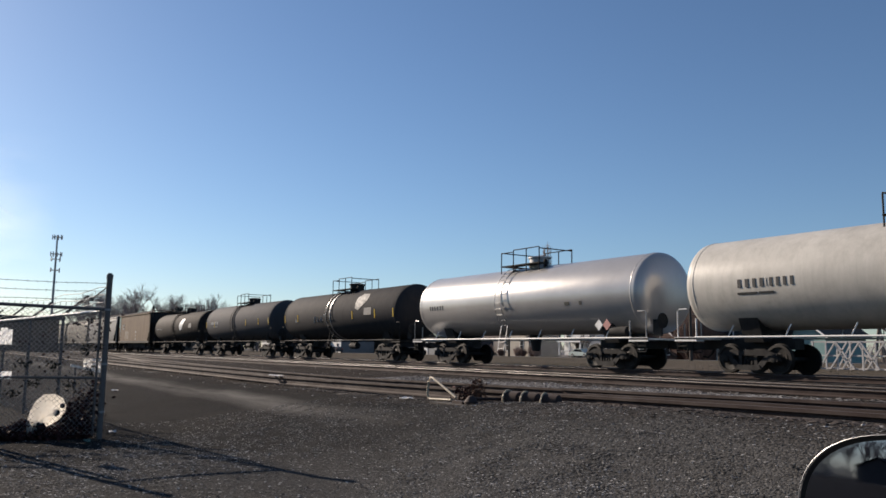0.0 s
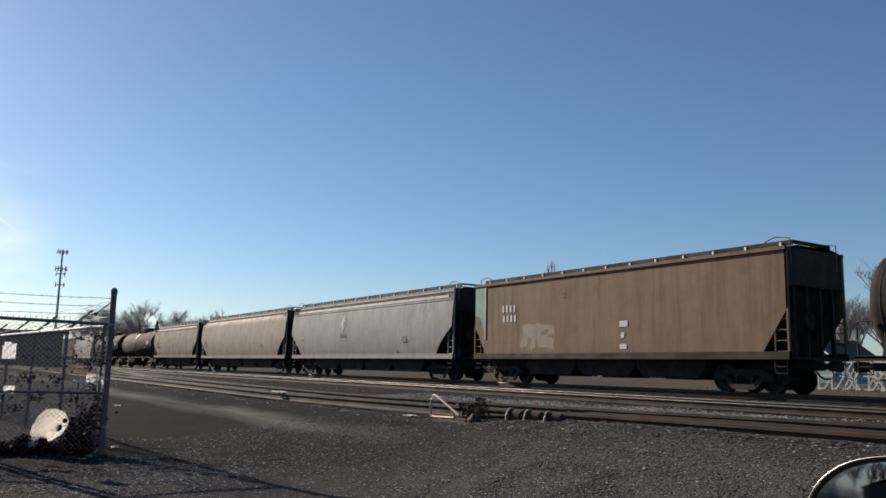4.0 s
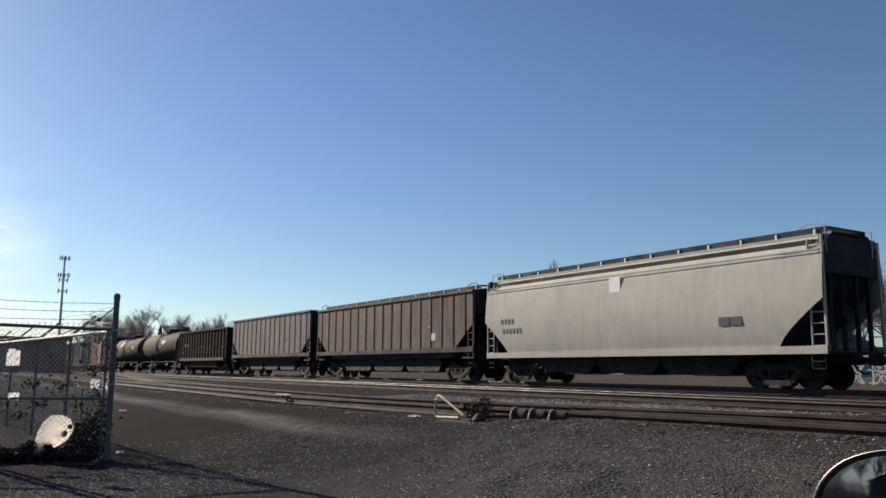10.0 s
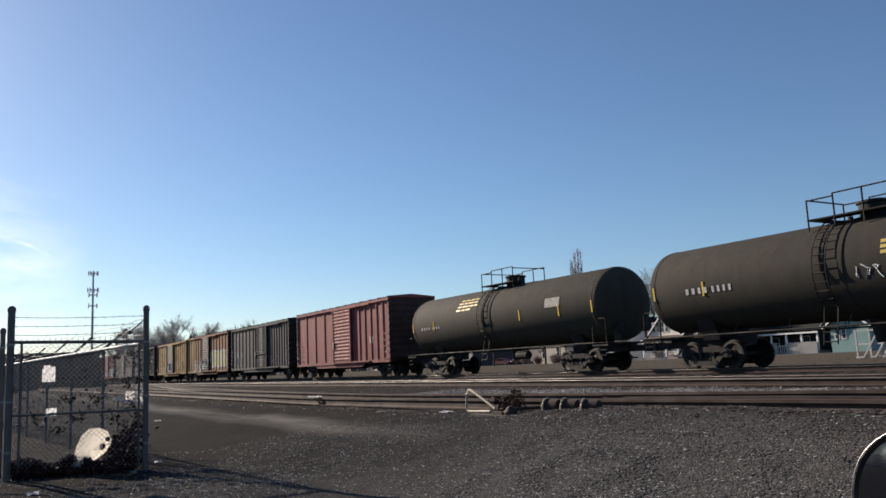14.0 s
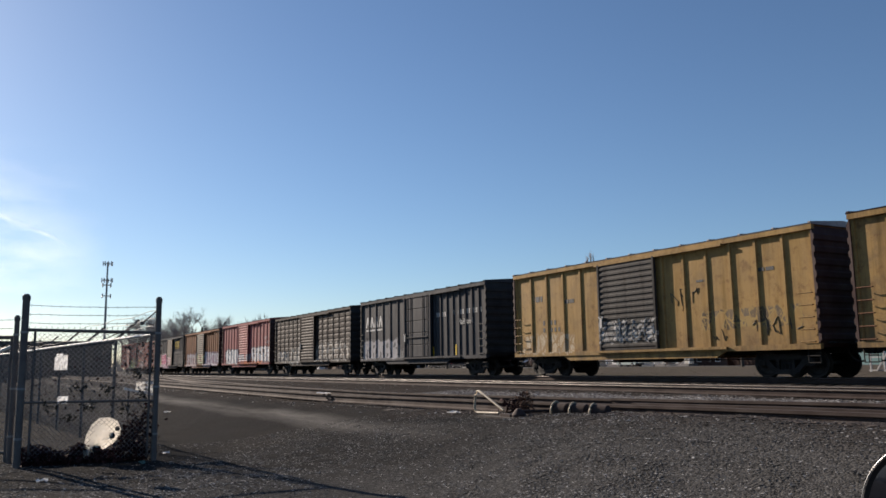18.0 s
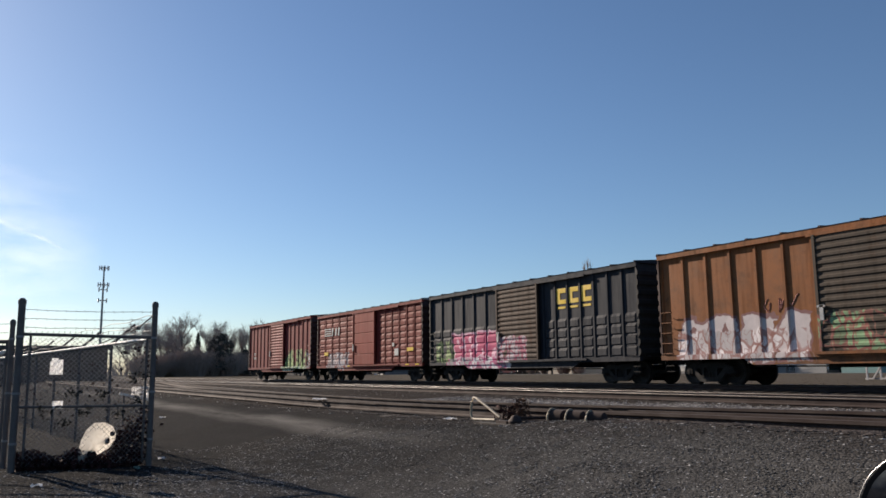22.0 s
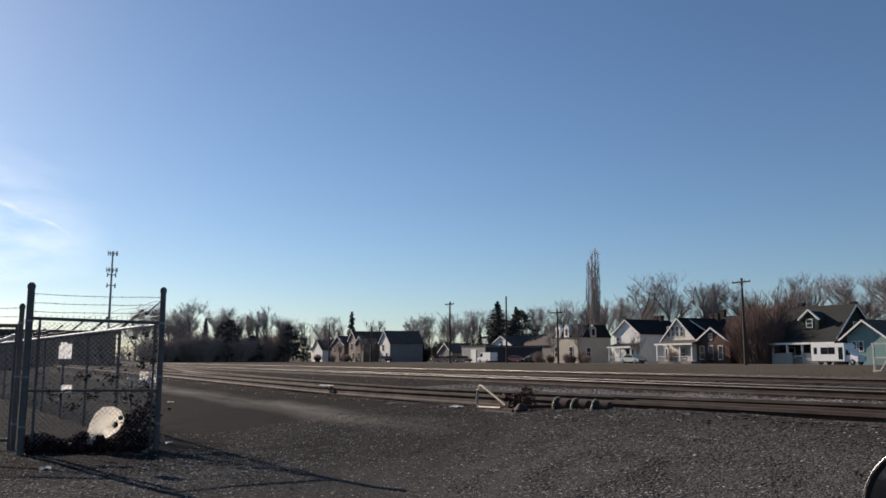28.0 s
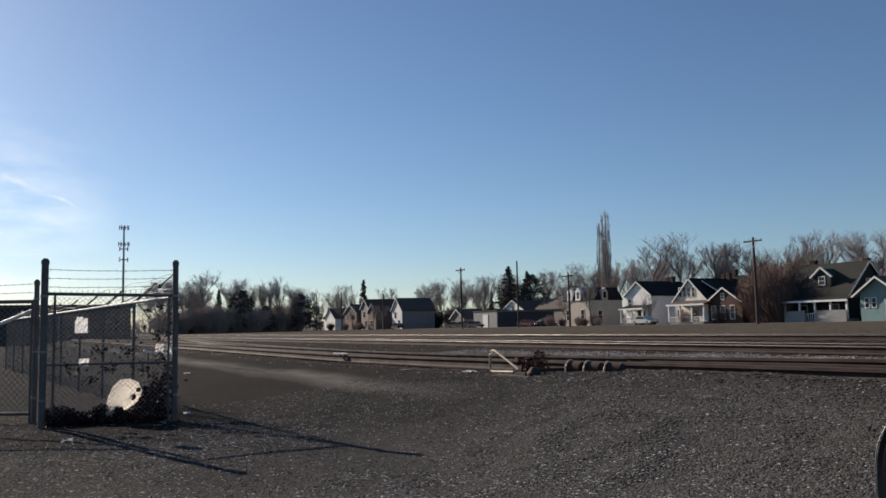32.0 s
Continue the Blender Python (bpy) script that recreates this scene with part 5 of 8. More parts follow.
        part("door_handle", Shape().box(d0 + 0.12, d0 + 0.24, y + g * 0.08, y + g * 0.13, 1.9, 2.35).box(d0 + 0.05, d0 + 0.30, y + g * 0.1, y + g * 0.13, 2.28, 2.34), GALV if g < 0 else door_mat, dr)
        part("door_track", Shape().box(d0 - 0.2, min(h - 0.2, d1 + w), g * 1.64 - 0.03, g * 1.64 + 0.03, H - 0.23, H - 0.14), mat, car)
        part("door_track", Shape().box(d0 - 0.2, min(h - 0.2, d1 + w), g * 1.64 - 0.05, g * 1.64 + 0.05, sill + 0.07, sill + 0.15), mat, car)
    # ends, ladders, roof
    for e in (-1, 1):
        pf = [(e * (h - 0.06), sill + 0.05)]
        for i in range(9):
            z = sill + 0.35 + i * (H - sill - 0.75) / 8
            pf += [(e * h, z - 0.12), (e * (h + 0.045), z - 0.07), (e * (h + 0.045), z + 0.07), (e * h, z + 0.12)]
        pf.append((e * (h - 0.06), H - 0.05))
        q = Shape().prism(pf if e > 0 else pf[::-1], -1.58, 1.58)
        part("end_wall", q, end_mat, car)
        for y in (-1.635, 1.635):
            for i in range(5):
                part("ladder_rung", rung_of(mat), None, car, m=pose(e * (h - 0.36), y, sill + 0.22 + 0.36 * i, 0, 0, 0 if y < 0 else 180))
        part("end_platform", Shape().box(e * (h + 0.15) - 0.12, e * (h + 0.15) + 0.12, -1.3, 1.3, 1.02, 1.07), STEEL_BLACK, car)
        add_truck(car, e * (h - 1.65), at14)
    q = Shape().prism_x([(-1.60, H - 0.02), (-1.62, H + 0.02), (0, H + 0.14), (1.62, H + 0.02), (1.60, H - 0.02)], -h - 0.02, h + 0.02)
    for i in range(13):
        x = -h + 0.05 + (L - 0.1) * i / 12
        q.prism_x([(-1.62, H + 0.02), (0, H + 0.14), (1.62, H + 0.02), (1.62, H + 0.06), (0, H + 0.19), (-1.62, H + 0.06)], x - 0.04, x + 0.04)
    part("roof", q, roof_mat, car)
    part("air_tank", COIL, None, car, m=pose(1.2, -0.85, 0.72))
    part("brake_rod", Shape().box(-h + 3, h - 3, -0.5, -0.46, 0.58, 0.62).box(-1.6, -1.3, -1.2, 1.2, 0.55, 0.75), STEEL_BLACK, car)
    add_gear(car, L, gap, sill + 0.1)
    add_steps(car, h, sill + 0.02)
    return car


def bp(name, col, seed, grime=0.45, rust=0.2, tags=(), second=None, fade=0.3):
    return paint(name, col, fade, grime, rust, 0.68, tags=tags, seed=seed, second=second, spec=0.18)


GW, GK = (0.80, 0.80, 0.78), (0.05, 0.05, 0.05)
DOOR_DARK = bp("dark_door_paint", (0.0456, 0.0441, 0.0426), 30, 0.4, 0.1, ((-2.2, 2.0, 1.3, 2.2, (0.45, 0.45, 0.44), (0.06, 0.06, 0.06), 0.4),))
# car-end colours, darkened for the ends' shade; the red also covers two roofs
RED_DARKENED = worn("darkened_oxide", (0.045, 0.017, 0.014), 0.75)
BLACK_SHADED_END = worn("shaded_black_end", (0.013, 0.013, 0.013), 0.75)
b17 = boxcar("faded rose-red boxcar with a corrugated door", -57.37, -42.09, 4.66, bp("rose_red_boxcar", (0.25, 0.082, 0.079), 17, 0.3, 0.12), (-50.36, -47.5), 1.3, (4, 6), seed=17, end_mat=RED_DARKENED)
bars(b17, 4.75, 2.05, (0.5,), 0.4, LETTER_WHITE, -1.475, name="panel_mark", label="white framed notice")
b18 = boxcar("weathered dark grey boxcar with a plug door", -74.78, -59.26, 4.6, bp("dark_grey_boxcar", (0.0471, 0.0502, 0.0547), 18, 0.4, 0.1, ((-7.2, -4.2, 1.2, 2.6, (0.2, 0.2, 0.2), (0.07, 0.07, 0.07), 0.6),)), (-67.4, -64.4), 1.3, (7, 8), plug=True, seed=18, end_mat=BLACK_SHADED_END)
b19 = boxcar("rusty orange boxcar with one yellow end and sprayed letters", -91.9, -76.1, 4.66, bp("rusty_orange_boxcar", (0.335, 0.208, 0.075), 19, 0.75, 0.6, ((-5.4, -1.6, 1.0, 2.3, GW, GK, 0.8), (1.4, 7.2, 1.3, 3.0, (0.42, 0.43, 0.20), (0.5, 0.5, 0.5), 1.2)), (-5.4, (0.25, 0.098, 0.042))), (-85.63, -82.9), 1.2, (6, 6), door_mat=DOOR_DARK, roof_mat=RED_DARKENED, end_mat=RED_DARKENED, seed=19)
b20 = boxcar("mustard yellow boxcar with a dark grey door", -108.54, -93.04, 4.58, bp("mustard_boxcar", (0.345, 0.215, 0.077), 20, 0.42, 0.5, ((-7.4, -3.6, 0.95, 1.9, (0.5, 0.42, 0.3), (0.3, 0.2, 0.1), 0.5), (3.2, 7.2, 1.6, 2.3, (0.12, 0.1, 0.08), (0.35, 0.24, 0.09), 0.4))), (-102.61, -99.5), 1.3, (5, 6), door_mat=DOOR_DARK, end_mat=RED_DARKENED, roof_mat=ROOF_GALV, seed=20)
for x, z, ws, hh in ((-6.6, 3.25, (0.22, 0.05, 0.3, 0.22), 0.24), (-4.2, 3.05, (0.3, 0.3), 0.16), (-5.7, 2.2, (0.2, 0.2, 0.2, 0.2), 0.2), (-5.7, 1.9, (0.2, 0.2, 0.2, 0.2, 0.2), 0.18), (3.1, 3.25, (0.3, 0.2), 0.08), (5.6, 3.35, (0.3, 0.3), 0.12)):
    bars(b20, x, z, ws, hh, LETTER_BLACK, -1.475)
scrawl(b20, 1.7, 3.4, 2.3, 3.1, 3, 21, LETTER_BLACK, on_side(-1.476), 0.014)
scrawl(b20, 5.2, 7.2, 1.3, 1.9, 5, 22, LETTER_BLACK, on_side(-1.476), 0.014)
scrawl(b20, 3.6, 4.8, 1.2, 1.6, 3, 23, LETTER_BLACK, on_side(-1.476), 0.01)
scrawl(b20, -0.9, 1.3, 1.2, 2.2, 6, 24, LETTER_WHITE, on_side(-1.672), 0.02)
scrawl(b19, -1.1, 1.2, 1.15, 2.3, 5, 25, LETTER_WHITE, on_side(-1.672), 0.022)
b21 = boxcar("charcoal black boxcar with white railroad lettering", -125.82, -110.96, 4.60, bp("charcoal_boxcar", (0.035, 0.038, 0.045), 21, 0.13, 0.04, ((-7.2, -2.2, 0.9, 2.2, (0.36, 0.355, 0.37), (0.10, 0.10, 0.11), 1.1), (-2.4, -1.2, 0.95, 1.9, (0.3, 0.3, 0.3), (0.06, 0.06, 0.06), 0.4))), (-119.53, -116.4), 1.6, (6, 8), plug=True, end_mat=BLACK_SHADED_END, seed=21)
for x0 in (-6.75, -6.1, -5.5, -4.85):
    part("emblem_stroke", Shape().bar((x0, -1.478, 2.95), (x0 + 0.2, -1.478, 3.6), 0.012, 0.16), LETTER_WHITE, b21, "bold white emblem stroke")
    part("emblem_stroke", Shape().bar((x0 + 0.2, -1.481, 3.6), (x0 + 0.42, -1.481, 2.95), 0.012, 0.16), LETTER_WHITE, b21, "bold white emblem stroke")
part("emblem_bar", Shape().box(-6.8, -4.4, -1.484, -1.472, 2.72, 2.82), LETTER_WHITE, b21)
for x, z, ws in ((2.15, 3.12, (0.2, 0.16, 0.16, 0.16, 0.07, 0.07, 0.16, 0.16)), (4.15, 3.16, (0.17,)), (4.65, 3.14, (0.2, 0.16, 0.16, 0.16, 0.16, 0.14)), (6.05, 3.14, (0.2, 0.07, 0.16, 0.16, 0.12))):
    bars(b21, x, z, ws, 0.24, LETTER_WHITE, -1.475, 0.05)
word = bpy.data.curves.new("railroad_lettering", "FONT")
word.body, word.size, word.extrude = "Railroad", 0.42, 0.003
word.materials.append(LETTER_WHITE)
wo = new("railroad_lettering", word)
wo.parent = b21
wo.matrix_basis = pose(4.75, -1.51, 2.62, 90, 0, 0)
for x, z in ((1.95, 1.0), (4.35, 1.05), (6.62, 1.72), (6.62, 1.12)):
    part("reflector", Shape().box(x, x + 0.12, -1.486, -1.472, z, z + 0.55), YELLOW, b21, "yellow reflector strip")
b22 = boxcar("dark brown-grey beaded boxcar with scribbled sides", -143.24, -127.53, 4.52, bp("brown_grey_boxcar", (0.0319, 0.0245, 0.0222), 22, 0.26, 0.25, ((-4.4, -1.6, 0.8, 2.2, (0.55, 0.54, 0.50), (0.09, 0.08, 0.07), 0.7), (-7.4, -4.6, 0.9, 1.9, (0.16, 0.15, 0.14), (0.4, 0.39, 0.36), 0.6), (1.4, 7.4, 0.95, 2.4, (0.11, 0.085, 0.07), (0.44, 0.42, 0.38), 0.75))), (-137.0, -134.1), 1.5, (6, 6), beads=True, end_mat=BLACK_SHADED_END, seed=22)
b23 = boxcar("faded red boxcar with large white sprayed letters", -160.2, -144.77, 4.70, bp("faded_red_boxcar", (0.289, 0.0874, 0.0874), 23, 0.25, 0.12, ((-6.6, -2.0, 0.9, 2.4, GW, (0.12, 0.12, 0.13), 1.0), (2.2, 7.5, 0.95, 2.45, GW, (0.16, 0.14, 0.14), 1.1), (-1.9, 1.9, 1.2, 1.9, (0.25, 0.32, 0.4), (0.4, 0.4, 0.42), 0.8), (-0.6, 6.0, 0.75, 1.2, (0.5, 0.14, 0.03), (0.3, 0.08, 0.03), 0.8))), (-154.13, -151.02), 1.5, (6, 6), end_mat=RED_DARKENED, seed=23)
b24 = boxcar("orange-brown boxcar with a dark slatted door and white graffiti", -177.39, -161.63, 4.62, bp("orange_brown_boxcar", (0.255, 0.1, 0.038), 24, 0.5, 0.45, ((-7.0, -1.9, 0.7, 2.3, (0.62, 0.57, 0.57), (0.22, 0.12, 0.12), 1.2), (-7.2, -2.0, 0.75, 1.9, (0.76, 0.72, 0.72), (0.3, 0.14, 0.12), 0.55), (1.3, 7.5, 0.7, 2.35, (0.60, 0.56, 0.58), (0.2, 0.14, 0.2), 1.05), (1.5, 7.5, 0.75, 2.0, (0.74, 0.72, 0.74), (0.34, 0.2, 0.26), 0.6))), (-171.06, -167.8), 1.3, (6, 7), door_mat=bp("brown_door_paint", (0.0722, 0.057, 0.0441), 31, 0.4, 0.2, ((-2.4, 2.4, 1.0, 2.2, (0.25, 0.4, 0.22), (0.3, 0.12, 0.1), 0.5),)), roof_mat=RED_DARKENED, end_mat=RED_DARKENED, seed=24)
b25 = boxcar("black boxcar with yellow emblem and pink graffiti", -194.4, -178.47, 4.55, bp("blue_black_boxcar", (0.022, 0.026, 0.034), 25, 0.12, 0.03, ((-7.4, -5.0, 1.0, 2.2, (0.3, 0.42, 0.16), (0.08, 0.09, 0.06), 0.5), (-5.6, -0.2, 1.15, 2.5, (0.50, 0.07, 0.17), (0.75, 0.45, 0.55), 1.1), (-6.2, -0.4, 0.68, 1.25, (0.78, 0.76, 0.78), (0.5, 0.12, 0.25), 0.9))), (-187.81, -184.6), 1.3, (6, 7), door_mat=bp("rust_streaked_door", (0.0646, 0.0418, 0.0289), 32, 0.3, 0.5, ((-2.0, 1.0, 1.0, 2.2, (0.5, 0.45, 0.48), (0.35, 0.08, 0.14), 0.5),)), end_mat=BLACK_SHADED_END, seed=25, low_beads=True)
for x0 in (3.02, 3.84, 4.66):
    part("emblem", Shape().prism([(x0, 3.32), (x0 + 0.6, 3.32), (x0 + 0.6, 3.5), (x0 + 0.22, 3.5), (x0 + 0.22, 3.78), (x0 + 0.6, 3.78), (x0 + 0.6, 3.98), (x0, 3.98)], -1.484, -1.472), YELLOW, b25, "bold yellow emblem block")
    part("emblem_bar", Shape().box(x0 + 0.04, x0 + 0.56, -1.484, -1.472, 3.12, 3.21), YELLOW, b25)
b26 = boxcar("oxide red beaded boxcar with a smooth plug door", -211.03, -195.27, 4.54, bp("oxide_red_boxcar", (0.192, 0.031, 0.024), 26, 0.24, 0.15, ((-6.1, -2.4, 0.72, 1.95, (0.42, 0.43, 0.46), (0.2, 0.12, 0.12), 0.6), (-5.6, -3.0, 1.0, 1.6, (0.5, 0.5, 0.52), (0.3, 0.2, 0.2), 0.5))), (-204.56, -201.3), 1.0, (5, 6), beads=True, plug=True, door_mat=bp("smooth_red_door", (0.235, 0.036, 0.024), 33, 0.2, 0.1), end_mat=RED_DARKENED, roof_mat=ROOF_GALV, seed=26, rods=False)
for z in (3.05, 3.2, 3.35, 3.5):
    part("emblem_stripe", Shape().box(-6.6, -5.4, -1.545, -1.53, z, z + 0.07), LETTER_WHITE, b26, "white emblem stripe")
for x0 in (-5.2, -4.6, -4.1):
    part("emblem_stroke", Shape().bar((x0, -1.54, 3.05), (x0 + 0.12, -1.54, 3.58), 0.014, 0.2), LETTER_WHITE, b26, "white emblem stroke")
for x, z, w, hh, mm in ((-6.6, 1.72, 0.7, 0.22, YELLOW), (6.0, 1.72, 0.75, 0.2, YELLOW), (4.1, 2.05, 0.25, 0.2, LETTER_WHITE), (4.4, 1.5, 0.5, 0.4, LETTER_WHITE)):
    part("panel_mark", Shape().box(x, x + w, -1.548, -1.53, z, z + hh), mm, b26)
for x in (-2.4, -0.9, 0.9, 2.6, 4.3, 5.9, 7.1):
    part("sill_mark", Shape().box(x, x + 0.42, -1.612, -1.598, 0.93, 1.0), YELLOW, b26, "worn yellow strip on the sill")
b27 = boxcar("brick red boxcar with green sprayed letters, last of the train", -227.79, -212.42, 4.70, bp("brick_red_boxcar", (0.2, 0.033, 0.0315), 27, 0.25, 0.12, ((1.5, 7.0, 0.8, 2.45, (0.42, 0.60, 0.26), (0.03, 0.05, 0.03), 0.75), (6.7, 7.5, 0.9, 2.1, (0.7, 0.7, 0.72), (0.1, 0.1, 0.1), 0.4), (1.3, 7.2, 0.7, 1.1, (0.6, 0.68, 0.56), (0.10, 0.2, 0.08), 0.6))), (-221.62, -218.3), 1.0, (6, 6), end_mat=RED_DARKENED, seed=27)
bars(b27, -6.4, 2.1, (0.2, 0.0, 0.2), 0.2, LETTER_WHITE, -1.475)
bars(b27, -6.4, 1.75, (0.2, 0.2, 0.2), 0.2, LETTER_WHITE, -1.475)

bars(b23, 6.1, 3.0, (0.16, 0.16, 0.16), 0.26, LETTER_WHITE, -1.475)
bars(b23, 6.3, 2.62, (0.16, 0.16, 0.16, 0.16), 0.24, LETTER_WHITE, -1.475)
scrawl(b18, -6.9, -4.3, 1.2, 2.2, 6, 41, LETTER_WHITE, on_side(-1.476), 0.012)
scrawl(b18, 2.0, 4.6, 1.3, 2.0, 5, 42, LETTER_WHITE, on_side(-1.476), 0.01)
scrawl(b22, -7.0, -5.0, 1.1, 1.9, 5, 43, LETTER_WHITE, on_side(-1.512), 0.014)
scrawl(b24, -3.6, -2.2, 2.2, 2.9, 3, 44, RED_PAPER, on_side(-1.476), 0.014, "thin red sprayed scrawl")
traffic = []
# ---------------------------------------------------------------- fence corner
FENCE = worn("weathered_galvanised_pipe", (0.12, 0.106, 0.098), 0.8, 0.0, scale=6, dirt=(0.07, 0.05, 0.04), dirt_amount=0.5)
WIRE = worn("chain_link_wire", (0.25, 0.25, 0.25), 0.7, 0.0, scale=8)
# darker copy of the wire: backlit shade of the long run in its colour
WIRE_SHADED = worn("shaded_chain_link", (0.12, 0.115, 0.112), 0.8, 0.0, scale=8)
# pale copy of the pipe with sunlight put into its colour
RAIL_SUNLIT = worn("sunlit_top_rail", (0.42, 0.42, 0.41), 0.4, 0.5, scale=6)
PLASTIC = thin_glow_through(worn("dirty_white_plastic", (0.92, 0.89, 0.83), 0.55, scale=6, amount=0.25, dirt=(0.3, 0.23, 0.15), dirt_amount=0.3), 0.75)
PAPER = thin_glow_through(worn("white_paper", (0.85, 0.85, 0.84), 0.8, amount=0.1, dirt_amount=0.1), 0.45)
A, B = Vector((-12.11, 0.49, 0)), Vector((-11.93, 2.17, 0))
FAR = Vector((-34.0, 0.15, 0))


def fence_post(p, h, r, label):
    t = thing("fence_post", label, "fence post", Matrix.Translation((p.x, p.y, ground_z(p.x, p.y))), group="posts of the yard fence")
    part("pole", Shape().lathe([(-0.2, r), (h - 0.05, r)], "z", (0, 0, 0), 16), FENCE, t, smooth=True)
    part("cap", Shape().lathe([(h - 0.05, r + 0.006), (h, r + 0.006), (h + 0.03, r * 0.6)], "z", (0, 0, 0), 16), FENCE, t, smooth=True)
    for z in (0.35, 1.0, 1.75):
        part("tie_band", Shape().lathe([(z, r + 0.008), (z + 0.03, r + 0.008)], "z", (0, 0, 0), 16), WIRE, t)


fence_post(A, 2.25, 0.046, "tall galvanised corner post of the yard fence")
fence_post(B, 2.25, 0.040, "galvanised end post of the yard fence")
fence_post(Vector((-12.81, 0.42, 0)), 2.01, 0.034, "slim galvanised gate post behind the corner post")


def mesh_panel(a, b, z0, z1, step, r, sag=0.0):
    """Woven diagonal wires between two uprights."""
    d = b - a
    w = math.hypot(d.x, d.y)
    ex = Vector((d.x / w, d.y / w, 0))
    H = z1 - z0
    s = Shape()
    side = Vector((-ex.y, ex.x, 0)) * r * 1.4
    u = -H
    while u < w:
        u0, u1 = max(u, 0.0), min(u + H, w)
        if u1 - u0 > 0.03:
            for flip in (0, 1):
                za = z0 + (u0 - u) if not flip else z1 - (u0 - u)
                zb = z0 + (u1 - u) if not flip else z1 - (u1 - u)
                p, q = a + ex * u0, a + ex * u1
                o = side if flip else -side
                s.tube([(p.x + o.x, p.y + o.y, za), (q.x + o.x, q.y + o.y, zb)], r, 3, caps=False)
        u += step
    return s


def barbed(a, b, n=30, sag=0.02, seed=0, r=0.0035):
    rnd = random.Random(seed)
    a, b = Vector(a), Vector(b)
    s = Shape()
    pts = [a.lerp(b, i / 12) + Vector((0, 0, -sag * math.sin(math.pi * i / 12) + rnd.uniform(-0.004, 0.004))) for i in range(13)]
    s.tube(pts, r, 4)
    k = max(4, int((b - a).length / 0.12))
    for i in range(k):
        p = a.lerp(b, (i + 0.5) / k) + Vector((0, 0, -sag * math.sin(math.pi * (i + 0.5) / k)))
        s.tube([p + Vector((rnd.uniform(-.01, .01), rnd.uniform(-.015, .015), -0.018)), p + Vector((rnd.uniform(-.01, .01), rnd.uniform(-.015, .015), 0.018))], r * 0.8, 3)
    return s


pan = thing("chain_link_fence", "chain-link panel with three strands of barbed wire between two posts", "fence")
part("chain_link", mesh_panel(A + Vector((0, 0.07, 0)), B - Vector((0, 0.05, 0)), 0.06, 1.76, 0.066, 0.0026), WIRE, pan, "woven wire mesh", kind="stuff")
part("top_rail", Shape().tube([(A.x, A.y, 1.80), (B.x, B.y, 1.765)], 0.023, 8), FENCE, pan, smooth=True)
part("mid_rail", Shape().tube([(A.x, A.y, 0.84), (B.x, B.y, 0.82)], 0.018, 8), FENCE, pan, smooth=True)
part("stretch_bar", Shape().tube([(A.x, A.y + 0.13, 0.1), (A.x, A.y + 0.13, 1.8)], 0.016, 6), FENCE, pan)
part("stretch_bar", Shape().tube([(B.x, B.y - 0.09, 0.05), (B.x, B.y - 0.09, 1.77)], 0.016, 6), FENCE, pan)
tips = Shape()
for i in range(24):
    p = A.lerp(B, (i + 0.7) / 24.5)
    tips.bar((p.x, p.y, 1.78), (p.x, p.y + 0.008, 1.845), 0.007)
part("wire_tips", tips, WIRE, pan, "twisted wire ends above the rail", kind="stuff")
for k, (za, zb) in enumerate(((2.13, 2.13), (2.01, 2.02), (1.89, 1.91))):
    part("barbed_wire", barbed((A.x, A.y, za), (B.x, B.y, zb), sag=0.015, seed=k), WIRE, pan)

# the long run going off along the yard, overgrown, with slanted wire arms
run = thing("chain_link_fence", "long chain-link fence run with slanted barbed wire arms, overgrown", "fence")
dirv = (FAR - B).normalized()
part("chain_link", mesh_panel(B, FAR, 0.06, 1.72, 0.06, 0.0014), WIRE_SHADED, run, "woven wire mesh", kind="stuff")
part("top_rail", Shape().tube([(B.x, B.y, 1.75), (FAR.x, FAR.y, 1.80)], 0.026, 8), RAIL_SUNLIT, run, "sunlit pale top rail", smooth=True)
L_run = (FAR - B).length
nr = 9
for i in range(1, nr + 1):
    p = B + dirv * (L_run * i / nr)
    part("line_post", Shape().tube([(p.x, p.y, -0.1), (p.x, p.y, 1.78)], 0.024, 8), FENCE, run, smooth=True)
    part("wire_arm", Shape().bar((p.x, p.y, 1.76), (p.x + 0.12, p.y + 0.34, 2.08), 0.035), FENCE, run)
for k in range(3):
    f = (k + 0.5) / 3
    a = B + Vector((0.1 * f, 0.0, 1.86 + 0.11 * k))
    b = FAR + Vector((0.12 * f, 0.34 * f, 1.80 + 0.32 * f))
    part("barbed_wire", Shape().tube([a.lerp(b, i / 40) + Vector((0, 0, 0.02 * math.sin(i * 0.5 * math.pi))) for i in range(41)], 0.005, 4), WIRE, run)
part("wire_knot", Shape().lathe([(-0.05, 0.012), (-0.02, 0.03), (0.02, 0.033), (0.05, 0.012)], "x", (B.x - 0.6, B.y - 0.12, 1.93), 7), STEEL_BLACK, run)
part("brace_wire", Shape().tube([(B.x, B.y, 2.10), (B.x - 0.6, B.y - 0.12, 1.93), (B.x - 2.8, B.y - 0.35, 1.78)], 0.010, 5), FENCE, run)

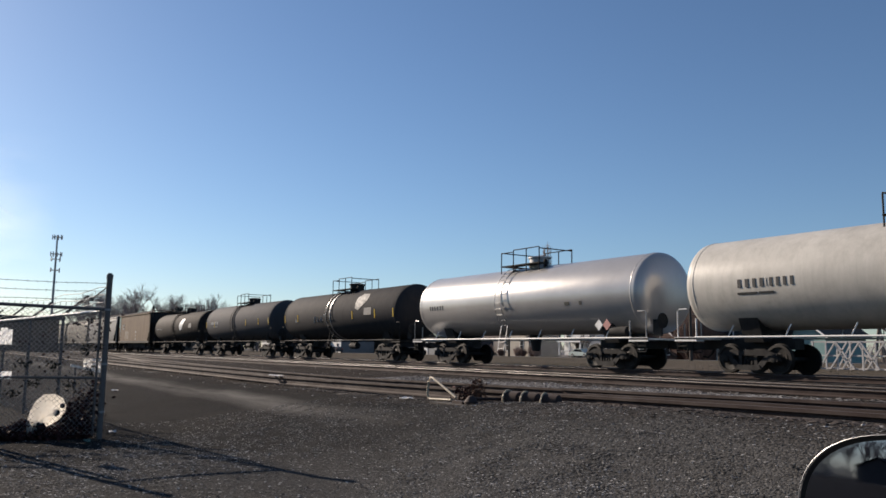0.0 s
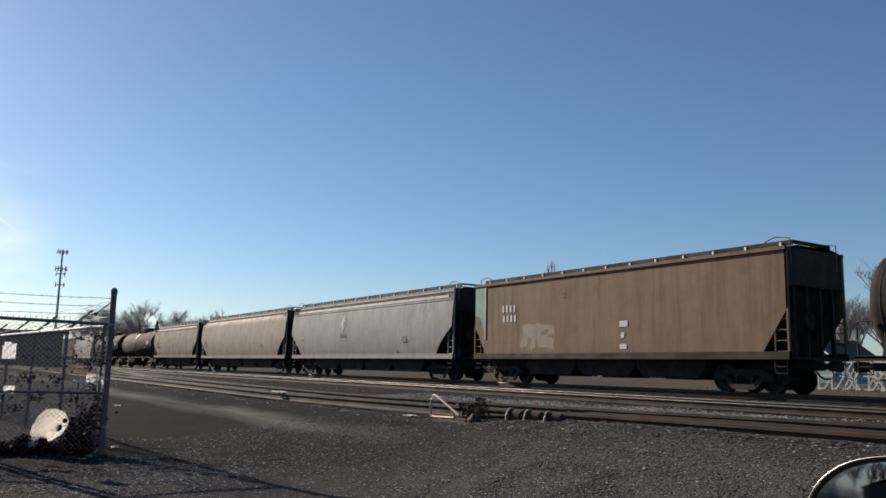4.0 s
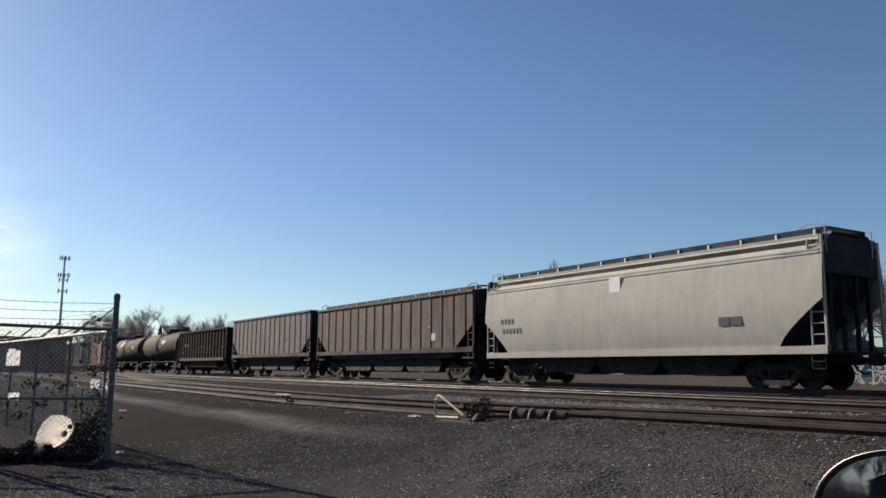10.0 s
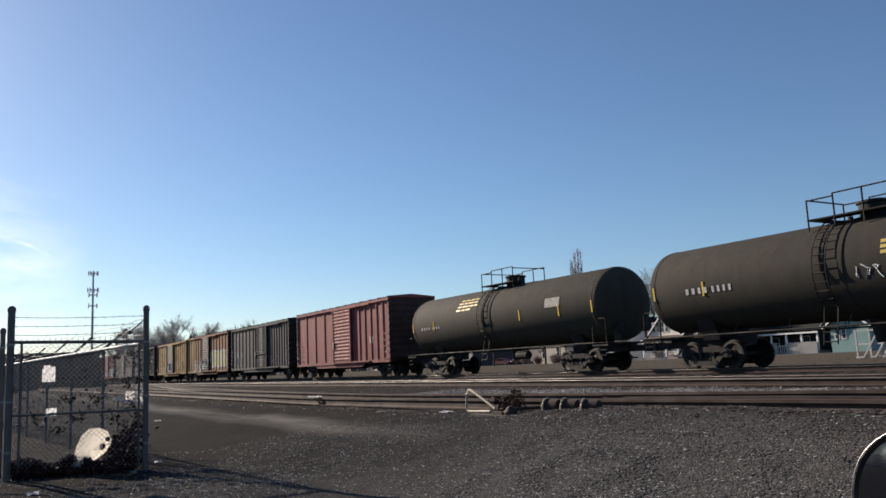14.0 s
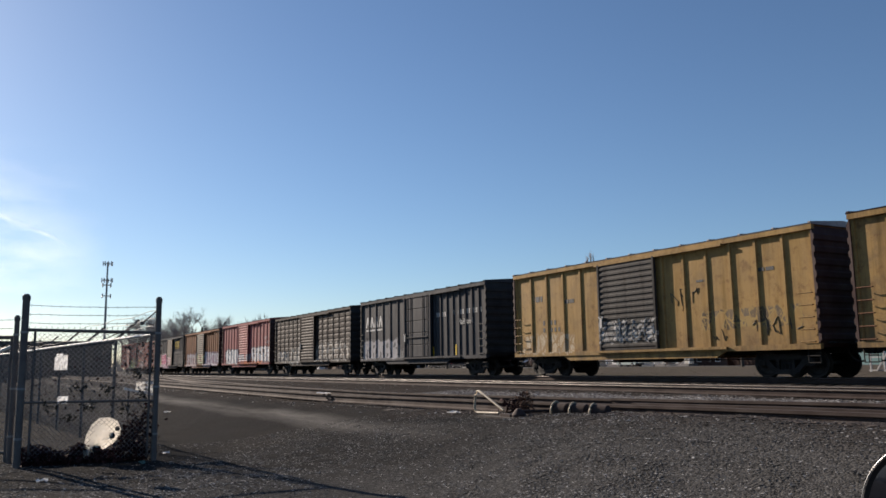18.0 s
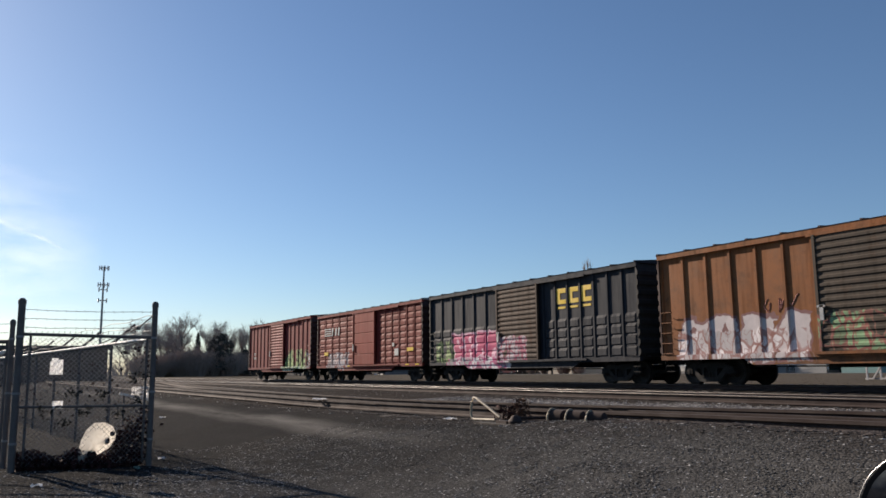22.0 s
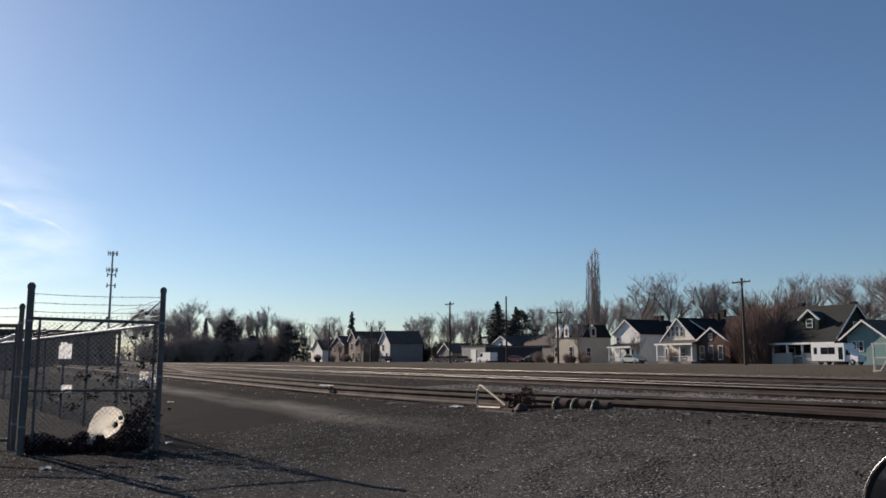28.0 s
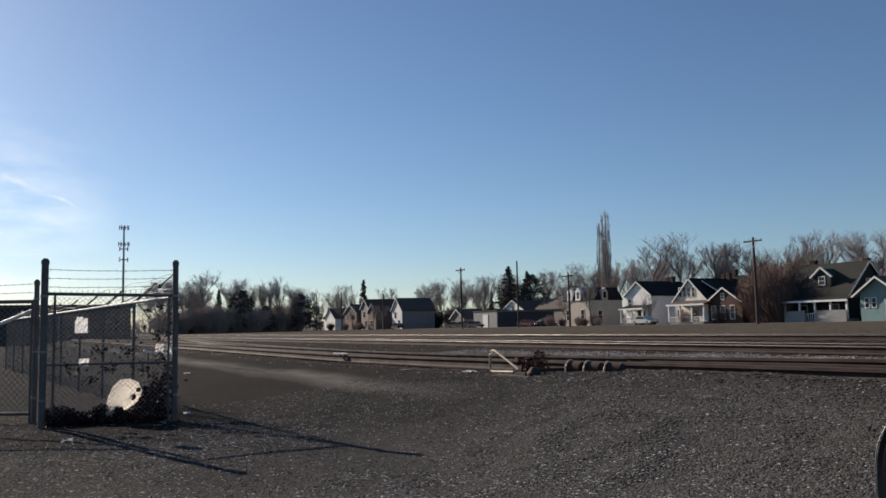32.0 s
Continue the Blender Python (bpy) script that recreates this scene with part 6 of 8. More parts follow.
# gate leaf behind the corner post
gate = thing("yard_gate", "chain-link yard gate leaf with a pale diagonal brace", "gate")
G0, G1 = Vector((-13.0, 0.38, 0)), Vector((-14.6, -1.9, 0))
part("chain_link", mesh_panel(G0, G1, 0.15, 1.72, 0.09, 0.003), WIRE, gate, "woven wire mesh", kind="stuff")
part("top_rail", Shape().tube([(G0.x, G0.y, 1.73), (G1.x, G1.y, 1.76)], 0.028, 8), FENCE, gate, smooth=True)
part("bottom_rail", Shape().tube([(G0.x, G0.y, 0.13), (G1.x, G1.y, 0.13)], 0.026, 8), FENCE, gate, smooth=True)
part("hinge_stile", Shape().tube([(G0.x, G0.y, 0.0), (G0.x, G0.y, 1.75)], 0.026, 8), FENCE, gate, smooth=True)
part("diagonal_brace", Shape().tube([(G0.x, G0.y, 1.60), (G1.x, G1.y, 0.6)], 0.026, 8), WHITE, gate, "white-painted brace", smooth=True)
for k, z in enumerate((1.98, 1.86)):
    part("barbed_wire", barbed((G0.x, G0.y, z), (G1.x, G1.y, z + 0.02), seed=20 + k), WIRE, gate)


# dead vine and leaf litter in the wire
def leaf_mat(name, dark, light):
    n = Nodes(name)
    isl = n.t.nodes.new("ShaderNodeNewGeometry").outputs["Random Per Island"]
    n.bump(n.noise(40, 2), 0.2, 0.01)
    return n.done(n.mix(isl, dark, light), 0.85, spec=0.2)


DEAD = leaf_mat("dead_brown_leaves", (0.009, 0.004, 0.004), (0.062, 0.022, 0.02))
IVY = leaf_mat("dark_ivy_leaves", (0.010, 0.011, 0.008), (0.045, 0.04, 0.028))


def leaves(name, count, place, size, material, seed, label, category="vine"):
    rnd = random.Random(seed)
    s = Shape()
    for _ in range(count):
        p = Vector(place(rnd))
        a = Vector((rnd.gauss(0, 1), rnd.gauss(0, 1), rnd.gauss(0, 1))).normalized()
        b = a.cross(Vector((rnd.gauss(0, 1), rnd.gauss(0, 1), rnd.gauss(0, 1)))).normalized()
        c = a.cross(b) * 0.25
        k = rnd.uniform(*size)
        s.add([tuple(p - a * k), tuple(p + b * k * 0.6 + c * k), tuple(p + a * k), tuple(p - b * k * 0.6 + c * k)], [(0, 1, 2, 3)])
    return tagged(part(name, s, material, None, label), category=category, kind="stuff")


def foot_place(rnd):
    t = rnd.random()
    p = A.lerp(B, 0.03 + 0.95 * t)
    top = 0.20 + 0.06 * math.sin(t * 17) + 0.66 * max(0, t - 0.68) / 0.32
    return p.x - 0.13 + rnd.gauss(0, 0.09), p.y + rnd.uniform(-0.05, 0.08), 0.01 + top * rnd.random() ** 1.25


def high_place(rnd):
    t = 0.5 + 0.5 * rnd.random()
    c = [(0.35, 0.62), (0.5, 0.75), (0.62, 0.98), (0.75, 0.72), (0.88, 0.9), (0.95, 1.25), (0.2, 0.8), (0.42, 1.02), (0.85, 1.2)][rnd.randrange(9)]
    p = A.lerp(B, min(0.98, c[0] + rnd.gauss(0, 0.03)))
    return p.x + rnd.gauss(0, 0.03), p.y, c[1] + rnd.gauss(0, 0.04)


def run_place(rnd):
    p = B + dirv * (L_run * rnd.random() ** 1.6)
    return p.x, p.y + rnd.gauss(0, 0.06), 0.05 + 1.6 * rnd.random() ** 0.9


leaves("vine_thicket", 3400, foot_place, (0.018, 0.05), DEAD, 11, "dead reddish-brown vine leaves heaped at the fence foot")
leaves("vine_tufts", 260, high_place, (0.015, 0.035), IVY, 12, "dark withered leaves caught in the wire mesh")
leaves("vine_cover", 650, run_place, (0.02, 0.045), DEAD, 13, "dark withered creeper covering the long fence")


def bent_sheet(name, label, category, pts, thick, material, smooth=True):
    """A dished sheet of the given outline (across, up), leaning on the wire."""
    s, n = Shape(), len(pts)
    cx, cz = sum(p[0] for p in pts) / n, sum(p[1] for p in pts) / n
    rings = [1.0, 0.8, 0.5, 0.2]
    for face in (0, 1):
        for k in rings:
            for i, (x, z) in enumerate(pts):
                s.v.append((0.05 + 0.10 * (1 - k * k) + thick * face + 0.012 * math.sin(i * 2.1 + k * 9), cx + (x - cx) * k, cz + (z - cz) * k))
    m = len(rings) * n
    for face in (0, 1):
        o = face * m
        for r in range(len(rings) - 1):
            for i in range(n):
                q = (o + r * n + i, o + r * n + (i + 1) % n, o + (r + 1) * n + (i + 1) % n, o + (r + 1) * n + i)
                s.f.append(q if face else q[::-1])
        q = tuple(o + (len(rings) - 1) * n + i for i in range(n))
        s.f.append(q if face else q[::-1])
    for i in range(n):
        s.f.append((i, (i + 1) % n, m + (i + 1) % n, m + i))
    return tagged(part(name, s, material, None, label, smooth), category=category)


sheet = bent_sheet("plastic_sheet", "dented off-white plastic sheet stuck in vines at the fence", "plastic sheet", [(1.35, 0.06), (1.34, 0.22), (1.37, 0.38), (1.43, 0.51), (1.53, 0.60), (1.66, 0.605), (1.76, 0.55), (1.81, 0.44), (1.79, 0.33), (1.70, 0.24), (1.58, 0.17), (1.45, 0.10)], 0.02, PLASTIC)
sheet.matrix_basis = pose(-12.13, -0.06, 0)
for (y, z, w, h) in ((1.68, 0.36, 0.05, 0.045), (1.755, 0.45, 0.035, 0.05), (1.50, 0.20, 0.06, 0.03)):
    part("torn_hole", Shape().lathe([(0.0, w), (0.02, w * 0.8)], "x", (0.125, y, z), 9), STEEL_BLACK, sheet, "dark torn hole")


def scrap(name, label, category, x, y, z, w, h, material, seed, flat=False):
    rnd = random.Random(seed)
    s = Shape()
    n = 5
    for j in range(n + 1):
        for i in range(n + 1):
            u, v = i / n - 0.5, j / n - 0.5
            k = 0.018 * rnd.uniform(-1, 1)
            s.v.append((u * w, v * h, k + 0.02) if flat else (k, u * w, v * h))
    s.f = [(j * (n + 1) + i, j * (n + 1) + i + 1, (j + 1) * (n + 1) + i + 1, (j + 1) * (n + 1) + i) for j in range(n) for i in range(n) if rnd.random() > 0.12]
    o = tagged(part(name, s, material, None, label, m=pose(x, y, z, 0, 0, 0)), category=category)
    return o


scrap("paper_scrap", "torn white paper caught in the wire mesh", "paper", -12.06, 0.92, 1.37, 0.10, 0.22, PAPER, 1)
scrap("paper_scrap", "torn white paper caught in the wire mesh", "paper", -12.05, 1.0, 1.36, 0.06, 0.2, PAPER, 2)
scrap("paper_scrap", "crumpled white scrap hanging in the mesh", "paper", -12.05, 0.99, 0.86, 0.13, 0.10, PAPER, 3)
scrap("plastic_bag", "crumpled white plastic bag lying on the gravel", "litter", -10.42, 0.69, 0.0, 0.16, 0.12, PAPER, 4, True)
scrap("plastic_bag", "pale teal wrapper lying at the fence foot", "litter", -11.5, 1.95, 0.01, 0.16, 0.08, TEAL, 5, True)
scrap("plastic_bag", "small white wrapper beside the end post", "litter", -12.5, 2.45, 0.02, 0.1, 0.1, PAPER, 6, True)
scrap("plastic_bag", "white wrapper lying on the siding ties", "litter", -11.1, 6.55, ground_z(-11.1, 6.55) + 0.02, 0.2, 0.16, PAPER, 7, True)
o = scrap("plastic_bag", "white plastic bag draped over the rusty rail", "litter", -18.2, 7.15, 0.62, 0.5, 0.22, PAPER, 8, True)
scrap("plastic_bag", "small white wrapper far out on the lot", "litter", -22.5, 4.4, ground_z(-22.5, 4.4) + 0.01, 0.18, 0.15, PAPER, 9, True)
brd = thing("board", "pale board propped level behind the end post", "board")
part("plank", Shape().bar((-13.2, 1.93, 0.965), (-13.2, 2.40, 0.86), 0.04, 0.035), WHITE, brd)
part("prop", Shape().bar((-13.25, 2.0, 0.02), (-13.22, 2.0, 0.93), 0.03), FENCE, brd)
part("prop", Shape().bar((-13.25, 2.38, 0.02), (-13.22, 2.36, 0.85), 0.03), FENCE, brd)
scrap("tarpaulin", "crumpled grey-white tarpaulin caught over the propped board", "tarpaulin", -13.24, 2.25, 0.98, 0.28, 0.17, PLASTIC, 10)

# ---------------------------------------------------------------- switch stand and loose iron by the siding
TAN = worn("faded_tan_paint", (0.36, 0.30, 0.21), 0.6, scale=8, dirt=(0.1, 0.06, 0.04), dirt_amount=0.4)
st = thing("switch_stand", "low switch stand with a bent tan throw lever", "switch stand", pose(0.1, 0, 0))
part("throw_lever", Shape().tube([(-9.72, 6.5, 0.60), (-10.08, 6.5, 0.75), (-10.36, 6.5, 0.86), (-10.42, 6.5, 0.86), (-10.47, 6.5, 0.80), (-10.50, 6.5, 0.62), (-10.47, 6.5, 0.56), (-10.40, 6.5, 0.545), (-9.85, 6.5, 0.56)], 0.018, 8), TAN, st, "bent tan steel loop", True)
part("base_plate", Shape().box(-10.2, -9.1, 6.35, 6.6, 0.45, 0.52).box(-9.6, -8.9, 6.6, 6.8, 0.46, 0.53), WOOD_TIE, st)
part("gear_box", Shape().lathe([(0.48, 0.09), (0.56, 0.10), (0.60, 0.07), (0.64, 0.03)], "z", (-9.42, 6.55, 0), 12).box(-9.75, -9.5, 6.45, 6.6, 0.48, 0.56), RUST, st, smooth=True)
part("connecting_rod", Shape().tube([(-9.42, 6.6, 0.6), (-9.42, 7.9, 0.56)], 0.025, 6), RUST, st)
for k, x in enumerate((-8.88, -8.50, -8.10)):
    ring = thing("rail_brace", "rusty half-buried steel drum beside the rail", "rail brace", pose(x, 6.86, 0.62, 0, 0, 14 + 4 * k), group="drums beside the rail")
    part("hoop", Shape().tube([(0, 0.115 * math.cos(radians(a)), 0.115 * math.sin(radians(a))) for a in range(-40, 231, 18)], 0.014, 6), TAN, ring, "pale worn edge of the drum", smooth=True)
    part("drum", Shape().lathe([(0.0, 0.06), (0.01, 0.105), (0.20, 0.10), (0.22, 0.05)], "x", (0, 0, 0), 16), RUST, ring, smooth=True)
jt = thing("rail_joint", "bolted rusty joint bars on the siding rail", "rail joint")
part("joint_bar", Shape().prism_x([(7.205, 0.0), (7.19, 0.02), (7.205, 0.075), (7.24, 0.08), (7.24, 0.0)], -7.5, -6.4), RUST, jt, m=pose(0, 0, siding_z(-7) - 0.135))
for i in range(4):
    part("bolt", Shape().lathe([(7.17, 0.016), (7.20, 0.016)], "y", (-7.35 + 0.27 * i, 0, siding_z(-7) - 0.09), 6), RUST, jt)
gr = thing("guard_rail", "short rusty guard rail laid inside the siding rail", "guard rail")
part("rail", rail_shape([-8.0 + 0.25 * i for i in range(33)], lambda x: 7.45, lambda x: siding_z(x) + 0.015), RUST, gr)
gr2 = thing("guard_rail", "short rusty guard rail laid outside the siding rail", "guard rail")
part("rail", rail_shape([-9.6 + 0.25 * i for i in range(40)], lambda x: 8.52, lambda x: siding_z(x) + 0.02), RUST, gr2)


def weed_place(cx, cy, r, h):
    def f(rnd):
        return cx + rnd.gauss(0, r), cy + rnd.gauss(0, r), ground_z(cx, cy) + 0.02 + h * rnd.random()
    return f


leaves("weed_clump", 160, weed_place(-10.1, 6.95, 0.1, 0.2), (0.02, 0.04), DEAD, 31, "dry brown weeds growing beside the siding rail", "weeds")
WEED = leaf_mat("dry_rust_brown_weed", (0.05, 0.026, 0.018), (0.16, 0.09, 0.06))
leaves("weed_clump", 260, weed_place(-9.66, 6.9, 0.06, 0.3), (0.015, 0.035), WEED, 32, "dry brown weeds growing beside the switch stand", "weeds")

# whitewashed steel frame beyond the tracks
FRAME_WHITE = worn("chalky_white_paint", (0.46, 0.45, 0.44), 0.8, scale=3, amount=0.5, dirt_amount=0.6)
fr = thing("steel_frame", "white-painted lattice steel frame standing on the grass", "steel frame")
fx, fy, fz = -25.25, 40.0, ground_z(-25, 40)
for i in range(6):
    x = fx + i * 1.35
    part("upright", Shape().box(x - 0.04, x + 0.04, fy - 0.04, fy + 0.04, fz, fz + 1.5), FRAME_WHITE, fr)
    part("upright", Shape().box(x - 0.04, x + 0.04, fy + 1.16, fy + 1.24, fz, fz + 1.5), FRAME_WHITE, fr)
for y in (fy, fy + 1.2):
    for z in (0.08, 0.75, 1.46):
        part("rail", Shape().box(fx - 0.1, fx + 6.85, y - 0.035, y + 0.035, fz + z - 0.035, fz + z + 0.035), FRAME_WHITE, fr)
for i in range(10):
    x = fx + 0.35 + i * 0.64
    part("brace", Shape().bar((x, fy - 0.06, fz + 0.06), (x + 0.95 * (1 if i < 3 else (-1) ** i), fy - 0.06, fz + 1.46), 0.075), FRAME_WHITE, fr)
    part("brace", Shape().bar((x + 0.3, fy + 1.2, fz + 0.06), (x + 0.3 + 0.8 * (-1) ** i, fy + 1.2, fz + 1.46), 0.07), FRAME_WHITE, fr)

# ---------------------------------------------------------------- the parked car that the camera sits in: door mirror in view
CAR_PAINT = worn("dark_car_paint", (0.02, 0.021, 0.024), 0.25, 0.3, amount=0.1, dirt_amount=0.1, relief=0.0)
BLACK_PLASTIC = worn("black_mirror_plastic", (0.012, 0.012, 0.013), 0.35, amount=0.1, dirt_amount=0.1, relief=0.05)
CHROME = worn("chrome_edge", (0.28, 0.28, 0.28), 0.4, 1.0, amount=0.05, dirt_amount=0.05, relief=0.0)
MIRROR = worn("mirror_glass", (0.24, 0.262, 0.33), 0.03, 1.0, amount=0.04, dirt_amount=0.06, relief=0.0)
TYRE = worn("tyre_rubber", (0.02, 0.02, 0.02), 0.9)


def ring_between(outer, inner, z0, z1):
    s, n = Shape(), len(outer)
    s.v = [(x, y, z0) for x, y in outer] + [(x, y, z1) for x, y in inner]
    s.f = [(i, (i + 1) % n, n + (i + 1) % n, n + i) for i in range(n)]
    return s


pc = thing("parked_car", "dark parked car with a chrome-edged black door mirror", "car")
aim = Matrix.Translation((-0.3565, 0.7115, 1.1015)) @ look((0, 0, 0), (-0.09, -1.63, 0.125)).to_3x3().to_4x4() @ pose(0, 0, 0, 0, 180, 0)


def oval(a, b, p=2.5, n=64):
    pts = []
    for i in range(n):
        c, s = math.cos(2 * math.pi * i / n), math.sin(2 * math.pi * i / n)
        pts.append((a * math.copysign(abs(c) ** (2 / p), c), b * math.copysign(abs(s) ** (2 / p), s)))
    return pts


o1, o2, o3 = oval(0.118, 0.083), oval(0.1170, 0.0820), oval(0.1135, 0.0785)
shell = ring_between(o1, [(x * 0.98, y * 0.97) for x, y in o1], 0.0, -0.02)
back = ring_between([(x * 0.98, y * 0.97) for x, y in o1], [(x * 0.7, y * 0.7) for x, y in o1], -0.02, -0.07)
shell.add(back.v, back.f)
shell.f.append(tuple(len(shell.v) - len(o1) + i for i in range(len(o1)))[::-1])
part("mirror_housing", shell, BLACK_PLASTIC, pc, m=aim, smooth=True)
part("mirror_edge", Shape().tube([(x, y, 0.003) for x, y in o1 + o1[:1]], 0.00045, 8, caps=False), CHROME, pc, "thin chrome edge", m=aim, smooth=True)
part("mirror_rim", ring_between(o2, o3, 0.002, -0.001), BLACK_PLASTIC, pc, m=aim, smooth=True)
gl = Shape()
gl.v = [(x * 1.005, y * 1.005, -0.0008) for x, y in o3]
gl.f = [tuple(range(len(o3)))]
part("mirror_glass", gl, MIRROR, pc, "flat mirror glass", m=aim)
hull = pose(0.18, -0.48, 0, 0, 0, 60)
part("door_panel", Shape().prism([(-1.9, 0.3), (2.0, 0.3), (2.05, 0.6), (1.2, 0.86), (-1.6, 0.88), (-1.95, 0.7)], 0.62, 0.78), CAR_PAINT, pc, m=hull)
part("far_panel", Shape().prism([(-1.9, 0.3), (2.0, 0.3), (2.05, 0.6), (1.2, 0.86), (-1.6, 0.88), (-1.95, 0.7)], -0.78, -0.62), CAR_PAINT, pc, m=hull)
part("floor_pan", Shape().box(-1.9, 2.0, -0.62, 0.62, 0.28, 0.36), CAR_PAINT, pc, m=hull)
part("bonnet", Shape().prism([(1.15, 0.6), (2.05, 0.55), (2.0, 0.74), (1.2, 0.86)], -0.62, 0.62), CAR_PAINT, pc, m=hull)
for x in (-1.35, 1.45):
    for y in (-0.74, 0.74):
        part("wheel", Shape().lathe([(y - 0.1, 0.2), (y - 0.1, 0.29), (y - 0.07, 0.315), (y + 0.07, 0.315), (y + 0.1, 0.29), (y + 0.1, 0.2)], "y", (x, 0, 0.315), 20), TYRE, pc, m=hull, smooth=True)
part("mirror_arm", Shape().tube([(-0.36, 0.69, 1.09), (-0.25, 0.60, 0.97), (-0.13, 0.51, 0.84)], 0.025, 8), BLACK_PLASTIC, pc)


# ---------------------------------------------------------------- beyond the tracks
FZ = 0.62      # level of the street and the gardens


def plot_wall(name, col, seam=0.0, rough=0.8):
    n = Nodes(name)
    c = n.mix(n.math("MULTIPLY", n.noise(0.7, 5), 0.3), col, tint(col, 0.6))
    if seam:
        xyz = n.node("ShaderNodeSeparateXYZ", Vector=n.co)
        saw = n.math("FRACT", n.math("MULTIPLY", xyz.outputs[2], 1 / seam))
        n.bump(saw, 0.6, 0.02)
        c = n.mix(n.ramp(saw, 0.0, 0.12, 0.35, 0.0), c, tint(col, 0.45))
    return n.done(c, rough, spec=0.15)


W_WHITE = plot_wall("white_clapboard", (0.84, 0.83, 0.80), 0.18)
W_BROWN = plot_wall("dull_brown_siding", (0.17, 0.135, 0.115), 0.2)
W_CREAM = plot_wall("cream_clapboard", (0.78, 0.74, 0.65), 0.18)
W_BEIGE = plot_wall("beige_plaster", (0.46, 0.42, 0.36))
W_BRICK = plot_wall("brown_brick", (0.10, 0.062, 0.05), 0.075)
W_GREEN = plot_wall("dark_green_shingle", (0.035, 0.046, 0.038), 0.2)
W_TEAL = plot_wall("teal_clapboard", (0.21, 0.33, 0.32), 0.18)
W_GREY = plot_wall("grey_siding", (0.26, 0.24, 0.225), 0.2)
W_METAL = plot_wall("pale_metal_siding", (0.30, 0.30, 0.29))
W_BLUE = plot_wall("slate_blue_metal", (0.055, 0.06, 0.07))
ROOF_BLACK = plot_wall("black_shingles", (0.021, 0.020, 0.020), 0.14)
ROOF_GREEN = plot_wall("dark_green_shingles", (0.030, 0.032, 0.029), 0.14)
ROOF_GREY = plot_wall("grey_shingles", (0.10, 0.084, 0.075), 0.14)
TRIM = plot_wall("white_trim", (0.80, 0.79, 0.77))
PANE = worn("dark_window_glass", (0.02, 0.022, 0.025), 0.12, 0.0, amount=0.1, dirt_amount=0.1, relief=0.0)
CHIM = plot_wall("sooty_chimney_brick", (0.07, 0.05, 0.045), 0.08)


def add_window(hs, x, y, z, w, h, face="front"):
    """A framed window on the front (facing -y) or the side (facing +x) of a house."""
    t = 0.10
    if face == "front":
        win = part("window", Shape().box(x - w / 2 - t, x + w / 2 + t, y - 0.07, y + 0.01, z - t, z + h + t), TRIM, hs)
        part("pane", Shape().box(x - w / 2, x + w / 2, y - 0.085, y - 0.05, z, z + h / 2 - 0.03), PANE, win)
        part("pane", Shape().box(x - w / 2, x + w / 2, y - 0.085, y - 0.05, z + h / 2 + 0.03, z + h), PANE, win)
    else:
        win = part("window", Shape().box(y - 0.01, y + 0.07, x - w / 2 - t, x + w / 2 + t, z - t, z + h + t), TRIM, hs)
        part("pane", Shape().box(y + 0.05, y + 0.085, x - w / 2, x + w / 2, z, z + h / 2 - 0.03), PANE, win)
        part("pane", Shape().box(y + 0.05, y + 0.085, x - w / 2, x + w / 2, z + h / 2 + 0.03, z + h), PANE, win)


